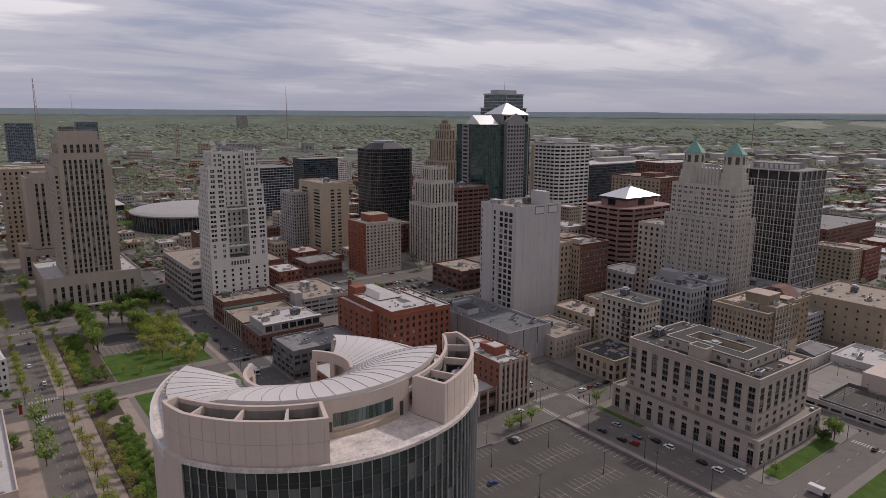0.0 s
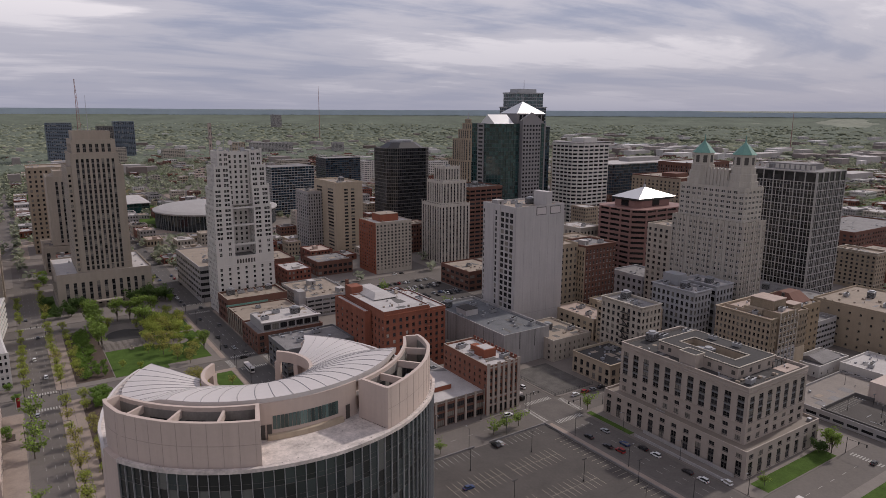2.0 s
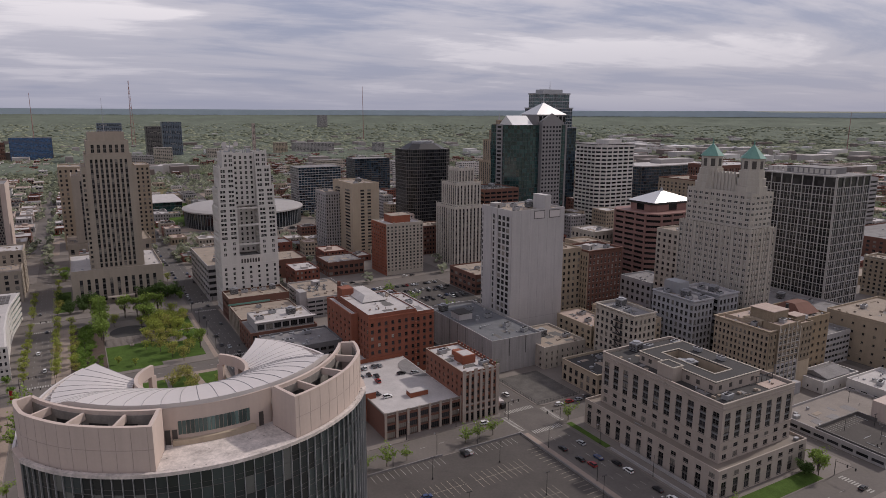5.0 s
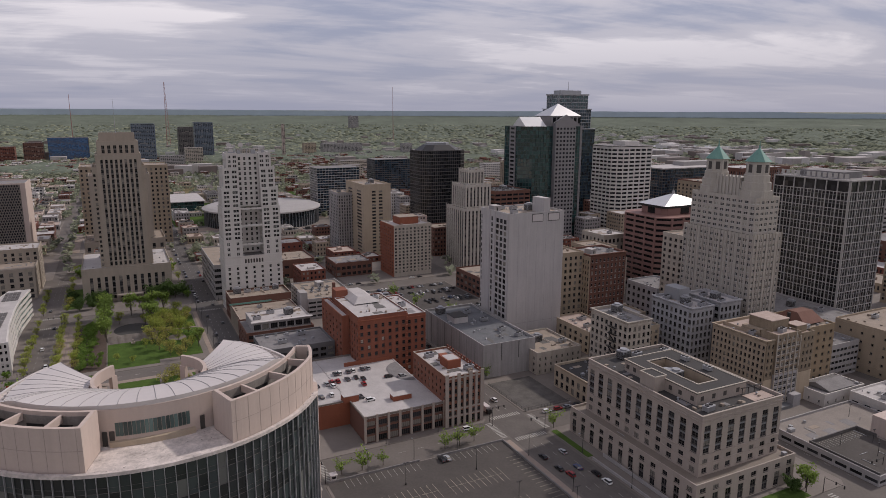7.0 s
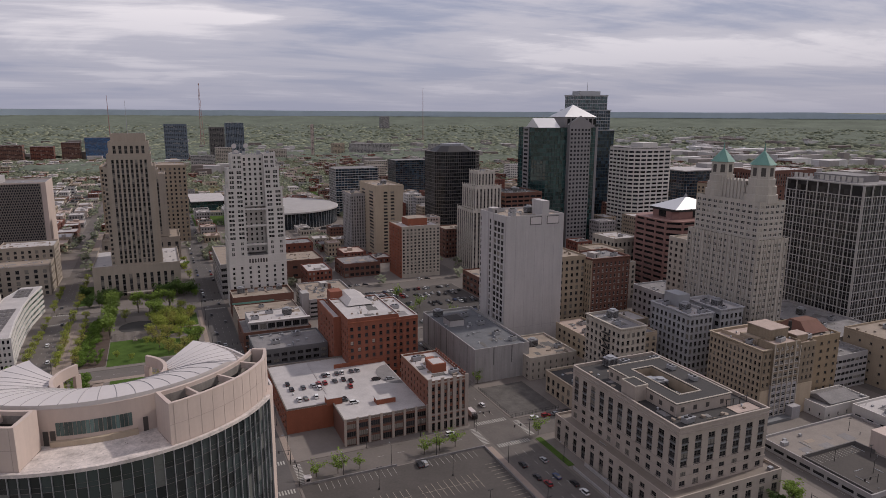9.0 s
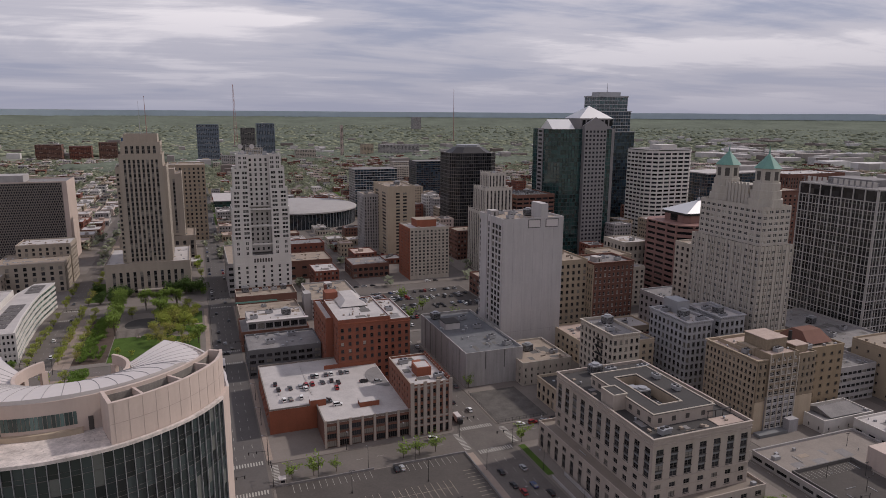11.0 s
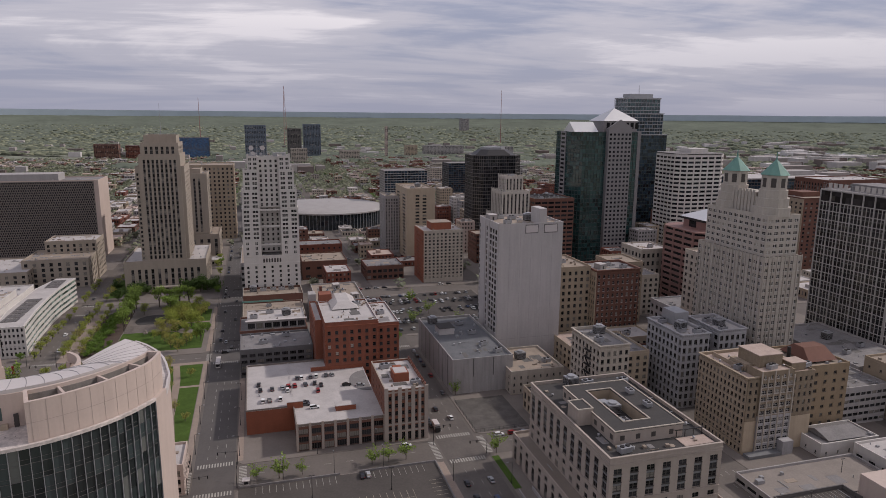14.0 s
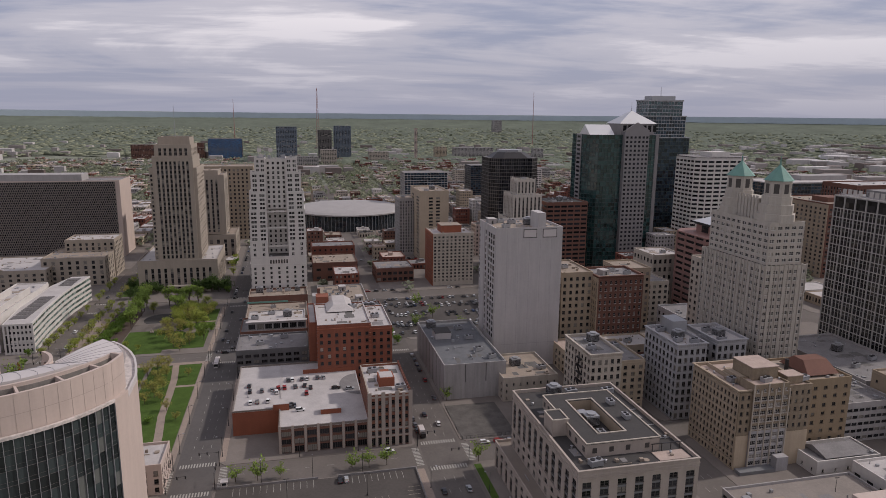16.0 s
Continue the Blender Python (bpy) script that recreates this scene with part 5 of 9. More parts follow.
sr = Soup()
sr.quad((376, 157, 6.9), (396, 157, 6.9), (396, 165, 9.2), (376, 165, 9.2))
sr.quad((396, 171, 6.9), (376, 171, 6.9), (376, 165, 9.2), (396, 165, 9.2))
for x0 in (376, 396):
    sr.poly([(x0, 157, 6.6), (x0, 171, 6.6), (x0, 165, 9.2)])
part("metal_roof", sr, ROOF_GREY, r, "grey sloped metal roof")
pieces("roof_seam", [(377 + i * 2 - 0.06, 377 + i * 2 + 0.06, 164.8, 165.2, 9.15, 9.35) for i in range(10)], GREY_METAL, r)
simple("canopied_depot", "long white depot with a flat grey roof", 384, 415, 128, 152, 8, WHITE_TERRA, 1, 4, 6, ROOF_WHITE, 0.35, 0.5, "four")
simple("grey_flat_block", "broad low block with a dark grey roof beside the bank", 433, 474, 196.5, 262, 20, GREY_CONC, 4, 10, 6, ROOF_GREY, 0.45, 0.8, "plain", sides="")
simple("pale_roofed_infill", "low pale-roofed building between taller ones", 313.05, 334, 264, 300, 14, BUFF_BRICK, 3, 7, 5, ROOF_PINK, 0.5, 0.45, sides="")
simple("dark_roofed_infill", "low brick building with a dark tar roof", 342, 372, 248, 272, 13, DARK_BRICK, 3, 6, 6, ROOF_GREY, 0.5, 0.45, sides="N")
simple("white_roofed_infill", "low building with a bright white roof", 342, 368, 276, 296, 16, BUFF_BRICK, 3, 5, 6, ROOF_WHITE, 0.5, 0.45, sides="N")
simple("stone_infill", "mid-height stone office building", 404, 426, 360, 398, 30, CREAM_TERRA, 7, 8, 5, ROOF_GREY, 0.5, 0.5, sides="N")
simple("brick_infill", "brown brick office building behind the hotel", 340, 374, 360, 392, 26, TAN_BRICK, 6, 7, 7, ROOF_TAN, 0.5, 0.45, sides="N")
for p in ((320, 275, 13.1, "unit"), (327, 288, 13.1, "unit"), (350, 258, 12.1, "tower"), (362, 262, 12.1, "unit"), (354, 284, 15.1, "unit"), (445, 215, 19.1, "unit"), (455, 238, 19.1, "tower"), (462, 222, 19.1, "unit"), (412, 375, 29.1, "unit"), (352, 372, 25.1, "unit"), (392, 140, 7.1, "unit"), (404, 146, 7.1, "vent")):
    rooftop(p[3], p[0], p[1], p[2], 15)
r = thing("parking_deck", (345, 128, 0), "low parking deck with a bare tan concrete top", "parking deck")
block(r, 323, 381, 101, 150, 0, 4.4, GREY_CONC, {"E": face(W(0.6, 3.4, 1, 8, 0.5, 0.8, "plain")), "N": face(W(0.6, 3.4, 1, 12, 0.5, 0.8, "plain"))}, DECK_TAN, 0.9)
s = Soup()
s.box(324, 356, 101.8, 131, 3.4, 3.62)
part("lower_deck", s, LOT, r, "dark asphalt part of the deck")
pieces("deck_wall", [(324, 324.5, 101.8, 131, 3.6, 5.2), (324.5, 356, 130.5, 131, 3.6, 5.2), (355.5, 356, 122, 130.5, 3.6, 5.2)], SPANDREL, r)
for i in range(14):
    s = Soup()
    s.box(327 + i * 2.0, 327.12 + i * 2.0, 125, 130, 3.62, 3.64)
    part("bay_line", s, PAINT, r)
for (x, y) in ((340, 112), (350, 120), (334, 124), (365, 140)):
    s = Soup()
    s.tube((x, y, 3.5), (x, y, 9.5), 0.11, 0.07, 6)
    s.box(x - 0.9, x + 0.9, y - 0.15, y + 0.15, 9.4, 9.6)
    part("light_pole", s, DARK_METAL, r)
pieces("patch", [(338, 343, 139, 141.5, 3.55, 3.61)], ROOF_TAN, r, "pale repair patch")
pieces("skip", [(326, 329, 141, 143, 3.6, 5.0), (329.5, 331, 143.5, 145, 3.6, 4.8)], GREY_METAL, r)
rp = Soup()
rp.box(358, 382, 103, 126, 3.4, 12)
part("stair_wall", rp, PINK_PANEL, r)
simple("tan_garage_block", "tan concrete block with small square openings", 433, 487, 144, 194, 27, TAN_BRICK, 5, 8, 8, ROOF_TAN, 0.25, 0.2)
simple("brown_brick_hotel", "dark red brick office building with pale sills and stone top", 342.5, 372, 302, 327, 50.3, DARK_BRICK, 12, 0, 9, ROOF_GREY, 0.55, 0.42, ledge=0.45, frame_mat=FRAME_PALE, back=False)
hotel = bpy.data.objects["brown_brick_hotel"]
block(hotel, 341.7, 342.45, 302.1, 326.9, 0, 49.2, TAN_BRICK, {"E": face(W(2, 48, 12, 10, 0.55, 0.45), limit=130)}, TAN_BRICK, 0.1, name="tan_side_wall")
simple("buff_tall_neighbour", "tall buff brick building beside the brown one", 322, 342, 309, 345, 52, TAN_BRICK, 12, 6, 5, ROOF_TAN, 0.5, 0.45)
simple("buff_rear_building", "buff brick building with a roof water tank", 380, 402, 345, 372, 44, TAN_BRICK, 10, 6, 5, ROOF_TAN, 0.5, 0.45)
simple("pale_cube_building", "low pale stone office cube", 436, 462, 400, 430, 40, CREAM_TERRA, 6, 6, 6, ROOF_WHITE, 0.5, 0.5)
simple("grey_low_building", "low grey stone building with square windows", 400, 428, 300, 330, 22, GREY_TERRA, 4, 6, 6, ROOF_GREY, 0.5, 0.5)
simple("cream_slab_neighbour", "cream stone office building with small windows", 402, 424, 262, 300, 62, CREAM_TERRA, 15, 8, 5, ROOF_TAN, 0.5, 0.45)

# ---- twin-turreted trust tower
r = thing("twin_turret_tower", (398, 242, 0), "cream stone setback tower with two green copper turrets", "tower")
tt = lambda z0, z1, nf, n, **k: face(W(z0, z1, nf, n, 0.48, 0.6, "pair"), glass=GLASS_BLIND, frame=FRAME_PALE, **k)
block(r, 386.6, 409.8, 216.6, 268, 0, 74, CREAM_PALE, {"E": tt(4, 73, 20, 13, limit=140), "N": tt(4, 73, 20, 6, limit=200), "W": tt(4, 72, 20, 14, single=False)}, ROOF_GREY, 0.9)
block(r, 388.5, 408, 219, 265, 74, 94.9, CREAM_PALE, {"E": tt(75, 94, 6, 11, single=False), "N": tt(75, 94, 6, 5, single=False)}, ROOF_GREY, 0.9)
pieces("pier", [(386.2, 386.6, 216.9 + i * 2.5, 217.4 + i * 2.5, 0, 75.0 if i % 2 else 74.4) for i in range(21)] + [(386.7 + i * 2.5, 387.2 + i * 2.5, 216.2, 216.6, 0, 74.8) for i in range(10)], CREAM_PALE, r)
for cyy in (227, 255.4):
    t = Soup()
    o8 = lambda rr: [(397.2 + rr * math.cos(math.tau * (k + 0.5) / 8), cyy + rr * math.sin(math.tau * (k + 0.5) / 8)) for k in range(8)]
    t.prism(o8(9.2), 94, 98.5)
    t.prism(o8(8.2), 98.5, 103)
    t.prism(o8(7.2), 103, 107)
    t.prism(o8(6.4), 107, 114.6)
    turret = part("turret", t, CREAM_PALE, r)
    for k in range(8):
        a = math.tau * k / 8
        m = Matrix.Translation((397.2, cyy, 0)) @ Matrix.Rotation(a, 4, "Z")
        w = Soup()
        w.box(5.86, 5.98, -1.2, 1.2, 108.4, 113, m)
        part("turret_window", w, FRAME_DARK, turret)
    t = Soup()
    base, tip = o8(7.3), (397.2, cyy, 122.4)
    for k in range(8):
        t.poly([(*base[k], 114.5), (*base[(k + 1) % 8], 114.5), tip])
    t.poly([(*p, 114.5) for p in reversed(base)])
    t.tube((397.2, cyy, 121.6), (397.2, cyy, 126), 0.5, 0.1, 6)
    part("copper_roof", t, COPPER, turret, "green weathered copper roof")
cr = Soup()
cr.box(392, 403, 233, 250, 94, 105)
for i in range(7):
    cr.box(391.6, 392, 233.6 + i * 2.5, 235 + i * 2.5, 94, 106.2)
part("crown", cr, CREAM_PALE, r)

# ---- bank tower with a concrete grid
FOOT.append((478, 517, 223, 277))
BANK_GRID = mat("bank_concrete", (0.40, 0.375, 0.355), 0.8, 0.1, 10, 0.8)
r = thing("bank_tower", (500, 250, 0), "bank tower with a pale concrete grid over dark glass", "tower")
core = Soup()
for i in range(33):
    for j in range(21):
        za, zb = 100.0 * i / 33, 100.0 * (i + 1) / 33
        ya, yb = 223.6 + 52.8 * j / 21, 223.6 + 52.8 * (j + 1) / 21
        core.quad((478.6, yb, za), (478.6, ya, za), (478.6, ya, zb), (478.6, yb, zb))
    for j in range(15):
        xa, xb = 478.6 + 37.8 * j / 15, 478.6 + 37.8 * (j + 1) / 15
        core.quad((xa, 223.6, za), (xb, 223.6, za), (xb, 223.6, zb), (xa, 223.6, zb))
core.box(478.65, 516.4, 223.65, 276.4, 0, 99.5)
part("glass_core", core, GLASS_BANK, r, "dark bronze glass, pane by pane")
nf = 17
pieces("floor_beam", [b for i in range(nf + 1) for z in (1.5 + i * (91.5 / nf),) for b in ((478.1, 516.8, 223.1, 223.6, z - 0.23, z + 0.23), (478.1, 478.6, 223.6, 276.8, z - 0.23, z + 0.23))], BANK_GRID, r)
pieces("mullion", [(477.9, 478.6, y - 0.26, y + 0.26, 0, 100.5) for k in range(8) for y in (223.9 + k * 7.53,)] + [(x - 0.26, x + 0.26, 222.9, 223.6, 0, 100.5) for k in range(6) for x in (478.5 + k * 7.6,)], BANK_GRID, r)
pieces("thin_mullion", [(478.3, 478.6, y - 0.17, y + 0.17, 0, 93) for k in range(21) if k % 3 for y in (223.9 + k * 2.51,)] + [(x - 0.17, x + 0.17, 223.3, 223.6, 0, 93) for k in range(15) if k % 3 for x in (478.5 + k * 2.533,)], BANK_GRID, r)
sp = Soup()
for i in range(nf):
    z = 1.5 + (i + 0.62) * (91.5 / nf)
    sp.box(478.45, 478.6, 223.6, 276.6, z - 0.12, z + 0.12)
    sp.box(478.45, 516.6, 223.45, 223.6, z - 0.12, z + 0.12)
part("sill_lines", sp, SPANDREL_GREY, r, kind="stuff")
pieces("top_band", [(477.95, 478.6, 223.6, 276.8, 100.0, 100.6), (478.0, 516.8, 222.95, 223.6, 100.0, 100.6)], BANK_GRID, r)
tp = Soup()
tp.box(478, 517, 223, 277, 99.6, 100.4)
tp.box(488, 508, 235, 265, 100.4, 104.5)
part("roof", tp, ROOF_GREY, r)


sf = Soup()
for i in range(14):
    sf.tube((480, 226 + i * 3.8, 100.4), (480, 226 + i * 3.8, 104.2), 0.1, 0.1, 5)
    sf.tube((482, 226 + i * 3.8, 100.4), (480, 226 + i * 3.8, 103.4), 0.08, 0.08, 5)
for z in (101.4, 104.0):
    sf.tube((480, 225, z), (480, 277, z), 0.1, 0.1, 5)
sign = part("sign_frame", sf, GREY_METAL, r)
pieces("sign_panel", [(479.6, 479.8, 226 + i * 3.7, 228.4 + i * 3.7, 101.2, 104.4) for i in range(13) if i != 8], FRAME_PALE, sign)

# ---- mauve granite tower with a bright pyramid roof
r = thing("mauve_pyramid_tower", (470, 372, 0), "mauve granite office tower with a bright metal pyramid roof", "tower")
def eight(x0, x1, y0, y1, c):
    """A rectangle with its corners cut off."""
    return [(x0 + c, y0), (x1 - c, y0), (x1, y0 + c), (x1, y1 - c), (x1 - c, y1), (x0 + c, y1), (x0, y1 - c), (x0, y0 + c)]


FOOT.append((448, 518, 346, 400))
s = Soup()
s.prism(eight(449.4, 516.6, 347.4, 398.6, 8), 0, 60)
part("glass_core", s, GLASS_DARK, r)
for i in range(13):
    s = Soup()
    s.prism(eight(448.8, 517.2, 346.8, 399.2, 8.2), 3.2 + i * 4.4, 5.6 + i * 4.4)
    part("granite_band", s, MAUVE, r)
pieces("granite_pier", [(x - 0.8, x + 0.8, 346.6, 347.6, 0, 60.4) for x in (458, 470, 483, 496, 508)] + [(448.6, 449.6, y - 0.8, y + 0.8, 0, 60.4) for y in (356, 367, 379, 390)], MAUVE, r)
s = Soup()
s.prism(eight(448.9, 517.1, 346.9, 399.1, 8.2), 60.0, 60.9)
part("terrace", s, MAUVE, r)
s = Soup()
s.prism(eight(460.5, 504.5, 358.5, 388, 4), 60.9, 68.4)
part("upper_wall", s, MAUVE, r)
pieces("upper_window", [(478, 487, 358.3, 358.5, 61.5, 67.6), (460.3, 460.5, 369, 377, 61.5, 67.6)], GLASS_DARK, r)
s = Soup()
s.prism(eight(459.6, 505.4, 357.6, 389, 3), 66.6, 68.6)
part("dark_storey", s, DARK_METAL, r)
py = Soup()
c4 = [(458.6, 356.6, 68.6), (506.4, 356.6, 68.6), (506.4, 387, 68.6), (458.6, 387, 68.6)]
mid = [(479.5, 369, 76.4), (482.5, 369, 76.4), (482.5, 372, 76.4), (479.5, 372, 76.4)]
for k in range(4):
    py.quad(c4[k], c4[(k + 1) % 4], mid[(k + 1) % 4], mid[k])
py.poly(list(reversed(c4)))
py.poly(mid)
part("pyramid_roof", py, BRIGHT_METAL, r, "bright standing-seam metal pyramid")
fin = Soup()
fin.tube((481, 370.5, 76.2), (481, 370.5, 79), 1.3, 0.9, 8)
fin.tube((481, 370.5, 79), (481, 370.5, 87), 0.2, 0.08, 6)
part("finial", fin, GREY_METAL, r)

# ---- striped office tower
r = thing("striped_office_tower", (588, 556, 0), "white office tower with dark ribbon windows on every storey", "tower")
SO = [(562, 524), (602, 524), (611, 533), (611, 565), (602, 574), (562, 574), (553, 565), (553, 533)]
FOOT.append((553, 611, 524, 574))
wl, sp, rest = Soup(), Soup(), []
for k in range(8):
    p, q = Vector((*SO[k], 0)), Vector((*SO[(k + 1) % 8], 0))
    L = (q - p).length
    facade(r, wl, rest, (p.x, p.y, 0), math.atan2(q.y - p.y, q.x - p.x), L, 0, 107, face(W(4, 105, 24, 5 if L > 30 else (4 if L > 20 else 2), 0.5, 0.8, "plain"), single=False, glass=GLASS_DARK), sp)
part("wall", wl, WHITE_TERRA, r)
join_windows(r, rest)
s = Soup()
s.prism(SO, 106, 106.9)
part("roof", s, ROOF_GREY, r)
pn = Soup()
pn.box(574, 594, 536, 556, 106.9, 111.5)
part("penthouse", pn, WHITE_TERRA, r)


def curtain(root, pts, z0, z1, glass, metal, floor_h, bay, spandrel_mat=None, name="glass_wall"):
    """A glazed prism over a plan outline, with storey bands and mullions standing proud, pane by pane."""
    g, fr = Soup(), Soup()
    n = len(pts)
    FOOT.append((min(p[0] for p in pts), max(p[0] for p in pts), min(p[1] for p in pts), max(p[1] for p in pts)))
    nf = max(1, round((z1 - z0) / floor_h))
    for a in range(n):
        p, q = Vector((*pts[a], 0)), Vector((*pts[(a + 1) % n], 0))
        d = q - p
        L = d.length
        d.normalize()
        out = Vector((d.y, -d.x, 0))
        nb = max(1, round(L / bay))
        for j in range(nb):
            for i in range(nf):
                a0, a1 = p + d * (L * j / nb), p + d * (L * (j + 1) / nb)
                za, zb = z0 + (z1 - z0) * i / nf, z0 + (z1 - z0) * (i + 1) / nf
                up = Vector((0, 0, 1))
                g.quad(a0 + up * za, a1 + up * za, a1 + up * zb, a0 + up * zb)
        for i in range(nf + 1):
            z = z0 + (z1 - z0) * i / nf
            A, B = p + out * 0.18, q + out * 0.18
            fr.quad((A.x, A.y, z - 0.35), (B.x, B.y, z - 0.35), (B.x, B.y, z + 0.35), (A.x, A.y, z + 0.35))
            fr.quad((p.x, p.y, z + 0.35), (A.x, A.y, z + 0.35), (B.x, B.y, z + 0.35), (q.x, q.y, z + 0.35))
        for j in range(nb + 1):
            c = p + d * (L * j / nb)
            m = Matrix.Translation(c) @ Matrix.Rotation(math.atan2(d.y, d.x), 4, "Z")
            fr.box(-0.12, 0.12, -0.3, 0.0, z0, z1, m)
    part(name, g, glass, root, kind="stuff")
    part("mullions", fr, metal, root, kind="stuff")
    top = Soup()
    top.poly([(*p, z1) for p in pts])
    part("roof", top, ROOF_GREY, root)


TEAL_METAL = mat("teal_metal", (0.035, 0.056, 0.056), 0.4, 0.08, 4, 0.5)
# ---- green glass tower with gabled bright roofs
r = thing("green_glass_tower", (484, 556, 0), "green glass tower with granite corner piers and bright gabled roofs", "tower")
curtain(r, [(438, 541), (448, 529), (506, 529), (514, 541), (514, 566), (438, 566)], 0, 128, GLASS_GREEN, TEAL_METAL, 4.0, 3.2)
pieces("granite_pier", [(472, 497, 524, 536, 0, 131), (508.5, 514.6, 536, 548, 0, 128.6), (437.4, 441.5, 545, 556, 0, 128.6)], GRANITE, r)
gw = Soup()
for i in range(30):
    z = 6 + i * 4.1
    for x in (473.4, 477.6, 481.8, 486.0, 490.2, 494.0):
        gw.box(x - 0.2, x + 2.0, 523.9, 524.0, z, z + 2.0)
    gw.box(437.3, 437.4, 547, 554, z, z + 2.0)
part("pier_windows", gw, GLASS_DARK, r, kind="stuff")
gr = Soup()


def gable(s, x0, x1, y0, y1, z0, z1, along="y"):
    if along == "y":
        m = (x0 + x1) / 2
        s.quad((x0, y0, z0), (m, y0, z1), (m, y1, z1), (x0, y1, z0))
        s.quad((m, y0, z1), (x1, y0, z0), (x1, y1, z0), (m, y1, z1))
        s.poly([(x0, y0, z0), (x1, y0, z0), (m, y0, z1)])
        s.poly([(x1, y1, z0), (x0, y1, z0), (m, y1, z1)])
    else:
        m = (y0 + y1) / 2
        s.quad((x0, y0, z0), (x1, y0, z0), (x1, m, z1), (x0, m, z1))
        s.quad((x0, m, z1), (x1, m, z1), (x1, y1, z0), (x0, y1, z0))
        s.poly([(x0, y1, z0), (x0, y0, z0), (x0, m, z1)])
        s.poly([(x1, y0, z0), (x1, y1, z0), (x1, m, z1)])


gable(gr, 473, 496, 526, 534, 131.2, 138.5)
gable(gr, 438, 463, 528, 552, 128.2, 137.5, "x")
part("gable_roof", gr, BRIGHT_METAL, r, "bright metal gables")
s = Soup()
s.poly([(472, 524, 131), (497, 524, 131), (497, 524, 132.4), (484.5, 524, 139.8), (472, 524, 132.4)])
s.poly([(497, 525.8, 131), (472, 525.8, 131), (472, 525.8, 132.4), (484.5, 525.8, 139.8), (497, 525.8, 132.4)])
s.quad((472, 524, 132.4), (484.5, 524, 139.8), (484.5, 525.8, 139.8), (472, 525.8, 132.4))
s.quad((484.5, 524, 139.8), (497, 524, 132.4), (497, 525.8, 132.4), (484.5, 525.8, 139.8))
part("pier_gable", s, GRANITE, r)
s = Soup()
s.box(470, 506, 531, 557, 127.8, 138.6)
lant = part("lantern_wall", s, GRANITE, r)
pieces("lantern_window", [(473 + k * 5.2, 476.4 + k * 5.2, 530.85, 531, 131, 137) for k in range(7)], GLASS_DARK, lant)
pt = Soup()
b4, tip = [(468.5, 529.5, 138.6), (507.5, 529.5, 138.6), (507.5, 558.5, 138.6), (468.5, 558.5, 138.6)], (487, 543, 151)
for k in range(4):
    pt.poly([b4[k], b4[(k + 1) % 4], tip])
pt.poly(list(reversed(b4)))
part("pyramid_roof", pt, BRIGHT_METAL, r)
ms = Soup()
ms.tube((487, 543, 150), (487, 543, 159), 0.3, 0.1, 6)
part("spire", ms, GREY_METAL, r)

# ---- tallest tower behind it
r = thing("tallest_glass_tower", (580, 660, 0), "tallest tower, stepped dark glass with pale storey bands", "tower")
curtain(r, [(554, 636), (612, 636), (612, 672), (554, 672)], 0, 122, GLASS_BLUE, TEAL_METAL, 4.0, 3.5)
curtain(r, [(557, 640), (608, 640), (608, 670), (557, 670)], 122, 146, GLASS_BLUE, GREY_METAL, 4.0, 3.5, name="upper_glass_wall")
curtain(r, [(561, 642), (604, 642), (604, 668), (561, 668)], 146, 163, GLASS_GREEN, GREY_METAL, 4.0, 3.5, name="top_glass_wall")
cp = Soup()
cp.box(560, 605, 641, 669, 163, 164.6)
cp.box(556, 609, 639, 671, 146, 147)
cp.box(553, 613, 635, 673, 122, 123)
part("storey_band", cp, GREY_METAL, r)
hh = Soup()
for a, b in (((560, 648, 164.6), (596, 678, 164.6)),):
    hh.prism([(568, 648), (598, 648), (598, 664), (568, 664)], 164.6, 169, True)
part("lantern", hh, GREY_METAL, r)
ms = Soup()
ms.tube((584, 656, 169), (584, 656, 180), 0.5, 0.1, 6)
part("spire", ms, GREY_METAL, r)

# ---- black glass tower
r = thing("black_glass_tower", (407, 652, 0), "black glass tower with chamfered corners and a louvred crown", "tower")
oc = lambda x0, x1, y0, y1, c: [(x0 + c, y0), (x1 - c, y0), (x1, y0 + c), (x1, y1 - c), (x1 - c, y1), (x0 + c, y1), (x0, y1 - c), (x0, y0 + c)]
curtain(r, oc(375, 430, 632, 678, 9), 0, 100, GLASS_DARK, SPANDREL, 3.9, 2.6)
cw = Soup()
lo, hi = oc(379, 426, 636, 674, 9), oc(387, 418, 643, 667, 7)
for k in range(8):
    cw.quad((*lo[k], 100), (*lo[(k + 1) % 8], 100), (*hi[(k + 1) % 8], 106), (*hi[k], 106))
cw.poly([(*p, 106) for p in hi])
part("crown_roof", cw, DARK_METAL, r)
rm = Soup()
rm.prism(oc(389, 416, 645, 665, 7), 106, 108.4)
part("plant_screen", rm, GREY_METAL, r)

# ---- grey and tan towers by the arena
r = thing("grey_tan_tower", (296, 615, 0), "office tower with a grey windowed wing and a blank tan wing", "tower")
block(r, 273.6, 290, 622, 655, 0, 60, GREY_CONC, {"N": face(W(3, 58, 17, 6, 0.6, 0.5)), "E": face(W(3, 58, 17, 6, 0.6, 0.5))}, ROOF_TAN, 1.0, coping=CREAM_TERRA)
block(r, 288.3, 317.2, 586, 640, 0, 71.3, BUFF_BRICK, {"N": face(W(3, 66, 19, 2, 0.5, 0.55, "four", a=0.25, b=0.75), limit=270), "E": face(W(3, 66, 19, 2, 0.5, 0.5, "four"), limit=285)}, ROOF_TAN, 1.2)
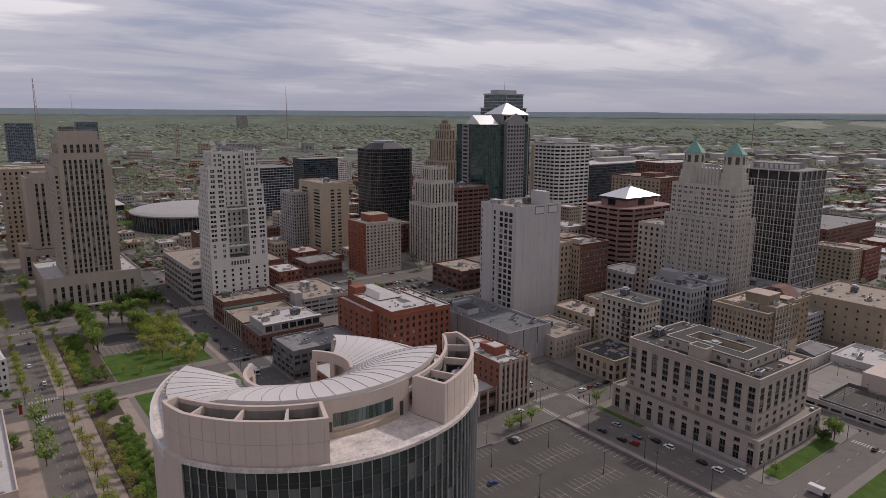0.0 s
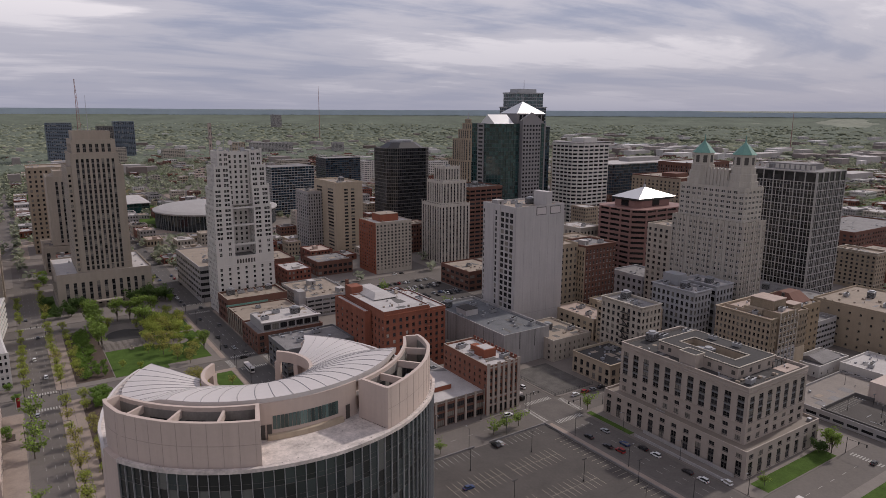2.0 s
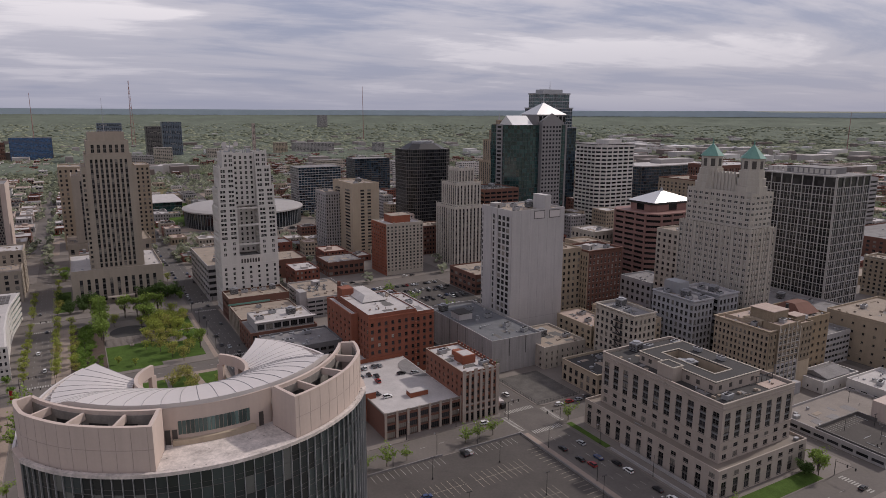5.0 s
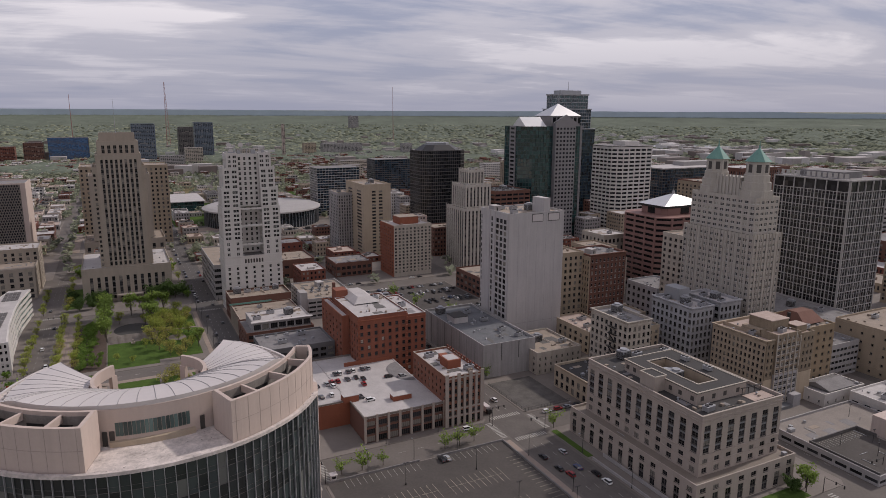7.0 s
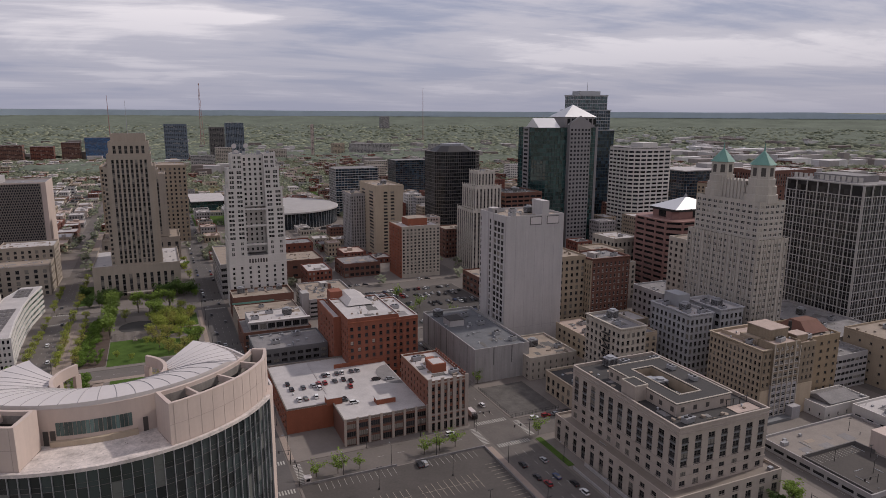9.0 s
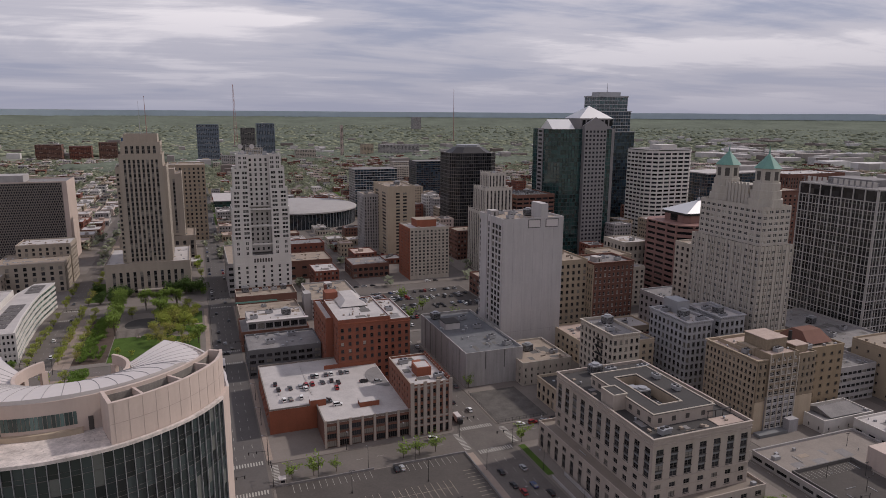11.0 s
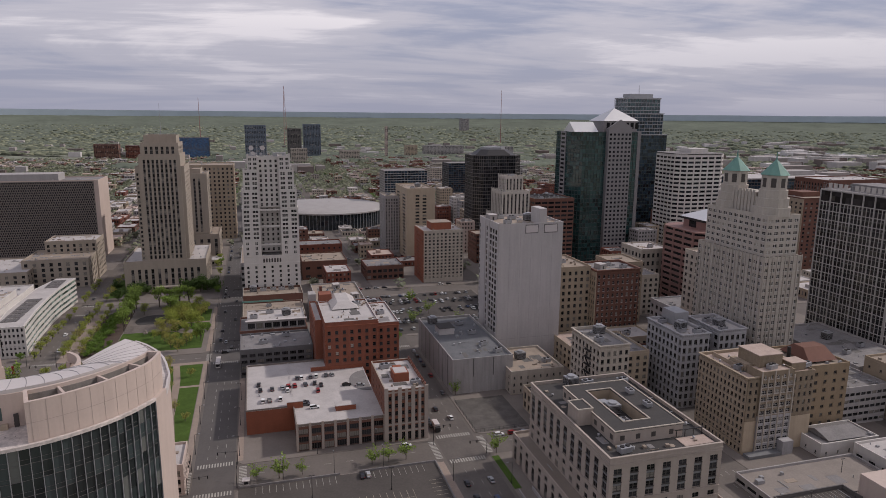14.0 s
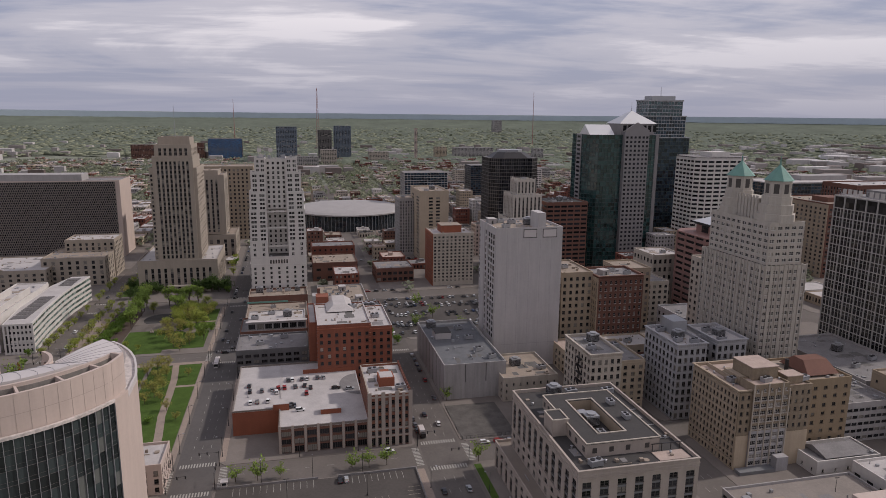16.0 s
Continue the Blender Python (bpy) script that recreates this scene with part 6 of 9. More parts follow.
r = simple("cream_brick_hotel", "cream-fronted hotel with red brick side and an orange brick roof house", 281.3, 317, 490, 521, 45.6, CREAM_TERRA, 14, 8, 10, ROOF_WHITE, 0.5, 0.5, sides="N", base=3)
block(r, 280.5, 281.25, 490.1, 520.9, 0, 45.2, ORANGE_BRICK, {"E": face(W(3, 44, 14, 7, 0.45, 0.4), single=False)}, ORANGE_BRICK, 0.1)
rb = thing("roof_house", (300, 506, 44.8), "orange brick lift house on the hotel roof", "roof house")
s = Soup()
s.box(290, 308, 498, 514, 44.8, 51)
part("wall", s, ORANGE_BRICK, rb)
s = Soup()
s.box(289.8, 308.2, 497.8, 514.2, 51, 51.3)
part("roof", s, ROOF_TAN, rb)
# ---- slim deco tower with piers
r = thing("deco_tower", (366, 505, 0), "slim cream art deco tower with vertical piers and stepped crown", "tower")
for (x0, x1, y0, y1, z0, z1, nb) in ((350, 381, 491, 525, 0, 56, 8), (353.5, 379, 494, 521, 56, 77, 7), (358, 374, 498, 516, 77, 90, 5)):
    dn = lambda n: face(W(z0 + 1, z1 - 1.5, max(2, round((z1 - z0) / 3.7)), n, 0.62, 0.42, "sash", "strip"), single=z0 < 50, limit=120)
    block(r, x0, x1, y0, y1, z0, z1, DECO, {"N": dn(nb), "E": dn(nb)}, ROOF_GREY, 0.8)
    for i in range(nb + 1):
        x, y = x0 + (x1 - x0) * i / nb, y0 + (y1 - y0) * i / nb
        pieces("pier", [(x - 0.4, x + 0.4, y0 - 0.35, y0, z0, z1 + 1.6), (x0 - 0.35, x0, y - 0.4, y + 0.4, z0, z1 + 1.6)], DECO, r)
simple("bronze_office_tower", "dark brown office tower with ribbon windows", 386, 425, 497, 540, 69.4, DARK_BRICK, 17, 5, 6, ROOF_DARK, 0.5, 0.85, "plain", sides="", glass=GLASS_DARK)
simple("brick_podium_garage", "brown brick low building with an open parking roof", 316, 349, 400, 440, 16, DARK_BRICK, 3, 6, 5, ROOF_TAN, 0.5, 0.7)
# ---- distant pointed deco tower
r = thing("stepped_spire_tower", (690, 925, 0), "buff art deco tower stepping up to a lantern spire", "tower")
for (h, z0, z1) in ((24, 0, 60), (19, 60, 96), (12, 96, 112), (7, 112, 122), (4, 122, 129)):
    fs = face(W(z0 + 1, z1 - 1, max(1, round((z1 - z0) / 3.8)), max(3, h // 3), 0.6, 0.4, "sash", "strip"), single=False)
    block(r, 690 - h, 690 + h, 925 - h, 925 + h, z0, z1, TAN_BRICK, {"N": fs, "E": fs}, ROOF_TAN, 0.6)
ms = Soup()
ms.tube((690, 925, 129), (690, 925, 140), 1.6, 0.2, 8)
part("spire", ms, GREY_METAL, r)
# ---- blue office blocks near the arena
for (x0, x1, y0, y1, h, g, nm, lab) in ((319, 380, 861, 898, 66, GLASS_BLUE, "residential_tower", "blue glass residential tower with pale balconies"), (442, 502, 962, 1000, 68, GLASS_BLUE, "dark_residential_tower", "dark blue glass residential tower"), (-98, 8, 2240, 2275, 66, GLASS_SKY, "blue_office_slab", "broad glass office slab near the woods, sky reflection painted blue")):
    r = thing(nm, (x0, y0, 0), lab, "tower")
    curtain(r, rect(x0, x1, y0, y1), 0, h, g, BANK_GRID if nm == "residential_tower" else SPANDREL, 3.4, 4.0)

for p in ((302, 225, 35.3, "unit"), (308, 236, 35.3, "tower"), (346, 180, 33.8, "unit"), (352, 188, 33.8, "vent"), (374, 172, 35.3, "unit"), (355, 171, 36.5, "unit"), (362, 172, 36.5, "vent"), (350, 312, 49.4, "stair"), (358, 318, 49.4, "unit"), (365, 310, 49.4, "unit"), (330, 325, 51.1, "unit"), (390, 180, 33.1, "vent"), (320, 240, 25.1, "unit"), (328, 252, 25.1, "unit"), (412, 190, 18.1, "stair"), (422, 205, 18.1, "unit"), (450, 160, 26.1, "unit"), (465, 175, 26.1, "tower"), (455, 185, 26.1, "unit"), (376, 110, 12.0, "unit"), (366, 118, 12.0, "vent"), (300, 505, 51.3, "vent"), (296, 595, 70.1, "unit"), (305, 610, 70.1, "tower"), (280, 640, 59.0, "unit"), (366, 506, 89.2, "unit"), (405, 515, 68.5, "tower"), (395, 505, 68.5, "unit"), (415, 528, 68.5, "unit"), (330, 420, 15.1, "unit"), (450, 410, 39.1, "unit")):
    rooftop(p[3], p[0], p[1], p[2], 12)

# ---- office blocks south-west of the trust tower
r = thing("dark_glass_block", (786, 650, 0), "broad dark glass office block with a pale flat roof", "office block")
curtain(r, rect(713, 850, 618, 668), 0, 70, GLASS_BLUE, SPANDREL, 4.0, 4.5)
s = Soup()
s.box(711.5, 851.5, 616.5, 669.5, 70, 71.4)
part("roof_edge", s, ROOF_WHITE, r)
s = Soup()
s.box(772, 838, 640, 660, 71.4, 77)
part("penthouse", s, GREY_CONC, r)
r = thing("tan_fronted_block", (662, 486, 0), "brick office block with a tan stone front", "office block")
block(r, 640, 690, 452, 520, 0, 69, DARK_BRICK, {"N": face(W(3, 66, 16, 8, 0.5, 0.42), single=False), "E": face(W(3, 66, 16, 12, 0.5, 0.4), single=False)}, ROOF_TAN, 1.0, ledge=0.3)
block(r, 639.2, 639.95, 452.1, 519.9, 0, 68, TAN_BRICK, {"E": face(W(3, 66, 16, 12, 0.52, 0.42), single=False)}, TAN_BRICK, 0.1, name="tan_front")
s = Soup()
s.box(655, 676, 470, 490, 68, 72.5)
part("penthouse", s, DARK_BRICK, r)
r = thing("red_pier_block", (770, 520, 0), "tall dark red brick block with close vertical piers", "office block")
block(r, 716, 800, 500, 545, 0, 80, DARK_BRICK, {"N": face(W(3, 77, 18, 22, 0.66, 0.45, "plain", "strip"), single=False), "E": face(W(3, 77, 18, 12, 0.66, 0.45, "plain", "strip"), single=False)}, ROOF_WHITE, 1.0)
r = thing("corner_hotel", (610, 240, 0), "dark tan brick hotel with a pale battlemented top", "hotel")
block(r, 588, 607, 226, 258, 0, 31, TAN_BRICK, {"N": face(W(2, 29, 8, 5, 0.5, 0.45), single=False), "E": face(W(2, 29, 8, 8, 0.5, 0.45), single=False)}, ROOF_TAN, 1.2, coping=CREAM_TERRA, ledge=0.3)
block(r, 607.05, 640, 224, 252, 0, 29, RED_BRICK, {"N": face(W(2, 27, 7, 8, 0.5, 0.5), single=False, frame=FRAME_PALE)}, ROOF_TAN, 1.0)
r = thing("long_brick_block", (770, 320, 0), "long dark brick warehouse block with rows of windows", "warehouse")
block(r, 712, 830, 300, 360, 0, 25, DARK_BRICK, {"N": face(W(2, 23, 5, 22, 0.5, 0.5), single=False), "E": face(W(2, 23, 5, 10, 0.5, 0.5), single=False)}, ROOF_GREY, 1.0)
r = thing("grey_ribbon_block", (770, 345, 0), "grey office block with dark ribbon windows", "office block")
block(r, 748, 806, 368, 405, 0, 74, GREY_CONC, {"N": face(W(3, 72, 15, 3, 0.45, 0.95, "ribbon"), single=False), "E": face(W(3, 72, 15, 3, 0.45, 0.95, "ribbon"), single=False)}, ROOF_GREY, 1.0)
for x, y in ((648, 664), (672, 690)):
    r = thing("chimney_stack", (x, y, 0), "tall pale concrete chimney stack behind the towers", "chimney")
    s = Soup()
    s.tube((x, y, 0), (x, y, 97), 4.2, 3.0, 16)
    st_ = part("shaft", s, BUFF_BRICK, r)
    s = Soup()
    s.tube((x, y, 97), (x, y, 98.6), 3.5, 3.5, 16)
    part("rim", s, GREY_CONC, st_)

r = thing("green_glass_hall", (158, 1020, 0), "long green glass hall with a broad white roof", "hall")
curtain(r, rect(136, 182, 972, 1070), 0, 15, GLASS_GREEN, TEAL_METAL, 5.0, 5.0)
s = Soup()
s.box(134, 184, 970, 1072, 15, 15.9)
part("white_roof", s, ROOF_WHITE, r)

# ---------------------------------------------------------------- the crescent courthouse
CX, CY, RO, LEDGE = 74.0, 169.0, 53.4, 64.0
OUTER = ((0, 53.4), (20, 53.2), (40, 52.2), (54, 50.8), (62, 48.6), (70, 45.4), (75, 44.2), (84, 41.6), (93, 40.0), (105, 38.6), (116, 37.8), (137, 37.0))
INNER = ((0, 17.6), (62, 16.6), (100, 16.2), (137, 16.8))
ROOF_OUT = ((0, 39.3), (50, 39.0), (63, 39.2), (86, 35.6), (137, 35.4))
EAVE_Z = ((0, 73.6), (50, 73.4), (63, 70.6), (74, 67.0), (88, 65.3), (112, 64.4), (137, 64.2))
REAR_Z = ((0, 68.0), (30, 67.6), (62, 66.7), (100, 65.6), (137, 64.9))
WING_EAVE = ((0, 69.5), (45, 69.0), (65, 67.6), (76, 66.2), (90, 65.2), (112, 64.4), (137, 64.2))
WING_REAR = ((0, 65.4), (62, 64.9), (95, 64.0), (137, 62.7))
WALL_IN = ((0, 17.6), (62, 16.6), (114, 16.4), (137, 33.0))
AG, AE = 54.0, 137.0


def table(t, a):
    """A value read from a table of (angle, value), the same on both sides."""
    a = abs(a)
    for (a0, v0), (a1, v1) in zip(t, t[1:]):
        if a <= a1:
            f = (a - a0) / (a1 - a0)
            return v0 + (v1 - v0) * f
    return t[-1][1]


def spot(rad, a, z=None):
    """A place about the crescent's centre; 0 degrees points to -y, positive towards +x."""
    p = (CX + rad * math.sin(radians(a)), CY - rad * math.cos(radians(a)))
    return p if z is None else (*p, z)


def arc(rad, a0, a1, n):
    return [spot(rad, a0 + (a1 - a0) * i / n) for i in range(n + 1)]


def bent_slab(s, r0, r1, a0, a1, z0, z1, n):
    """A solid curved bar between two radii; radii and heights may be tables."""
    A = [a0 + (a1 - a0) * i / n for i in range(n + 1)]
    g = lambda v, a: v(a) if callable(v) else v
    o = [(spot(g(r1, a), a), g(z0, a), g(z1, a)) for a in A]
    i_ = [spot(g(r0, a), a) for a in A]
    for k in range(n):
        (p, b, t), (q, d, e) = o[k], o[k + 1]
        s.quad((*p, b), (*q, d), (*q, e), (*p, t))
        s.quad((*i_[k + 1], d), (*i_[k], b), (*i_[k], t), (*i_[k + 1], e))
        s.quad((*p, t), (*q, e), (*i_[k + 1], e), (*i_[k], t))
        s.quad((*q, d), (*p, b), (*i_[k], b), (*i_[k + 1], d))
    p, b, t = o[0]
    s.quad((*i_[0], b), (*p, b), (*p, t), (*i_[0], t))
    p, b, t = o[n]
    s.quad((*p, b), (*i_[n], b), (*i_[n], t), (*p, t))


r_out = lambda a: table(OUTER, a)
r_in = lambda a: table(INNER, a)
r_roof = lambda a: table(ROOF_OUT, a)

r = thing("crescent_courthouse", (CX, CY, 0), "crescent-shaped courthouse with dark glass front and white metal roof", "courthouse")
FOOT.append((20, 124, 114, 205))
s = Soup()
bent_slab(s, lambda a: r_out(a) - 0.6, lambda a: r_out(a) + 0.3, -AG, AG, LEDGE - 0.55, LEDGE + 0.3, 60)
part("cornice", s, STAINED_DECK, r)
s = Soup()
bent_slab(s, 30, lambda a: r_out(a) - 0.6, -AG, AG, LEDGE - 1.0, LEDGE, 50)
part("roof_deck", s, STAINED_DECK, r, "pale deck stained with dirty patches")
grnd = random.Random(3)
s = Soup()
for i in range(150):
    a = grnd.uniform(-AG, AG)
    edge = grnd.random() < 0.65
    rad = r_out(a) - 0.75 - abs(grnd.gauss(0, 0.25)) if edge else grnd.uniform(41.5, r_out(a) - 1)
    if not edge and abs(a) > 16:
        continue
    x, y = spot(rad, a)
    w, d = grnd.uniform(0.08, 0.3), grnd.uniform(0.06, 0.22)
    t = grnd.uniform(0, 6.3)
    s.poly([(x + w * math.cos(t + k * 1.26) * grnd.uniform(0.7, 1.2), y + d * math.sin(t + k * 1.26) * 1.2, LEDGE + 0.012) for k in range(5)])
part("dirt", s, SPANDREL, r, "dark dirt caught along the deck", kind="stuff")
s = Soup()
bent_slab(s, 20, lambda a: r_out(a) - 1.2, -AG, AG, 0, LEDGE - 1.0, 50)
part("body", s, SPANDREL, r)
s = Soup()
bent_slab(s, r_in, lambda a: 20, -62, 62, 0, 66.0, 40)
part("rear_wall", s, PINK_PANEL, r)
for sgn in (-1, 1):
    s = Soup()
    bent_slab(s, 20, lambda a: r_out(a) + 0.15, *sorted((sgn * AG, sgn * 62)), 0, LEDGE, 10)
    part("end_pier", s, PINK_PANEL, r)
    s = Soup()
    bent_slab(s, lambda a: table(WALL_IN, a), r_out, *sorted((sgn * 62, sgn * AE)), 0, 62.4, 40)
    part("wing_wall", s, PINK_PANEL, r)
    s = Soup()
    bent_slab(s, lambda a: r_out(a) - 5.6, lambda a: r_out(a) - 0.5, *sorted((sgn * 62, sgn * 131)), 62.4, 62.9, 36)
    part("wing_ledge", s, STAINED_DECK, r, "stained pale ledge along the wing")
    s = Soup()
    bent_slab(s, lambda a: r_out(a) - 0.5, lambda a: r_out(a) + 0.2, *sorted((sgn * 62, sgn * 132)), 61.8, 63.6, 36)
    part("ledge_rim", s, WHITE_METAL, r)
    for k in range(15):
        a = sgn * (70 + 4.2 * k)
        m = Matrix.Translation(spot(r_roof(a) + 0.2, a, 0)) @ Matrix.Rotation(radians(a), 4, "Z")
        s = Soup()
        zt = table(WING_EAVE, a)
        s.box(-0.16, 0.16, -0.7, 0.2, 62.4, zt - 0.2, m)
        part("fin", s, WHITE_METAL, r)
    # open-topped plant enclosure
    A0, A1 = (17.2, 64.5)
    a0, a1 = sorted((sgn * A0, sgn * A1))
    wall_out = lambda a: r_out(a) - 1.15
    s = Soup()
    bent_slab(s, lambda a: wall_out(a) - 0.9, wall_out, a0, a1, LEDGE, 74.5, 36)
    bent_slab(s, 42.0, 42.8, a0, a1, LEDGE, 74.0, 30)
    for aa in (A0, A1 - 1.4):
        b0, b1 = sorted((sgn * aa, sgn * (aa + 1.1)))
        bent_slab(s, 42.8, lambda a: wall_out(a) - 0.9, b0, b1, LEDGE, 74.4, 2)
    part("plant_wall", s, PINK_PANEL, r, "pinkish precast wall of the open plant enclosure")
    for k, aa in enumerate((27, 40, 53)):
        b0, b1 = sorted((sgn * aa, sgn * (aa + 0.8)))
        s = Soup()
        bent_slab(s, 42.8, lambda a: wall_out(a) - 0.9, b0, b1, 71.6, 73.4, 2)
        part("cross_beam", s, PINK_PANEL, r)
    s = Soup()
    bent_slab(s, 42.8, lambda a: wall_out(a) - 0.9, a0, a1, LEDGE, LEDGE + 0.12, 24)
    part("enclosure_floor", s, ROOF_DARK, r)
    s = Soup()
    bent_slab(s, 42.8, 42.95, a0 + 1.4, a1 - 1.4, LEDGE + 0.12, 73.0, 24)
    bent_slab(s, lambda a: wall_out(a) - 1.05, lambda a: wall_out(a) - 0.9, a0 + 1.4, a1 - 1.4, LEDGE + 0.12, 73.2, 24)
    part("enclosure_lining", s, LINING_GREY, r, "darker streaked lining inside the enclosure")
    # flat dark plates stand in for shaded openings in the inner wall
    for aa in (24, 33, 45):
        b0, b1 = sorted((sgn * aa, sgn * (aa + 6.0)))
        s = Soup()
        bent_slab(s, 42.95, 43.02, b0, b1, 66.0, 71.0, 4)
        part("louvre", s, DARK_METAL, r)
    jn = Soup()
    for k in range(13):
        b = sgn * (A0 + 1.2 + k * 3.7)
        if abs(b) > 59:
            continue
        bent_slab(jn, lambda a: wall_out(a) - 0.02, lambda a: wall_out(a) + 0.04, b - 0.06, b + 0.06, LEDGE + 0.3, 74.3, 1)
    bent_slab(jn, lambda a: wall_out(a) - 0.02, lambda a: wall_out(a) + 0.04, a0, a1, 69.1, 69.22, 24)
    part("panel_joints", jn, PANEL_JOINT, r, kind="stuff")
    for k, aa in enumerate((21.5, 30, 40, 50)):
        q = spot(47.2, sgn * aa)
        rooftop("unit" if k % 2 else "tower", q[0], q[1], LEDGE, sgn * aa, 1.2)
    # curved screen beam along the inner court, on posts
    s = Soup()
    bent_slab(s, 14.5, 15.5, *sorted((sgn * 58, sgn * 140)), 62.6, 65.9, 28)
    ring = part("court_beam", s, PINK_PANEL, r, "pale curved screen beam round the inner court")
    for aa in (138.6, 112, 86):
        m = Matrix.Translation(spot(15.0, sgn * aa, 0)) @ Matrix.Rotation(radians(sgn * aa), 4, "Z")
        s = Soup()
        s.box(-0.9, 0.9, -0.7, 0.7, 40, 62.6, m)
        part("court_post", s, PINK_PANEL, ring)
# penthouse gallery between the enclosures
s = Soup()
bent_slab(s, 36.5, 40.2, -18.5, 18.5, LEDGE, 73.0, 16)
part("gallery_wall", s, PINK_PANEL, r)
for k in range(18):
    a = -13.2 + k * 1.3
    g = Soup()
    bent_slab(g, 40.2, 40.35, a, a + 1.12, 66.3, 69.6, 1)
    part("window", g, GLASS_TEAL, r)
s = Soup()
bent_slab(s, 40.2, 41.3, -15, 11.5, LEDGE, 65.3, 12)
part("planter_wall", s, BUFF_BRICK, r)
for a in (-17.4, -15.2, 13.4):
    g = Soup()
    bent_slab(g, 40.2, 40.4, a, a + 1.6, LEDGE, 67.6, 1)
    part("door", g, FRAME_DARK, r)
# upper walls under the roof
s = Soup()
bent_slab(s, lambda a: table(WALL_IN, a) + 0.6, lambda a: max(table(WALL_IN, a) + 0.7, r_roof(a) - 0.8), -135, 135, 62.2, lambda a: min(table(WING_EAVE, a), table(WING_REAR, a)) - 0.4, 60)
part("upper_wall", s, PINK_PANEL, r)
s = Soup()
bent_slab(s, lambda a: r_in(a) + 1.0, lambda a: r_roof(a) - 1.0, -58, 58, 64.6, 67.0, 40)
bent_slab(s, lambda a: r_roof(a) - 6, lambda a: r_roof(a) - 0.6, -62, 62, 67.0, lambda a: table(EAVE_Z, a) - 1.3, 40)
part("clerestory_wall", s, PINK_PANEL, r)
# white standing-seam roof sweeping round the crescent to the two rear tips
NA, NF = 72, 10
roof_pts = []
for i in range(NA + 1):
    u = -1 + 2 * i / NA
    row = []
    for j in range(NF + 1):
        f = j / NF
        a = u * (AE - 17 * f)
        rad = r_roof(a) + (r_in(a) - 0.3 - r_roof(a)) * f
        z = table(WING_EAVE, a) * (1 - f) + table(WING_REAR, a) * f + 1.1 * math.sin(math.pi * f)
        row.append(spot(rad, a, z))
    roof_pts.append(row)
s = Soup()
for i in range(NA):
    for j in range(NF):
        s.quad(roof_pts[i][j], roof_pts[i + 1][j], roof_pts[i + 1][j + 1], roof_pts[i][j + 1])
part("metal_roof", s, WHITE_METAL, r, "white standing-seam metal roof", smooth=True)
s = Soup()
for i in range(0, NA + 1, 2):
    for j in range(NF):
        p, q = Vector(roof_pts[i][j]), Vector(roof_pts[i][j + 1])
        s.tube(p + Vector((0, 0, 0.03)), q + Vector((0, 0, 0.03)), 0.08, 0.08, 4)
part("roof_seams", s, SEAM, r, kind="stuff")
s = Soup()
for i in range(NA):
    for j in (0, NF):
        p, q = roof_pts[i][j], roof_pts[i + 1][j]
        s.quad((p[0], p[1], p[2] - 1.1), (q[0], q[1], q[2] - 1.1), (q[0], q[1], q[2] + 0.1), (p[0], p[1], p[2] + 0.1))
part("fascia", s, WHITE_METAL, r)
# raised middle roof, a broad swoosh with a point over each wing
MID_END = ((0, 66.0), (0.15, 68.5), (0.4, 68.5), (0.6, 66.0), (0.8, 60.0), (1.0, 50.0))
MN, MF = 44, 8
mid_pts = []
for i in range(MN + 1):
    u = -1 + 2 * i / MN
    row = []
    for j in range(MF + 1):
        f = j / MF
        a = u * table(MID_END, f)
        rad = r_roof(a) + 0.7 + (r_in(a) - 0.5 - r_roof(a) - 0.7) * f
        z = table(EAVE_Z, a) * (1 - f) + table(REAR_Z, a) * f + 1.5 * math.sin(math.pi * f) * (1 - 0.5 * abs(u)) + 0.5
        row.append(spot(rad, a, z))
    mid_pts.append(row)
s = Soup()
for i in range(MN):
    for j in range(MF):
        s.quad(mid_pts[i][j], mid_pts[i + 1][j], mid_pts[i + 1][j + 1], mid_pts[i][j + 1])
part("middle_roof", s, WHITE_METAL, r, "raised white metal roof band", smooth=True)
s = Soup()
for i in range(MN):
    for j, dn in ((0, 1.6), (MF, 1.2)):
        p, q = mid_pts[i][j], mid_pts[i + 1][j]
        s.quad((p[0], p[1], p[2] - dn), (q[0], q[1], q[2] - dn), q, p)
for i in (0, MN):
    for j in range(MF):
        p, q = mid_pts[i][j], mid_pts[i][j + 1]
        s.quad((p[0], p[1], p[2] - 3.2), (q[0], q[1], q[2] - 3.2), q, p)
part("middle_fascia", s, WHITE_METAL, r)
s = Soup()
for i in range(2, MN, 2):
    for j in range(MF):
        up = Vector((0, 0, 0.03))
        s.tube(Vector(mid_pts[i][j]) + up, Vector(mid_pts[i][j + 1]) + up, 0.09, 0.09, 4)
part("middle_roof_seams", s, SEAM, r, kind="stuff")
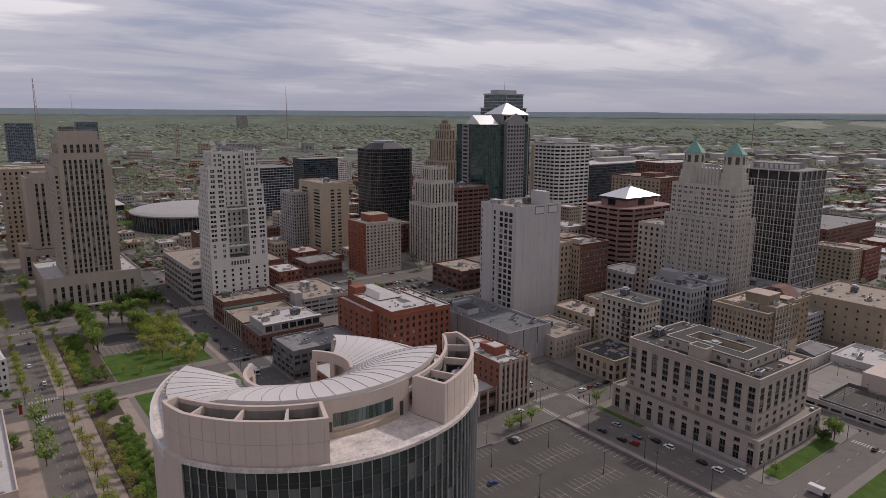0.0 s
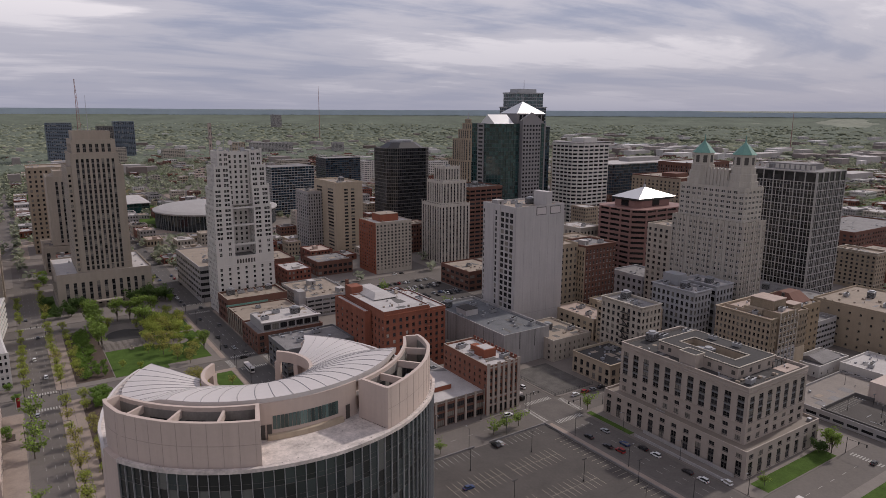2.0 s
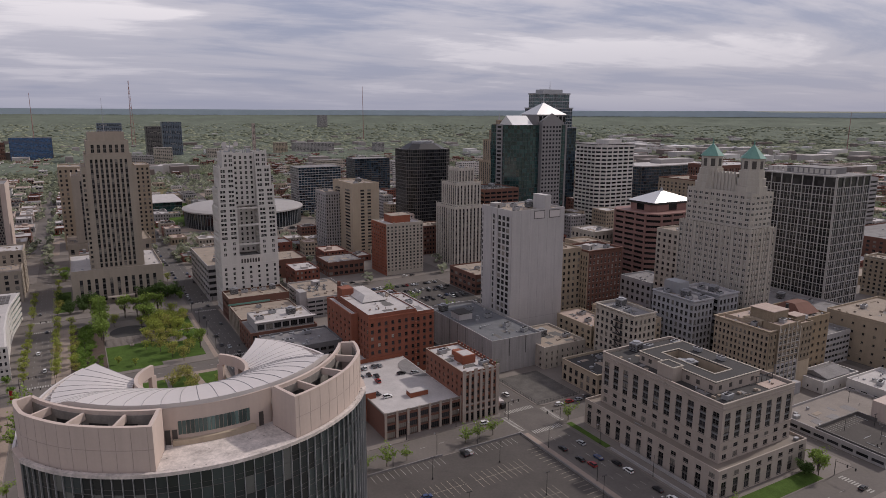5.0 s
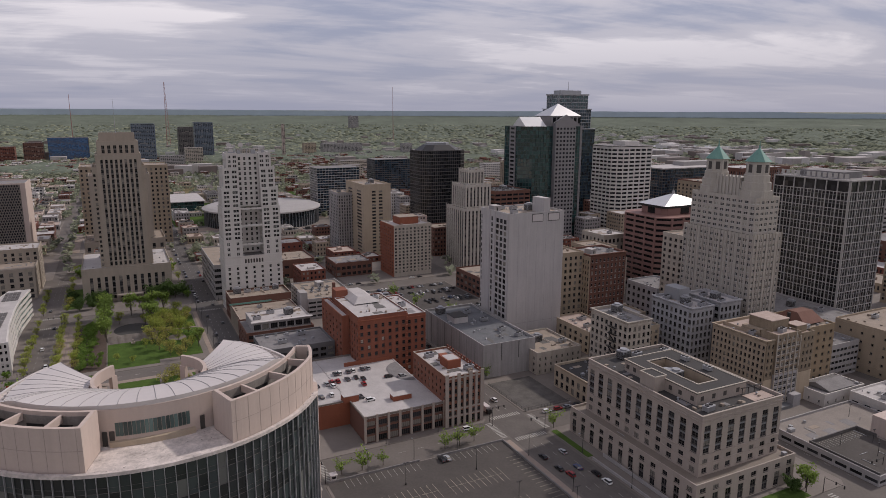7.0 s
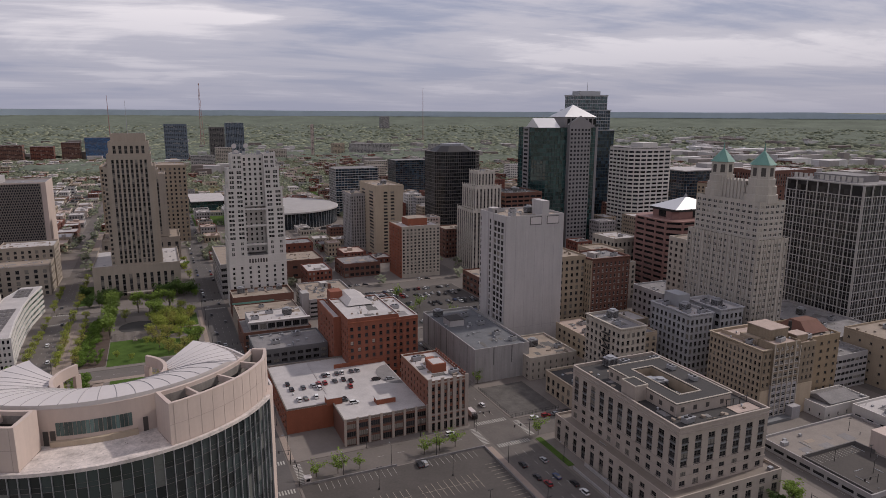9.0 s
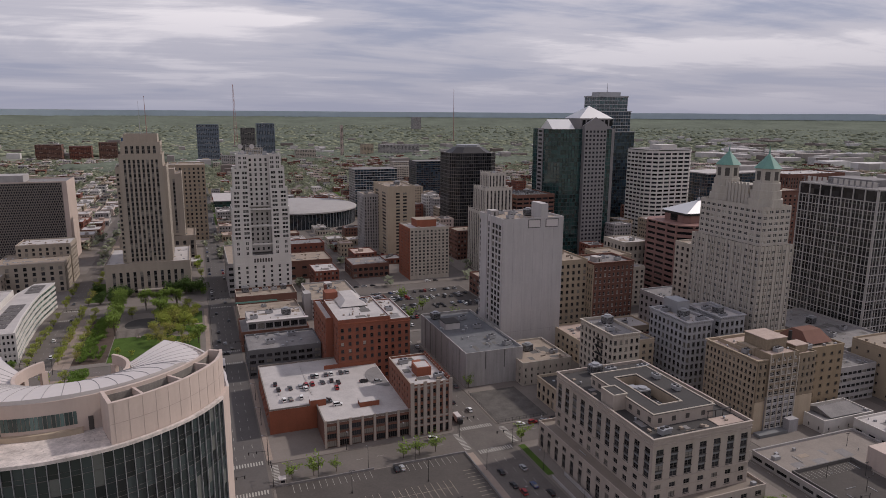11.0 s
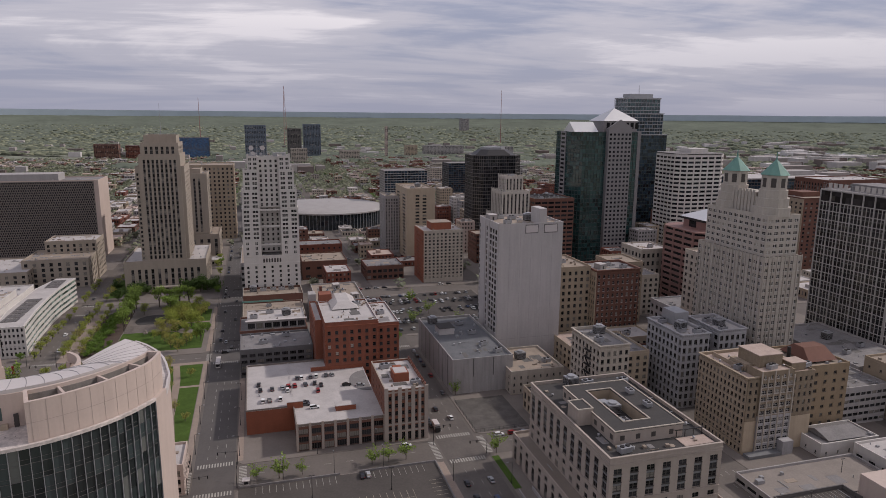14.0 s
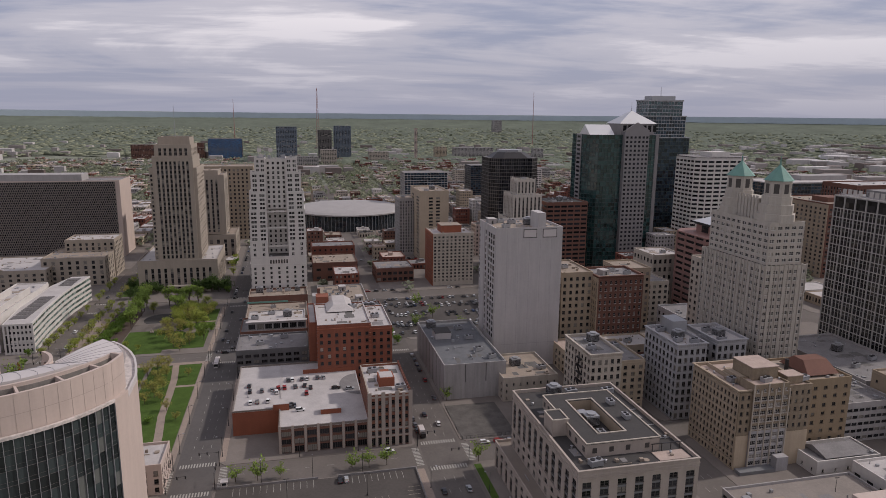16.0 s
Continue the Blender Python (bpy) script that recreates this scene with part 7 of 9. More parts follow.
# curtain wall: single panes in the upper storeys, the rest joined
NP, FL = 44, 15
zs = [LEDGE - 0.5 - i * 4.2 for i in range(FL + 1)]
pw = [spot(r_out(a) - 0.3, a) for a in (-AG + 2 * AG * k / NP for k in range(NP + 1))]
rest = Soup()
PANES = {}
for f in range(FL):
    for k in range(NP):
        a, b = Vector((*pw[k], 0)), Vector((*pw[k + 1], 0))
        if f < 4:
            w = 1.52
            if "pane" not in PANES:
                q = Soup()
                q.quad((0, 0, 0), (w, 0, 0), (w, 0, 4.2), (0, 0, 4.2))
                q.box(0.0, w, -0.08, -0.02, -0.06, 0.06)
                q.box(0.0, w, -0.06, -0.02, 1.2, 1.26)
                PANES["pane"] = q.mesh("pane", GLASS_CURT)
                PANES["pane"].materials.append(SPANDREL)
                for i, pl in enumerate(PANES["pane"].polygons):
                    pl.material_index = 0 if i == 0 else 1
            ob = new("pane", PANES["pane"])
            ob.parent = r
            d = b - a
            ob.matrix_local = Matrix.Translation(a + Vector((0, 0, zs[f + 1])) - Vector(r["at"])) @ Matrix.Rotation(math.atan2(d.y, d.x), 4, "Z") @ Matrix.Diagonal((d.length / 1.52, 1, 1, 1))
        else:
            rest.quad((a.x, a.y, zs[f + 1]), (b.x, b.y, zs[f + 1]), (b.x, b.y, zs[f]), (a.x, a.y, zs[f]))
# lower panes, reflections painted as differing tones like those above
part("panes", rest, glass_mat("curtain_glass_rows", (0.026, 0.034, 0.034), 0.05, 0.10, (0.12, 0.125, 0.115), island=True, spec=0.55, swing=0.9), r, kind="stuff")
s = Soup()
for k in range(NP + 1):
    a = -AG + 2 * AG * k / NP
    m = Matrix.Translation((CX, CY, 0)) @ Matrix.Rotation(radians(a), 4, "Z")
    s.box(-0.075, 0.075, -(r_out(a) + 0.1), -(r_out(a) - 0.3), 0, LEDGE - 0.5, m)
part("mullions", s, GREY_METAL, r, kind="stuff")
# low annex by the street corner
simple("courthouse_annex", "low pink precast annex with a white roof", 97, 113.6, 197, 216, 12.5, PINK_PANEL, 3, 5, 4, ROOF_WHITE, 0.6, 0.4, sides="NW")

# ---------------------------------------------------------------- trees
def tree_kind(seed, h, spread, leaf, colour, count, low=0.3, name="tree", label="", bare=False):
    rnd = random.Random(seed)
    r = thing(name, (0, 0, 0), label, "tree")
    s = Soup()
    s.tube((0, 0, 0), (0, 0, h * 0.45), h * 0.022, h * 0.014, 7)
    tips = []
    for i in range(7):
        a = math.tau * i / 7 + rnd.uniform(-0.4, 0.4)
        z0 = h * rnd.uniform(low * 0.7, 0.5)
        e = Vector((math.cos(a) * spread * rnd.uniform(0.5, 0.85), math.sin(a) * spread * rnd.uniform(0.5, 0.85), h * rnd.uniform(0.55, 0.9)))
        s.tube((0, 0, z0), e, h * 0.011, h * 0.003, 5)
        tips.append(e)
        for k in range(2):
            f = e + Vector((rnd.uniform(-1, 1), rnd.uniform(-1, 1), rnd.uniform(-0.3, 0.9))) * spread * 0.4
            s.tube(e * 0.7 + Vector((0, 0, z0 * 0.3)), f, h * 0.005, h * 0.002, 4)
            tips.append(f)
    s.tube((0, 0, h * 0.45), (0, 0, h * 0.9), h * 0.014, h * 0.003, 6)
    part("trunk", s, BARK, r)
    c = Soup()
    lobes = [(Vector((0, 0, h * 0.68)), spread * 0.62)] + [(t, spread * rnd.uniform(0.28, 0.5)) for t in tips]
    lobes += [(Vector((rnd.uniform(-0.45, 0.45) * spread, rnd.uniform(-0.45, 0.45) * spread, h * rnd.uniform(max(low, 0.3), 0.6))), spread * rnd.uniform(0.3, 0.45)) for i in range(6)]
    for i in range(count):
        o, rad = lobes[rnd.randrange(len(lobes))]
        d = Vector((rnd.gauss(0, 1), rnd.gauss(0, 1), rnd.gauss(0, 0.8)))
        d.normalize()
        p = o + d * rad * rnd.uniform(0.55, 1.0) ** 0.5
        if p.z < h * low:
            p.z = h * low + rnd.uniform(0, 0.6)
        q = Euler((rnd.uniform(-0.9, 0.9), rnd.uniform(-0.9, 0.9), rnd.uniform(0, 6.3))).to_matrix()
        w = leaf * rnd.uniform(0.6, 1.3)
        c.poly([p + q @ Vector(v) * w for v in ((-1, -0.3, 0), (0.1, -0.8, 0.15), (1, 0.1, 0), (0.2, 0.9, 0.2))])
    part("crown", c, LEAVES[colour], r)
    return r


TREES = {
    "spring": tree_kind(1, 9.5, 3.6, 0.34, 0, 760, 0.28, "street_tree", "street tree with thin yellow-green spring leaves"),
    "green": tree_kind(2, 9.0, 4.6, 0.42, 1, 1300, 0.2, "park_tree", "dense green park tree with a broad crown"),
    "gold": tree_kind(3, 9.5, 3.8, 0.32, 2, 620, 0.25, "budding_tree", "budding tree with sparse golden leaves"),
    "dark": tree_kind(4, 6.5, 3.8, 0.4, 3, 1000, 0.1, "dark_tree", "dense dark green tree beside a building"),
    "shrub": tree_kind(6, 3.6, 3.3, 0.36, 1, 800, 0.05, "shrub", "dense rounded green shrub in a planting bed"),
    "tall": tree_kind(7, 12.0, 3.2, 0.36, 4, 950, 0.15, "tall_park_tree", "tall slender park tree with fresh green leaves"),
    "small": tree_kind(5, 5.2, 2.0, 0.27, 4, 260, 0.3, "young_tree", "young green tree in a pavement pit"),
}
PLACED = {k: False for k in TREES}
trnd = random.Random(11)


def plant(kind, x, y, z=0.15, size=1.0):
    s = size * trnd.uniform(0.95, 1.3)
    m = pose(x, y, z, 0, 0, trnd.uniform(0, 360)) @ Matrix.Diagonal((s, s, s * trnd.uniform(0.92, 1.1), 1))
    if not PLACED[kind]:
        PLACED[kind] = True
        TREES[kind].matrix_basis = m
        return
    copy_thing(TREES[kind], m)


# avenue on both sides of the park's east street
for y in (238, 252, 265, 277, 289, 303, 317, 332, 367, 375, 383, 392, 401, 411, 420, 432, 443, 455, 466, 492, 505, 520, 540, 560, 580):
    plant("gold" if y % 4 == 1 else "spring", 31.6 + trnd.uniform(-0.6, 0.6), y, 0.15, 0.72)
for y in (246, 286, 302, 325):
    plant("small", 17.0 + trnd.uniform(-0.6, 0.6), y, 0.16, 1.25)
for y in (366, 380, 392, 405, 417, 429, 445, 460, 490, 505, 522, 540):
    plant("spring", 16.4 + trnd.uniform(-0.5, 0.5), y, 0.15, 0.68)
for x, y in ((7.7, 310), (9, 368), (12, 352)):
    plant("green", x, y, 0.2, 0.6)
# planting beds beside the walk
for y in (237, 249, 256, 264, 274, 283, 294, 304, 325, 336, 369, 378, 386, 398, 409, 421, 433, 446, 462):
    plant("gold" if y % 5 == 4 else "spring", 40.3 + trnd.uniform(-0.8, 0.8), y, 0.2, 0.68)
for y in (232, 240, 248, 256, 263, 270, 277, 284, 291, 299, 324, 331, 337):
    plant("green", 44.8 + trnd.uniform(-0.6, 0.6), y, 0.2, 0.74)
    plant("green", 49.3 + trnd.uniform(-0.6, 0.6), y + 3, 0.2, 0.76)
for y in (236, 244, 252, 260, 267, 274, 281, 288, 296, 327, 334):
    plant("shrub", 47 + trnd.uniform(-0.8, 0.8), y, 0.2, 0.72)
for y in (366, 373, 381, 389, 396, 403, 411, 420, 430, 440):
    plant("shrub", 44.5 + trnd.uniform(-0.8, 0.8), y, 0.2, 0.75)
    plant("green" if y < 400 else "shrub", 48.8 + trnd.uniform(-0.8, 0.8), y + 2, 0.2, 0.58 if y < 400 else 0.8)
    if y < 385:
        plant("green", 53 + trnd.uniform(-0.6, 0.6), y, 0.2, 0.5)
for y in (412, 421, 431, 443, 455, 464):
    plant("tall", 56.2 + trnd.uniform(-0.6, 0.6), y, 0.2, 1.0)
for x, y, z in ((62, 372, 0.6), (70, 366, 0.55), (78, 390, 0.8), (80, 410, 0.95), (84, 421, 1.0), (90, 431, 1.05), (80, 440, 0.9), (95, 404, 0.9), (101, 420, 0.9), (106, 440, 0.9), (88, 405, 0.9), (92, 446, 1.0), (64, 448, 0.9), (104, 384, 0.75), (92, 380, 0.8)):
    plant("spring", x, y, 0.2, z)
for x, y, z in ((96, 300, 0.75), (94.5, 318, 0.85), (97, 286, 0.7), (93, 334, 0.8), (102, 274, 0.6), (92, 326, 0.8), (106, 318, 0.5), (108, 262, 0.5)):
    plant("gold", x, y, 0.2, z)
for x, y in ((79.5, 464), (86, 468), (72, 466), (93, 464), (83, 447)):
    plant("tall", x, y, 0.2, 0.95)
for (x, y, k, s) in ((88, 413, "spring", 1.2), (92, 424, "gold", 1.1), (84, 429, "spring", 1.2), (93, 438, "spring", 1.2), (98.7, 411, "spring", 1.25), (98, 446, "spring", 1.1), (90, 398, "gold", 1.1), (85, 383, "gold", 1.1), (86, 420, "spring", 1.2), (97, 395, "spring", 1.0),
                     (96, 430, "spring", 1.1), (101, 438, "spring", 1.0), (82, 400, "gold", 1.0), (104, 430, "gold", 0.9), (90, 369, "gold", 0.95), (95, 361, "gold", 0.9), (99, 372, "gold", 0.8), (88, 440, "spring", 1.1),
                     (88, 455, "spring", 1.0), (100, 452, "spring", 1.2), (106, 448, "spring", 1.0),
                     (88, 330, "gold", 1.0), (84, 322, "gold", 0.9), (92, 310, "gold", 0.9), (86, 300, "gold", 0.8), (93, 292, "gold", 0.8), (90, 284, "gold", 0.7), (96, 262, "shrub", 0.6), (104, 408, "spring", 0.9), (95, 414, "gold", 1.0),
                     (46, 506, "dark", 1.0), (51, 505, "dark", 1.0), (57, 506, "dark", 0.9), (88, 505, "dark", 1.1), (93, 506, "dark", 1.1), (98, 505, "dark", 1.2), (104, 502, "dark", 1.3), (110, 504, "dark", 1.3), (108, 512, "green", 1.0),
                     (112, 496, "green", 1.0), (34, 520, "dark", 1.0), (108, 590, "spring", 1.0), (110, 602, "green", 1.0), (109, 618, "spring", 1.0), (111, 560, "spring", 0.9), (36, 600, "green", 1.0), (34, 612, "spring", 1.0), (37, 625, "green", 0.9),
                     (39, 493, "dark", 0.9), (47, 494, "dark", 0.8)):
    plant(k, x, y, 0.2, s * 0.86 if k == "spring" else s)
prnd = random.Random(17)
for k in range(11):
    x, y = prnd.uniform(79, 111), prnd.uniform(358, 496)
    if math.hypot(x - 97, y - 403) < 8 or 453 < y < 483 or y < 375 and x < 96 or 404 < y < 420 and x < 86:
        continue
    plant(prnd.choice(("spring", "tall", "green", "spring")), x, y, 0.2, prnd.uniform(0.7, 1.05))
# young trees beside the car park, and others along the pavements
for (x, y, k, s) in ((140, 200, "small", 0.9), (148.5, 199.5, "small", 1.25), (157.5, 199.5, "small", 0.8), (186, 200.5, "small", 1.0), (193, 200.5, "small", 1.1), (200.5, 201, "small", 1.0),
                     (239, 196, "small", 1.1), (239.5, 258, "small", 0.9), (290, 114, "dark", 0.7), (294.5, 111, "tall", 0.6), (297, 113, "small", 1.2), (247, 112, "small", 0.6),
                     (225, 362, "green", 1.2), (228, 348, "green", 0.8), (222, 420, "green", 1.0), (262, 400, "small", 1.3), (246, 380, "small", 1.2), (255, 430, "small", 1.2), (276, 372, "small", 1.2), (415, 205, "dark", 1.0), (418, 215, "green", 0.9)):
    plant(k, x, y, 0.17, s)


# ---------------------------------------------------------------- vehicles
def car_kind(body_mat, label, van=False, far=False):
    r = thing("car", (0, 0, 0), label, "car")
    prof = [(-2.25, 0.35), (2.2, 0.35), (2.3, 0.6), (2.2, 0.82), (1.2, 0.95), (-2.1, 1.0), (-2.3, 0.7)]
    s = Soup()
    n = len(prof)
    for sg in (-1, 1):
        pts = [(x, sg * 0.9, z) for x, z in prof]
        s.poly(pts if sg < 0 else pts[::-1])
    for i in range(n):
        a, b = prof[i], prof[(i + 1) % n]
        s.quad((a[0], 0.9, a[1]), (b[0], 0.9, b[1]), (b[0], -0.9, b[1]), (a[0], -0.9, a[1]))
    body = part("body", s, body_mat, r)
    cab = [(-1.95 if not van else -2.1, 0.98), (1.1, 0.95), (0.35, 1.42 if not van else 1.7), (-1.35 if not van else -2.0, 1.45 if not van else 1.75)]
    s = Soup()
    for sg in (-1, 1):
        pts = [(x, sg * (0.84 if i < 2 else 0.68), z) for i, (x, z) in enumerate(cab)]
        s.poly(pts if sg < 0 else pts[::-1])
    for i in (1, 3):
        a, b = cab[i], cab[(i + 1) % 4]
        wa, wb = (0.84 if i < 2 else 0.68), (0.84 if (i + 1) % 4 < 2 else 0.68)
        s.quad((a[0], wa, a[1]), (b[0], wb, b[1]), (b[0], -wb, b[1]), (a[0], -wa, a[1]))
    part("cabin_glass", s, GLASS, r)
    s = Soup()
    a, b = cab[2], cab[3]
    s.box(b[0], a[0], -0.69, 0.69, a[1], a[1] + 0.06)
    part("roof", s, body_mat, r)
    if far:
        s = Soup()
        for x in (-1.4, 1.4):
            s.tube((x, -0.92, 0.33), (x, 0.92, 0.33), 0.33, 0.33, 10)
        part("wheels", s, TYRE, r, kind="stuff")
        return r
    for x in (-1.4, 1.4):
        for y in (-0.82, 0.82):
            s = Soup()
            s.tube((x, y - 0.1, 0.33), (x, y + 0.1, 0.33), 0.33, 0.33, 10)
            part("wheel", s, TYRE, r)
    for y in (-0.65, 0.65):
        s = Soup()
        s.box(2.2, 2.3, y - 0.2, y + 0.2, 0.6, 0.75)
        part("headlight", s, LAMP_GLASS, body)
        s = Soup()
        s.box(-2.31, -2.22, y - 0.2, y + 0.2, 0.72, 0.9)
        part("tail_light", s, TAIL, body)
    return r


TYRE = mat("tyre", (0.02, 0.02, 0.02), 0.9, 0.1, 1, 0.2)
LAMP_GLASS = mat("lamp_glass", (0.6, 0.6, 0.58), 0.2, 0.05, 1, 0.2)
TAIL = mat("tail_lamp", (0.25, 0.01, 0.01), 0.3, 0.05, 1, 0.2)
CAR_COLOURS = [("black", (0.012, 0.012, 0.014)), ("white", (0.68, 0.68, 0.67)), ("silver", (0.32, 0.33, 0.34)), ("grey", (0.07, 0.072, 0.078)), ("red", (0.25, 0.012, 0.012)), ("blue", (0.02, 0.045, 0.12))]
PAINTS = [mat(n + "_car_paint", c, 0.28, 0.04, 2, 0.4, bump=0.0, spec=0.6) for n, c in CAR_COLOURS]
CARS = [car_kind(PAINTS[i % 6], CAR_COLOURS[i % 6][0] + (" car parked near other cars" if i < 6 else " car parked in a far street"), i % 3 == 1, i > 5) for i in range(12)]
CAR_USED = [False] * len(CARS)
crnd = random.Random(5)


def park(x, y, z=0.0, turn=90.0, colour=None):
    i = crnd.choice((0, 0, 1, 1, 2, 2, 3, 3, 3, 4, 5)) if colour is None else [n for n, _ in CAR_COLOURS].index(colour)
    if y > 358:
        i += 6
    m = pose(x, y, z, 0, 0, turn)
    if not CAR_USED[i]:
        CAR_USED[i] = True
        CARS[i].matrix_basis = m
        return
    copy_thing(CARS[i], m)


# on the garage's roof deck
GARAGE_CARS = []
for (x, y, c) in ((142.5, 262, "black"), (148, 262, "grey"), (153, 262.5, "silver"), (155.8, 263.5, "red"), (158.8, 263.5, "red"), (164, 264, "grey"), (168.5, 264.5, "black"), (171.3, 261.5, "black"), (155, 259, "white"),
                  (143.5, 249, "white"), (146.5, 249, "grey"), (151.5, 249.5, "white"), (169.2, 255, "red"), (141.8, 269, "black"), (160.5, 273, "grey"), (162.6, 273, "white"), (167.2, 273, "grey"), (170, 273.5, "white"), (175, 273.5, "grey"), (178, 273.5, "silver")):
    park(x, y, 11.35, 90 + crnd.uniform(-6, 6), c)
for (x, y, c) in ((160.4, 243, "black"), (160.6, 240.6, "grey"), (164.5, 236.5, "white"), (182, 258.5, "black"), (188.5, 256.5, "silver")):
    park(x + 1.5, y, 11.35, crnd.uniform(-5, 5), c)
# car park and streets
for (x, y, t, c) in ((180.5, 192, 90, "black"), (183, 192.2, 90, "silver"), (152, 172, 0, "blue"), (225, 244, 90, "black"), (229.5, 233, 90, "white"), (246, 211, 0, "white"), (252.5, 211, 0, "red"), (258, 211, 0, "silver"), (264, 211, 0, "black"),
                     (219.5, 176, 90, "black"), (229.5, 176, 90, "silver"), (221.5, 160, 90, "red"), (227.5, 163, 90, "blue"), (231, 156, 90, "black"), (231, 149.5, 90, "white"), (230.8, 134, 90, "black"), (230.8, 127, 90, "white"), (237, 121, 80, "white"), (220, 165.5, 90, "black"),
                     (218.5, 228, 90, "black"), (218.5, 234, 90, "grey"), (218.5, 240.5, 90, "grey"), (203, 211.5, 0, "white"), (300, 97, 5, "black"), (119, 186, 90, "black"),
                     (122.5, 372, 90, "silver"), (119, 377, 90, "black"), (122.6, 352.5, 0, "black"), (126, 361, 90, "black"), (119.5, 396, 90, "black"), (127, 420, 90, "grey"), (119.5, 440, 90, "black"), (127, 468, 90, "grey"),
                     (22, 412, 90, "white"), (26, 380, 90, "white"), (20, 330, 90, "silver"), (25.5, 455, 90, "black"), (20.5, 500, 90, "grey")):
    park(x, y, 0.02 if y < 191 or x > 212 or x < 132 else 0.2, t, c)
for xa, xb, rows in ((226, 264, (368, 384, 390, 408, 414, 432, 438, 452)), (272, 312, (364, 380, 386, 404, 410, 428, 434, 450))):
    for y in rows:
        x = xa
        while x < xb:
            if crnd.random() < 0.62:
                park(x, y, 0.2, 90 + crnd.uniform(-3, 3))
            x += 2.9
for y in range(480, 900, 11):
    for x in (118, 129.4):
        if crnd.random() < 0.5:
            park(x, y + crnd.uniform(-1, 1), 0.01, 90)
for y in (604.5, 600.5, 480.5, 583.5):
    for x in range(140, 310, 7):
        if crnd.random() < 0.4:
            park(x, y + (0 if y < 590 else 0), 0.01 if not 478 < y < 481 else 0.01, 0)
for x in (218.2, 233.6):
    for y in range(262, 470, 8):
        if crnd.random() < 0.55 and not 336 < y < 358:
            park(x, y, 0.01, 90)


def build_bus(x, y):
    r = thing("bus", (x, y, 0), "white city bus with dark windows standing in the street", "bus")
    s = Soup()
    s.box(x - 1.25, x + 1.25, y - 6, y + 6, 0.4, 3.1)
    s.box(x - 1.1, x + 1.1, y - 4, y + 3, 3.1, 3.3)
    part("body", s, WHITE_METAL, r)
    s = Soup()
    s.box(x - 1.29, x + 1.29, y - 5.6, y + 5.6, 1.5, 2.5)
    s.box(x - 1.1, x + 1.1, y - 6.05, y - 6.0, 1.3, 2.7)
    part("window_band", s, GLASS, r)
    for dx in (-1.15, 1.15):
        for dy in (-4, 3.6):
            s = Soup()
            s.tube((x + dx - 0.15, y + dy, 0.48), (x + dx + 0.15, y + dy, 0.48), 0.48, 0.48, 10)
            part("wheel", s, TYRE, r)


build_bus(119.6, 333)


def build_truck(x, y):
    r = thing("box_truck", (x, y, 0), "small white box truck at the street corner", "truck")
    s = Soup()
    s.box(x - 1.2, x + 1.2, y - 1.5, y + 4, 0.7, 3.3)
    part("box", s, WHITE_METAL, r)
    s = Soup()
    s.box(x - 1.1, x + 1.1, y - 3.4, y - 1.5, 0.5, 2.3)
    part("cab", s, DARK_METAL, r)
    for dx in (-1.0, 1.0):
        for dy in (-2.5, 2.6):
            s = Soup()
            s.tube((x + dx - 0.12, y + dy, 0.45), (x + dx + 0.12, y + dy, 0.45), 0.45, 0.45, 10)
            part("wheel", s, TYRE, r)


build_truck(220, 224)
build_truck(245.7, 95)

# kiosk at the car park's gate
r = thing("car_park_kiosk", (136, 197.4, 0.15), "small white attendant's kiosk at the car park entrance", "kiosk")
s = Soup()
s.box(135, 137, 196.4, 198.4, 0.15, 2.6)
part("wall", s, WHITE_METAL, r)
s = Soup()
s.box(134.6, 137.4, 196, 198.8, 2.6, 2.85)
part("roof", s, WHITE_METAL, r)
s = Soup()
s.box(135.2, 136.8, 196.34, 196.4, 1.2, 2.2)
part("window", s, GLASS, r)


# ---------------------------------------------------------------- street furniture
def lamp_kind():
    r = thing("street_lamp", (0, 0, 0), "dark metal street lamp with a short arm", "street lamp")
    s = Soup()
    s.tube((0, 0, 0), (0, 0, 9), 0.13, 0.08, 6)
    s.tube((0, 0, 0), (0, 0, 0.5), 0.22, 0.2, 8)
    pole = part("pole", s, DARK_METAL, r)
    s = Soup()
    s.tube((0, 0, 8.8), (1.8, 0, 9.3), 0.06, 0.05, 5)
    part("arm", s, DARK_METAL, pole)
    s = Soup()
    s.box(1.6, 2.4, -0.18, 0.18, 9.2, 9.4)
    part("lamp_head", s, GREY_METAL, pole)
    return r


def signal_kind():
    r = thing("traffic_signal", (0, 0, 0), "dark traffic signal on a long mast arm", "traffic signal")
    s = Soup()
    s.tube((0, 0, 0), (0, 0, 7), 0.16, 0.11, 6)
    part("pole", s, DARK_METAL, r)
    s = Soup()
    s.tube((0, 0, 6.2), (8, 0, 6.7), 0.09, 0.06, 5)
    arm = part("mast_arm", s, DARK_METAL, r)
    for x in (4.5, 7.6):
        s = Soup()
        s.box(x - 0.2, x + 0.2, -0.2, 0.2, 5.6, 6.8)
        part("signal_head", s, DARK_METAL, arm)
    return r


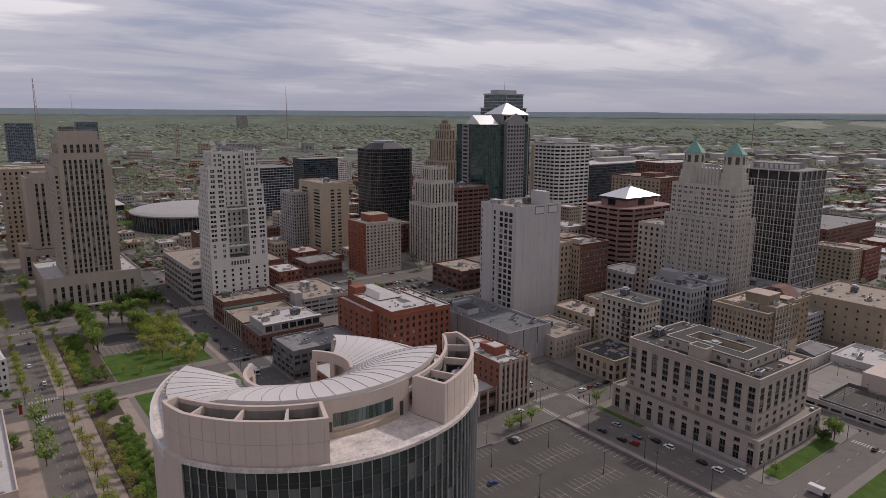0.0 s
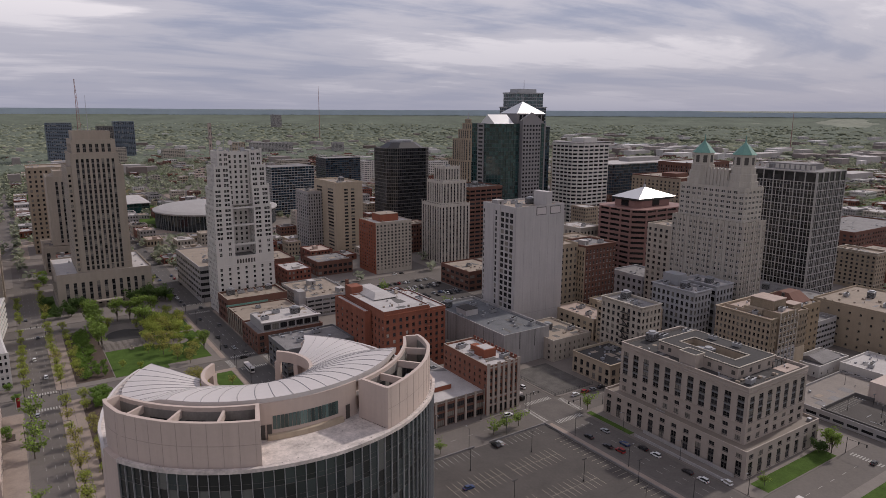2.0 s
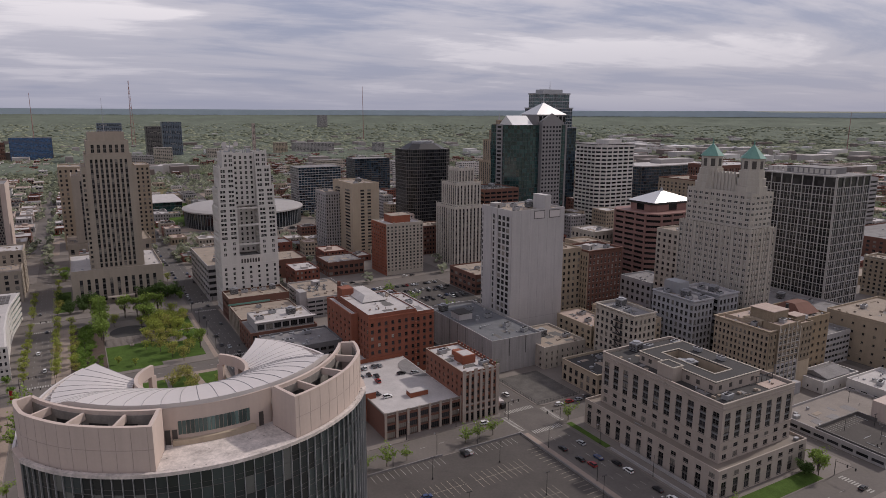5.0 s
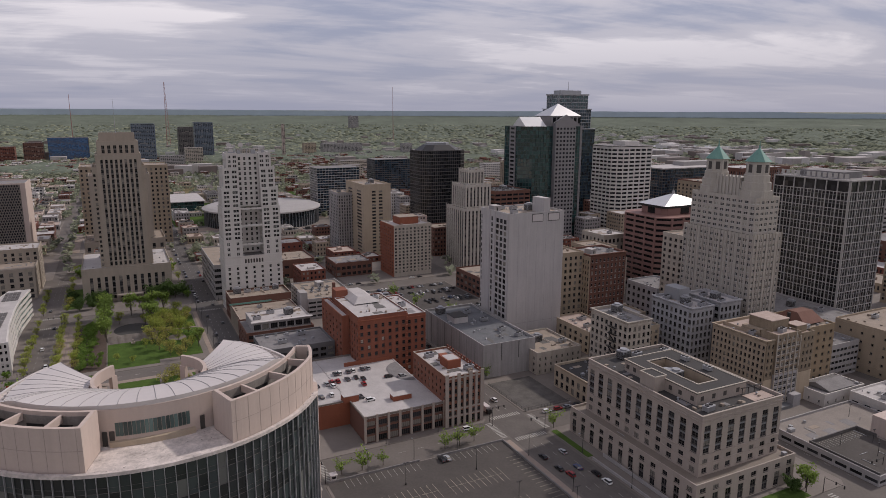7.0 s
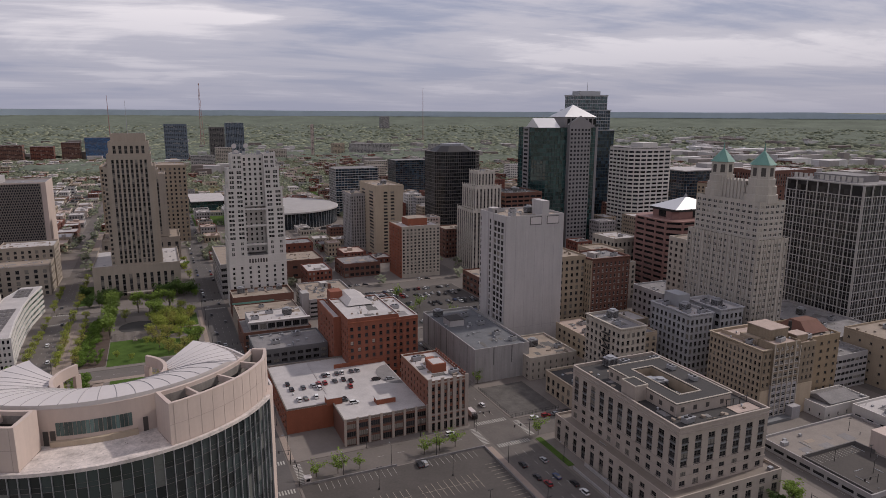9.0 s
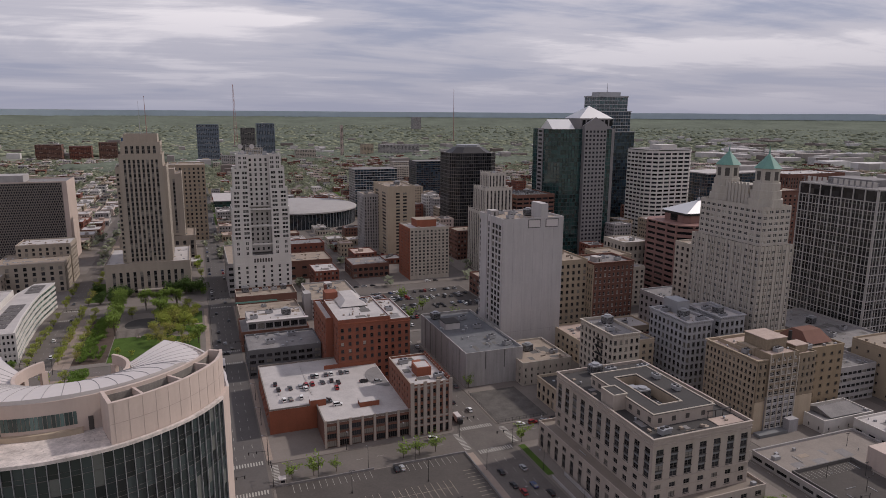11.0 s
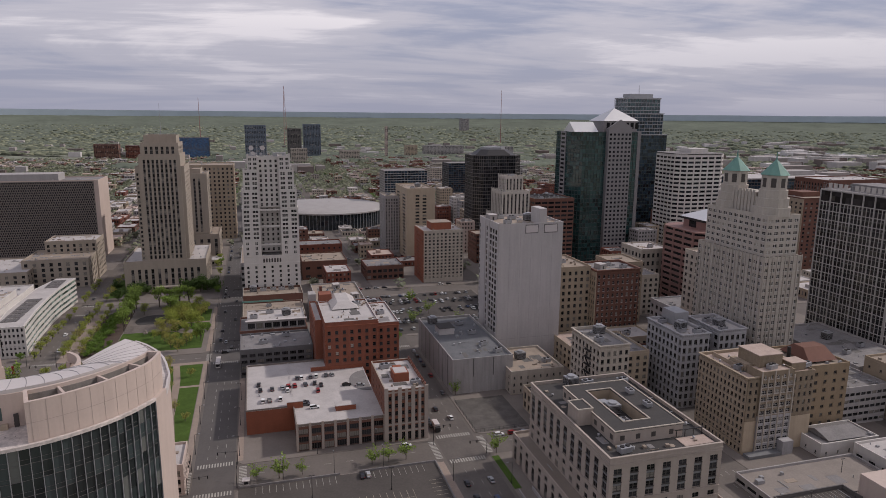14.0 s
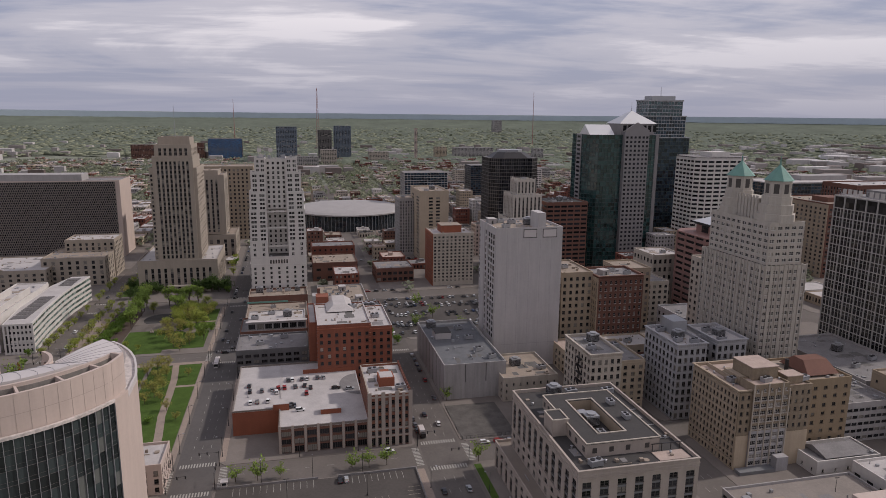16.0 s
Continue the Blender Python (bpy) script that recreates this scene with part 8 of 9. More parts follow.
LAMP, SIGNAL = lamp_kind(), signal_kind()
spots = [(115, y, 0) for y in range(228, 460, 29)] + [(133, y, 180) for y in range(222, 340, 29)] + [(215, y, 0) for y in range(120, 330, 30)] + [(236.6, y, 180) for y in range(112, 200, 30)] + [(31.5, y, 180) for y in range(240, 460, 28)] + [(x, 196.8, 90) for x in (150, 170, 190, 250, 280)] + [(x, 215.2, 270) for x in (165, 190)]
LAMP.matrix_basis = pose(14.4, 300, 0.15, 0, 0, 0)
for x, y, t in spots:
    copy_thing(LAMP, pose(x, y, 0.15, 0, 0, t))
SIGNAL.matrix_basis = pose(114.5, 196.5, 0.15, 0, 0, 0)
for x, y, t in ((132.5, 214, 180), (114.5, 214.2, 270), (132.5, 196.5, 90), (114.5, 338.5, 0), (132.5, 355, 180), (132.5, 338.5, 90), (216, 214, 0), (235, 197, 180), (30, 338, 180), (15.5, 356, 0), (300, 108, 270), (335, 107, 180), (114.5, 459, 0), (132.5, 479, 180), (30, 459, 180)):
    copy_thing(SIGNAL, pose(x, y, 0.15, 0, 0, t))


def lot_pole(x, y):
    r = thing("lot_light_pole", (x, y, 0.19), "tall thin car park light pole with two heads", "light pole")
    s = Soup()
    s.tube((x, y, 0.19), (x, y, 9.5), 0.11, 0.08, 6)
    s.tube((x, y, 0.19), (x, y, 0.9), 0.3, 0.3, 8)
    part("pole", s, DARK_METAL, r)
    for d in (-0.7, 0.7):
        s = Soup()
        s.box(x + d - 0.4, x + d + 0.4, y - 0.2, y + 0.2, 9.4, 9.6)
        part("lamp_head", s, DARK_METAL, r)


for x, y in ((160, 182), (190, 180), (160, 155), (192, 152), (165, 128), (196, 126), (209, 140)):
    lot_pole(x, y)

# low wall along the car park, fence of the empty lot
s = Soup()
s.box(133.5, 172, 195.6, 196.0, 0.15, 1.0)
s.box(180, 211.7, 195.6, 196.0, 0.15, 1.0)
s.box(211.7, 212.1, 110, 196.0, 0.15, 0.95)
solid("low_wall", s, ROOF_GREY, "low dark wall round the car park", "wall", kind="structure")
r = thing("yard_fence", (237, 216, 0.15), "thin dark metal fence round the empty yard", "fence")
for i in range(15):
    s = Soup()
    x = 237 + i * 1.85
    s.box(x - 0.05, x + 0.05, 215.95, 216.05, 0.15, 1.9)
    part("post", s, DARK_METAL, r)
for i in range(16):
    s = Soup()
    y = 216.4 + i * 2.3
    s.box(236.55, 236.65, y - 0.05, y + 0.05, 0.15, 1.9)
    part("post", s, DARK_METAL, r)
s = Soup()
for z in (0.7, 1.8):
    s.box(237, 263, 215.97, 216.03, z, z + 0.06)
    s.box(236.57, 236.63, 216.4, 251, z, z + 0.06)
part("rail", s, DARK_METAL, r)
s = Soup()
s.box(237, 237.4, 122, 166, 0.15, 1.3)
s.box(242.6, 243.0, 122, 166, 0.15, 1.6)
solid("ramp_wall", s, GREY_CONC, "low concrete walls of a ramp beside the courthouse", "wall", kind="structure")
# fountain and monument in the park
r = thing("park_monument", (97, 403, 0.2), "stone column on a round paved disc in the park", "monument")
s = Soup()
s.tube((97, 403, 0.16), (97, 403, 0.34), 6.2, 6.2, 28)
part("disc", s, CONCRETE, r)
s = Soup()
s.box(96.3, 97.7, 402.3, 403.7, 0.3, 1.2)
s.box(96.6, 97.4, 402.6, 403.4, 1.2, 4.6)
part("column", s, LIMESTONE, r)
r = thing("park_steps", (71, 412, 0.2), "broad grey stone steps with a small fountain", "steps")
for i in range(8):
    s = Soup()
    s.box(57.4, 84, 405.5 + i * 1.6, 407.1 + i * 1.6, 0.18, 0.32 + i * 0.16)
    part("step", s, CONCRETE, r)
s = Soup()
s.box(70, 72.4, 401.5, 403.4, 0.2, 1.0)
s.box(70.8, 71.6, 402.0, 402.9, 1.0, 2.6)
part("fountain", s, LIMESTONE, r)
for (x0, x1, y0, y1) in ((3, 6, 292, 300), (3, 6, 276, 284), (8, 11, 308, 314)):
    r = thing("planter_box", ((x0 + x1) / 2, (y0 + y1) / 2, 0.19), "low concrete planter box on the paved plaza", "planter")
    s = Soup()
    s.box(x0, x1, y0, y1, 0.19, 0.8)
    part("box", s, CONCRETE, r)
    s = Soup()
    s.box(x0 + 0.25, x1 - 0.25, y0 + 0.25, y1 - 0.25, 0.8, 0.83)
    part("soil", s, SOIL, r)
r = thing("banner_sign", (13, 343, 0.15), "tall red banner sign on a post", "sign")
s = Soup()
s.box(12.2, 13.6, 342.9, 343.1, 1.2, 6.0)
part("banner", s, TAIL, r)
s = Soup()
s.box(11.9, 12.1, 342.9, 343.1, 0.15, 6.2)
part("post", s, WHITE_METAL, r)

# ---------------------------------------------------------------- road markings
mk, yl = Soup(), Soup()
Z0, Z1 = 0.0, 0.012


def bars(x0, x1, y0, y1, n, along):
    for i in range(n):
        if along == "x":
            w = (x1 - x0) / n
            mk.box(x0 + i * w, x0 + (i + 0.5) * w, y0, y1, Z0, Z1)
        else:
            w = (y1 - y0) / n
            mk.box(x0, x1, y0 + i * w, y0 + (i + 0.5) * w, Z0, Z1)


for ya, yb in ((192.5, 195.5), (215, 218), (335, 338), (356, 359), (456, 459), (479, 482)):
    bars(116.5, 131, ya, yb, 13, "x")
for ya, yb in ((335, 338), (356, 359), (456, 459), (479, 482)):
    bars(17, 30, ya, yb, 11, "x")
for ya, yb in ((193, 196), (215, 218), (336, 339)):
    bars(218, 234, ya, yb, 14, "x")
for xa, xb in ((112, 114.8), (133, 136)):
    bars(xa, xb, 198, 213.5, 13, "y")
    bars(xa, xb, 341, 354, 11, "y")
for xa, xb in ((213, 216), (235.5, 238.5)):
    bars(xa, xb, 198, 213.5, 13, "y")
for xa, xb in ((300, 303), (334, 337)):
    bars(xa, xb, 94, 107, 11, "y")
for xc, lanes, ya, yb in ((123.8, (-3.6, 0.0, 3.6), 222, 330), (123.8, (-3.6, 0.0, 3.6), 362, 452), (123.8, (-3.6, 0, 3.6), 486, 900), (23.5, (-3.2, 0, 3.2), 120, 332), (23.5, (-3.2, 0, 3.2), 362, 452), (23.5, (-3.2, 0, 3.2), 486, 700), (226, (-4, 0, 4), 112, 190), (226, (-4, 0, 4), 222, 332), (123.8, (-3.6, 0.0, 3.6), 112, 190), (325, (-3.5, 0, 3.5), 110, 340)):
    for o in lanes:
        y = ya
        while y < yb:
            mk.box(xc + o - 0.07, xc + o + 0.07, y, y + 3, Z0, Z1)
            y += 9
for yc, xa, xb in ((206, 140, 210), (206, 240, 312), (347.5, 136, 212), (347.5, 34, 110), (469, 34, 112), (100, 236, 298)):
    x = xa
    while x < xb:
        mk.box(x, x + 3, yc - 0.09, yc + 0.09, Z0, Z1)
        x += 9
# painted bays
for i in range(27):
    x = 139.5 + i * 2.55
    if 171 < x < 179:
        continue
    mk.box(x - 0.07, x + 0.07, 189.6, 195, 0.19, 0.2)
for yc in (173, 151, 129):
    for i in range(21):
        x = 146 + i * 2.6
        if 170 < x < 174:
            continue
        yl.box(x - 0.07, x + 0.07, yc - 5.2, yc + 5.2, 0.19, 0.2)
    yl.box(146, 170, yc - 0.07, yc + 0.07, 0.2, 0.206)
    yl.box(174, 198, yc - 0.07, yc + 0.07, 0.2, 0.206)
for i in range(26):
    y = 115 + i * 2.7
    yl.box(205.6, 211, y - 0.07, y + 0.07, 0.19, 0.2)
solid("road_markings", mk, PAINT, "worn white crossings, lane dashes and bay lines", "road marking", kind="stuff")
solid("bay_markings", yl, FADED, "faded painted parking bays", "road marking", kind="stuff")

# ---------------------------------------------------------------- the rest of the town
frnd = random.Random(21)
WALLS = [TAN_BRICK, RED_BRICK, DARK_BRICK, GREY_CONC, BUFF_BRICK, PINK_PANEL, CREAM_TERRA, WHITE_TERRA, DARK_BRICK, RED_BRICK, GREY_CONC]
ROOFS = [ROOF_GREY, ROOF_WHITE, ROOF_TAN, ROOF_DARK, ROOF_PINK, ROOF_WHITE, ROOF_WHITE]
FAR_BLUE = mat("blue_grey_panel", (0.12, 0.145, 0.18), 0.5, 0.1, 20, 3)
NAMES = {FAR_BLUE: "blue-grey", GREY_TERRA: "grey stone", RED_BRICK: "red brick", TAN_BRICK: "tan brick", DARK_BRICK: "dark brick", GREY_CONC: "grey concrete", BUFF_BRICK: "buff brick", PINK_PANEL: "pale precast", CREAM_TERRA: "cream stone", WHITE_TERRA: "white stuccoed"}
REST = {}
SINGLE = [0]


def in_view(x, y, margin=0.0):
    """Whether a place lies in the wide fan south-west of the walk."""
    b = math.degrees(math.atan2(x - 80, y + 20))
    return -32 - margin < b < 78 + margin


def taken(x0, x1, y0, y1, gap=2.0):
    return any(x0 < b + gap and x1 > a - gap and y0 < d + gap and y1 > c - gap for a, b, c, d in FOOT)


def far_building(x0, x1, y0, y1, h, wm, rm, z0=0.0):
    near = math.hypot(x0 - 90, y0) < 1250
    s, rf, w = Soup(), Soup(), Soup()
    s.box(x0, x1, y0, y1, z0 - 1, z0 + h)
    e = 0.5
    top = z0 + h
    rf.box(x0 + e, x1 - e, y0 + e, y1 - e, top - 0.2, top + 0.02)
    par = [(x0, x1, y0, y0 + e), (x0, x1, y1 - e, y1), (x0, x0 + e, y0 + e, y1 - e), (x1 - e, x1, y0 + e, y1 - e)]
    for p in par:
        s.box(*p, top, top + 0.8)
    if x1 - x0 > 14 and frnd.random() < 0.7:
        a, b = frnd.uniform(x0 + 3, x1 - 8), frnd.uniform(y0 + 3, y1 - 7)
        rf.box(a, a + frnd.uniform(2, 6), b, b + frnd.uniform(2, 5), top, top + frnd.uniform(1.5, 3))
    for k in range(frnd.randrange(0, 5)):
        a, b = frnd.uniform(x0 + 2, x1 - 4), frnd.uniform(y0 + 2, y1 - 4)
        rf.box(a, a + 2, b, b + 1.6, top, top + 1.3)
    nf = max(1, int(h / 3.7))
    fh = h / nf
    step = 3.2 if near else 5.0
    ww = 1.5 if near else 3.4
    for i in range(nf):
        za = z0 + fh * i + fh * 0.3
        zb = za + fh * 0.48
        x = x0 + 1.2
        while x < x1 - 2:
            w.quad((x, y0 - 0.05, za), (x + ww, y0 - 0.05, za), (x + ww, y0 - 0.05, zb), (x, y0 - 0.05, zb))
            x += step
        y = y0 + 1.2
        fx = x0 - 0.05 if x0 > 60 else x1 + 0.05
        while y < y1 - 2:
            w.quad((fx, y, za), (fx, y + ww, za), (fx, y + ww, zb), (fx, y, zb))
            y += step
    if SINGLE[0] < 190:
        SINGLE[0] += 1
        tall = "tower" if h > 28 else ("mid-rise building" if h > 14 else "low building")
        r = thing("town_building", ((x0 + x1) / 2, (y0 + y1) / 2, z0), "%s %s with a flat roof among the streets" % (NAMES[wm], tall), "building", "town buildings")
        part("wall", s, wm, r)
        part("roof", rf, rm, r)
        if w.f:
            part("windows", w, GLASS_J, r, kind="stuff")
    else:
        for key, sp in ((wm, s), (rm, rf), (GLASS_J, w)):
            t = REST.setdefault(key.name, (key, Soup()))[1]
            o = len(t.v)
            t.v += sp.v
            t.f += [tuple(o + k for k in f) for f in sp.f]
    FOOT.append((x0, x1, y0, y1))


TREE_SPOTS = []
PADS = {}
# fill the open blocks of downtown and the town beyond
PX, PY = 108.0, 122.0
cells = []
for i in range(-13, 26):
    for j in range(-1, 19):
        xa = 132 + PX * i + (0 if i < 1 else 0)
        ya = 478 + PY * j - (0 if j >= 0 else 0)
        cells.append((xa, xa + PX - 18, ya, ya + PY - 17))
for i in range(3, 24):
    for j in (-2, -3, -4):
        xa = 132 + PX * i
        ya = 478 + PY * j
        cells.append((xa, xa + PX - 18, ya, ya + PY - 17))
cells.sort(key=lambda c: math.hypot(c[0] - 90, c[2]))
for xa, xb, ya, yb in cells:
    cx_, cy_ = (xa + xb) / 2, (ya + yb) / 2
    dist = math.hypot(cx_ - 90, cy_)
    if not in_view(cx_, cy_, 6) or dist > 2250:
        continue
    bearing = math.degrees(math.atan2(cx_ - 80, cy_ + 20))
    if (cy_ < 470 and cx_ < 520) or (cx_ < 130 and cy_ < 640) or (-200 < cx_ < 20 and cy_ < 730):
        continue
    built = max(0.15, 1.0 - max(0, dist - 1300) / 1900)
    if dist > 1150:
        wood = noise.noise(Vector((cx_ * 0.0022, cy_ * 0.0022, 5))) + (0.15 if bearing < 30 else -0.1)
        built -= max(0, wood)
    industrial = bearing > 40 or (bearing < 2 and dist > 700)
    if dist > 640:
        zt = 0.12 if dist < 1400 else gz(cx_, cy_) + 1.2
        km = frnd.choice((CONCRETE, LOT, PLAZA, DRYGRASS, GRASS, GRASS) if dist > 1000 else (CONCRETE, LOT, PLAZA, CONCRETE, GRASS))
        PADS.setdefault(km.name, (km, Soup()))[1].prism(rect(xa, xb, ya, yb), zt - 0.4, zt)
    n = 2 if industrial and bearing > 40 else (4 if dist > 640 else 3)
    m_ = 3 if industrial else (4 if dist > 640 else 3)
    if dist > 560:
        for k in range(int(5 + 16 * min(1, max(0, (dist - 600) / 1200)))):
            e = frnd.random()
            if frnd.random() < 0.5:
                TREE_SPOTS.append((xa + e * (xb - xa), ya - 2 if frnd.random() < 0.5 else yb + 2))
            else:
                TREE_SPOTS.append((xa - 2 if frnd.random() < 0.5 else xb + 2, ya + e * (yb - ya)))
    for a in range(n):
        for b in range(m_):
            if frnd.random() > built * 0.86:
                for k in range(frnd.randrange(1, 5)):
                    TREE_SPOTS.append((xa + (a + frnd.random()) * (xb - xa) / n, ya + (b + frnd.random()) * (yb - ya) / m_))
                continue
            wx, wy = (xb - xa) / n, (yb - ya) / m_
            x0 = xa + a * wx + frnd.uniform(0.6, wx * 0.2)
            x1 = xa + (a + 1) * wx - frnd.uniform(1, wx * 0.25)
            y0 = ya + b * wy + frnd.uniform(1, wy * 0.22)
            y1 = ya + (b + 1) * wy - frnd.uniform(1, wy * 0.25)
            if taken(x0, x1, y0, y1):
                continue
            h = frnd.choice((5, 6, 7, 9, 11, 13)) if not industrial else frnd.choice((6, 7, 8, 9, 11))
            if dist < 820 and not industrial and frnd.random() < 0.3:
                h = frnd.uniform(14, 30)
            if 330 < cx_ < 700 and 380 < cy_ < 900 and frnd.random() < 0.4:
                h = frnd.uniform(20, 42)
            far_building(x0, x1, y0, y1, h, frnd.choice(WALLS), frnd.choice(ROOFS if not industrial else ROOFS + [ROOF_WHITE, ROOF_WHITE]), -0.1 if dist < 1400 else gz((x0 + x1) / 2, (y0 + y1) / 2))
# far towers against the woods: plan direction, range, size
for (x, y, w, d, h, wm) in ((122, 2050, 62, 40, 110, FAR_BLUE), (250, 2108, 43, 36, 100, SPANDREL), (306, 2200, 56, 40, 112, FAR_BLUE), (250, 1930, 46, 30, 46, CREAM_TERRA), (574, 2175, 9, 9, 106, PINK_PANEL), (-330, 2230, 70, 40, 46, DARK_BRICK), (-245, 2260, 60, 40, 40, RED_BRICK), (-160, 2230, 50, 40, 52, DARK_BRICK),
                            (720, 2200, 140, 40, 40, GREY_CONC), (1310, 3670, 50, 40, 76, GREY_CONC), (795, 1219, 55, 30, 34, WHITE_TERRA), (640, 2150, 40, 30, 44, BUFF_BRICK), (980, 2120, 36, 26, 40, GREY_CONC), (560, 1500, 70, 30, 30, CREAM_TERRA), (700, 1420, 60, 28, 28, GREY_CONC), (500, 1300, 40, 26, 34, CREAM_TERRA), (620, 1180, 26, 24, 44, WHITE_TERRA), (400, 2000, 60, 30, 36, CREAM_TERRA), (180, 1850, 60, 26, 30, GREY_CONC)):
    if wm not in NAMES:
        NAMES[wm] = "dark glass"
    far_building(x, x + w, y, y + d, h, wm, ROOF_GREY, gz(x, y))
if REST:
    for nm, (m_, sp) in REST.items():
        solid("town_rest", sp, m_, "far low town buildings in rows", "buildings", kind="stuff")

for nm, (m_, sp) in PADS.items():
    solid("town_pavement", sp, m_, "paved and grassed blocks of the outer town", "pavement", kind="stuff")

# town trees: small leafy clumps
TC = Soup()


def clump(s, x, y, z, h, rad, n, rnd, leaf):
    for k in range(n):
        d = Vector((rnd.gauss(0, 1), rnd.gauss(0, 1), rnd.gauss(0, 0.9)))
        d.normalize()
        p = Vector((x, y, z + h * 0.58)) + Vector((d.x * rad, d.y * rad, d.z * h * 0.42)) * rnd.uniform(0.6, 1.0)
        q = Euler((rnd.uniform(-0.8, 0.8), rnd.uniform(-0.8, 0.8), rnd.uniform(0, 6.3))).to_matrix()
        w = leaf * rnd.uniform(0.7, 1.3)
        s.poly([p + q @ Vector(v) * w for v in ((-1, -0.4, 0), (0.2, -0.9, 0.15), (1, 0.2, 0), (0.0, 0.9, 0.2))])


for x, y in TREE_SPOTS:
    if taken(x - 3, x + 3, y - 3, y + 3, 0):
        continue
    h = frnd.uniform(6, 12)
    clump(TC, x, y, gz(x, y), h, h * 0.5, 16, frnd, 2.2)
solid("town_trees", TC, HAZED_FOREST, "scattered town trees between the roofs, green paled with painted haze", "trees", kind="stuff")

# woodland out to the horizon
ICO = [(0, 0, 1), (0.894, 0, 0.447), (0.276, 0.851, 0.447), (-0.724, 0.526, 0.447), (-0.724, -0.526, 0.447), (0.276, -0.851, 0.447), (0.9, 0.3, -0.2), (0, 0.95, -0.2), (-0.9, 0.3, -0.2), (-0.55, -0.8, -0.2), (0.55, -0.8, -0.2)]
IFACE = [(0, 1, 2), (0, 2, 3), (0, 3, 4), (0, 4, 5), (0, 5, 1), (1, 6, 2), (2, 6, 7), (2, 7, 3), (3, 7, 8), (3, 8, 4), (4, 8, 9), (4, 9, 5), (5, 9, 10), (5, 10, 1), (1, 10, 6)]
WD = Soup()
for ring in range(36):
    r0 = 1150 + 82 * ring
    dr = 82
    count = 1000 if ring < 18 else 760
    for k in range(count):
        a = radians(frnd.uniform(-34, 80))
        rr = r0 + frnd.random() * dr
        x, y = MID.x + rr * math.sin(a), MID.y + rr * math.cos(a)
        dens = noise.fractal(Vector((x * 0.0016, y * 0.0016, 7.7)), 1.0, 2.0, 3)
        b = math.degrees(a)
        lim = 0.12 - min(1.0, (rr - 1150) / 1500) + (0.42 if b > 44 and rr < 3300 else 0.0)
        if dens < lim or (rr < 2300 and taken(x - 4, x + 4, y - 4, y + 4, 0)):
            continue
        sc = rr / true_range(rr)
        size = frnd.uniform(5.0, 10.5) * max(sc, 0.28) * (1.0 + 0.8 * min(1, max(0, (rr - 2200) / 600)))
        z = gz(x, y) + (6 * sc if rr > 2300 else 0)
        o = len(WD.v)
        for v in ICO:
            j = frnd.uniform(0.7, 1.25)
            WD.v.append((x + v[0] * size * j * 1.1, y + v[1] * size * j * 1.1, z + size * 0.1 + v[2] * size * 0.4 * j))
        WD.f += [tuple(o + q for q in f) for f in IFACE]
solid("woodland", WD, HAZED_FOREST, "woods covering the far hills, haze painted into their green", "woods", kind="stuff", smooth=True)

# closed canopy of the far woods, with clearings; darker colour paints shade between clumps
CANOPY = mat("far_canopy", (0.128, 0.146, 0.112), 0.9, 0.36, 140, 16, bump=0.0, spec=0.05)
s = Soup()
CA, rows_ = 760, []
rr = 1700.0
while rr < 4600:
    rows_.append(rr)
    rr += 10 if rr < 2500 else (15 if rr < 3300 else 26)
grid = []
for rr in rows_:
    k_ = max(0.3, rr / true_range(rr))
    line = []
    for c in range(CA + 1):
        b = -36 + 118 * c / CA
        a = radians(b)
        x, y = MID.x + rr * math.sin(a), MID.y + rr * math.cos(a)
        dens = noise.fractal(Vector((x * 0.0016, y * 0.0016, 7.7)), 1.0, 2.0, 3)
        lim = 0.35 - min(1.0, (rr - 1700) / 1100) + (0.55 if b > 44 and rr < 3300 else 0.0)
        top = 9 * k_ if dens > lim else -7 * k_
        bump = (noise.noise(Vector((x * 0.07, y * 0.07, 1.1))) * 6.0 + noise.noise(Vector((x * 0.014, y * 0.014, 4.4))) * 6.0) * k_
        line.append((x, y, gz(x, y) + top + bump))
    grid.append(line)
for line in grid:
    s.v += line
W_ = CA + 1
s.f = [(i * W_ + c, i * W_ + c + 1, (i + 1) * W_ + c + 1, (i + 1) * W_ + c) for i in range(len(rows_) - 1) for c in range(CA)]
solid("far_woods", s, CANOPY, "closed canopy of the far woods, shade between crowns painted in", "woods", kind="stuff", smooth=True)

# the last ridge on the horizon; distance haze is put into its blue-grey
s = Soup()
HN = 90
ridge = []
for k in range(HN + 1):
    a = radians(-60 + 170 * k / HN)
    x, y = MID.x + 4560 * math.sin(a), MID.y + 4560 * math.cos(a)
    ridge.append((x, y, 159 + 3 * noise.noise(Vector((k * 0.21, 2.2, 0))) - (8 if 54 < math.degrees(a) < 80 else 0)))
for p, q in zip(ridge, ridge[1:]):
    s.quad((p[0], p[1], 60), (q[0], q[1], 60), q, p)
solid("backdrop", s, mat("distant_ridge", (0.43, 0.50, 0.55), 0.95, 0.1, 300, 60, bump=0.0, spec=0.0), "wooded ridge along the horizon, haze painted in its blue-grey", "hills", kind="structure")

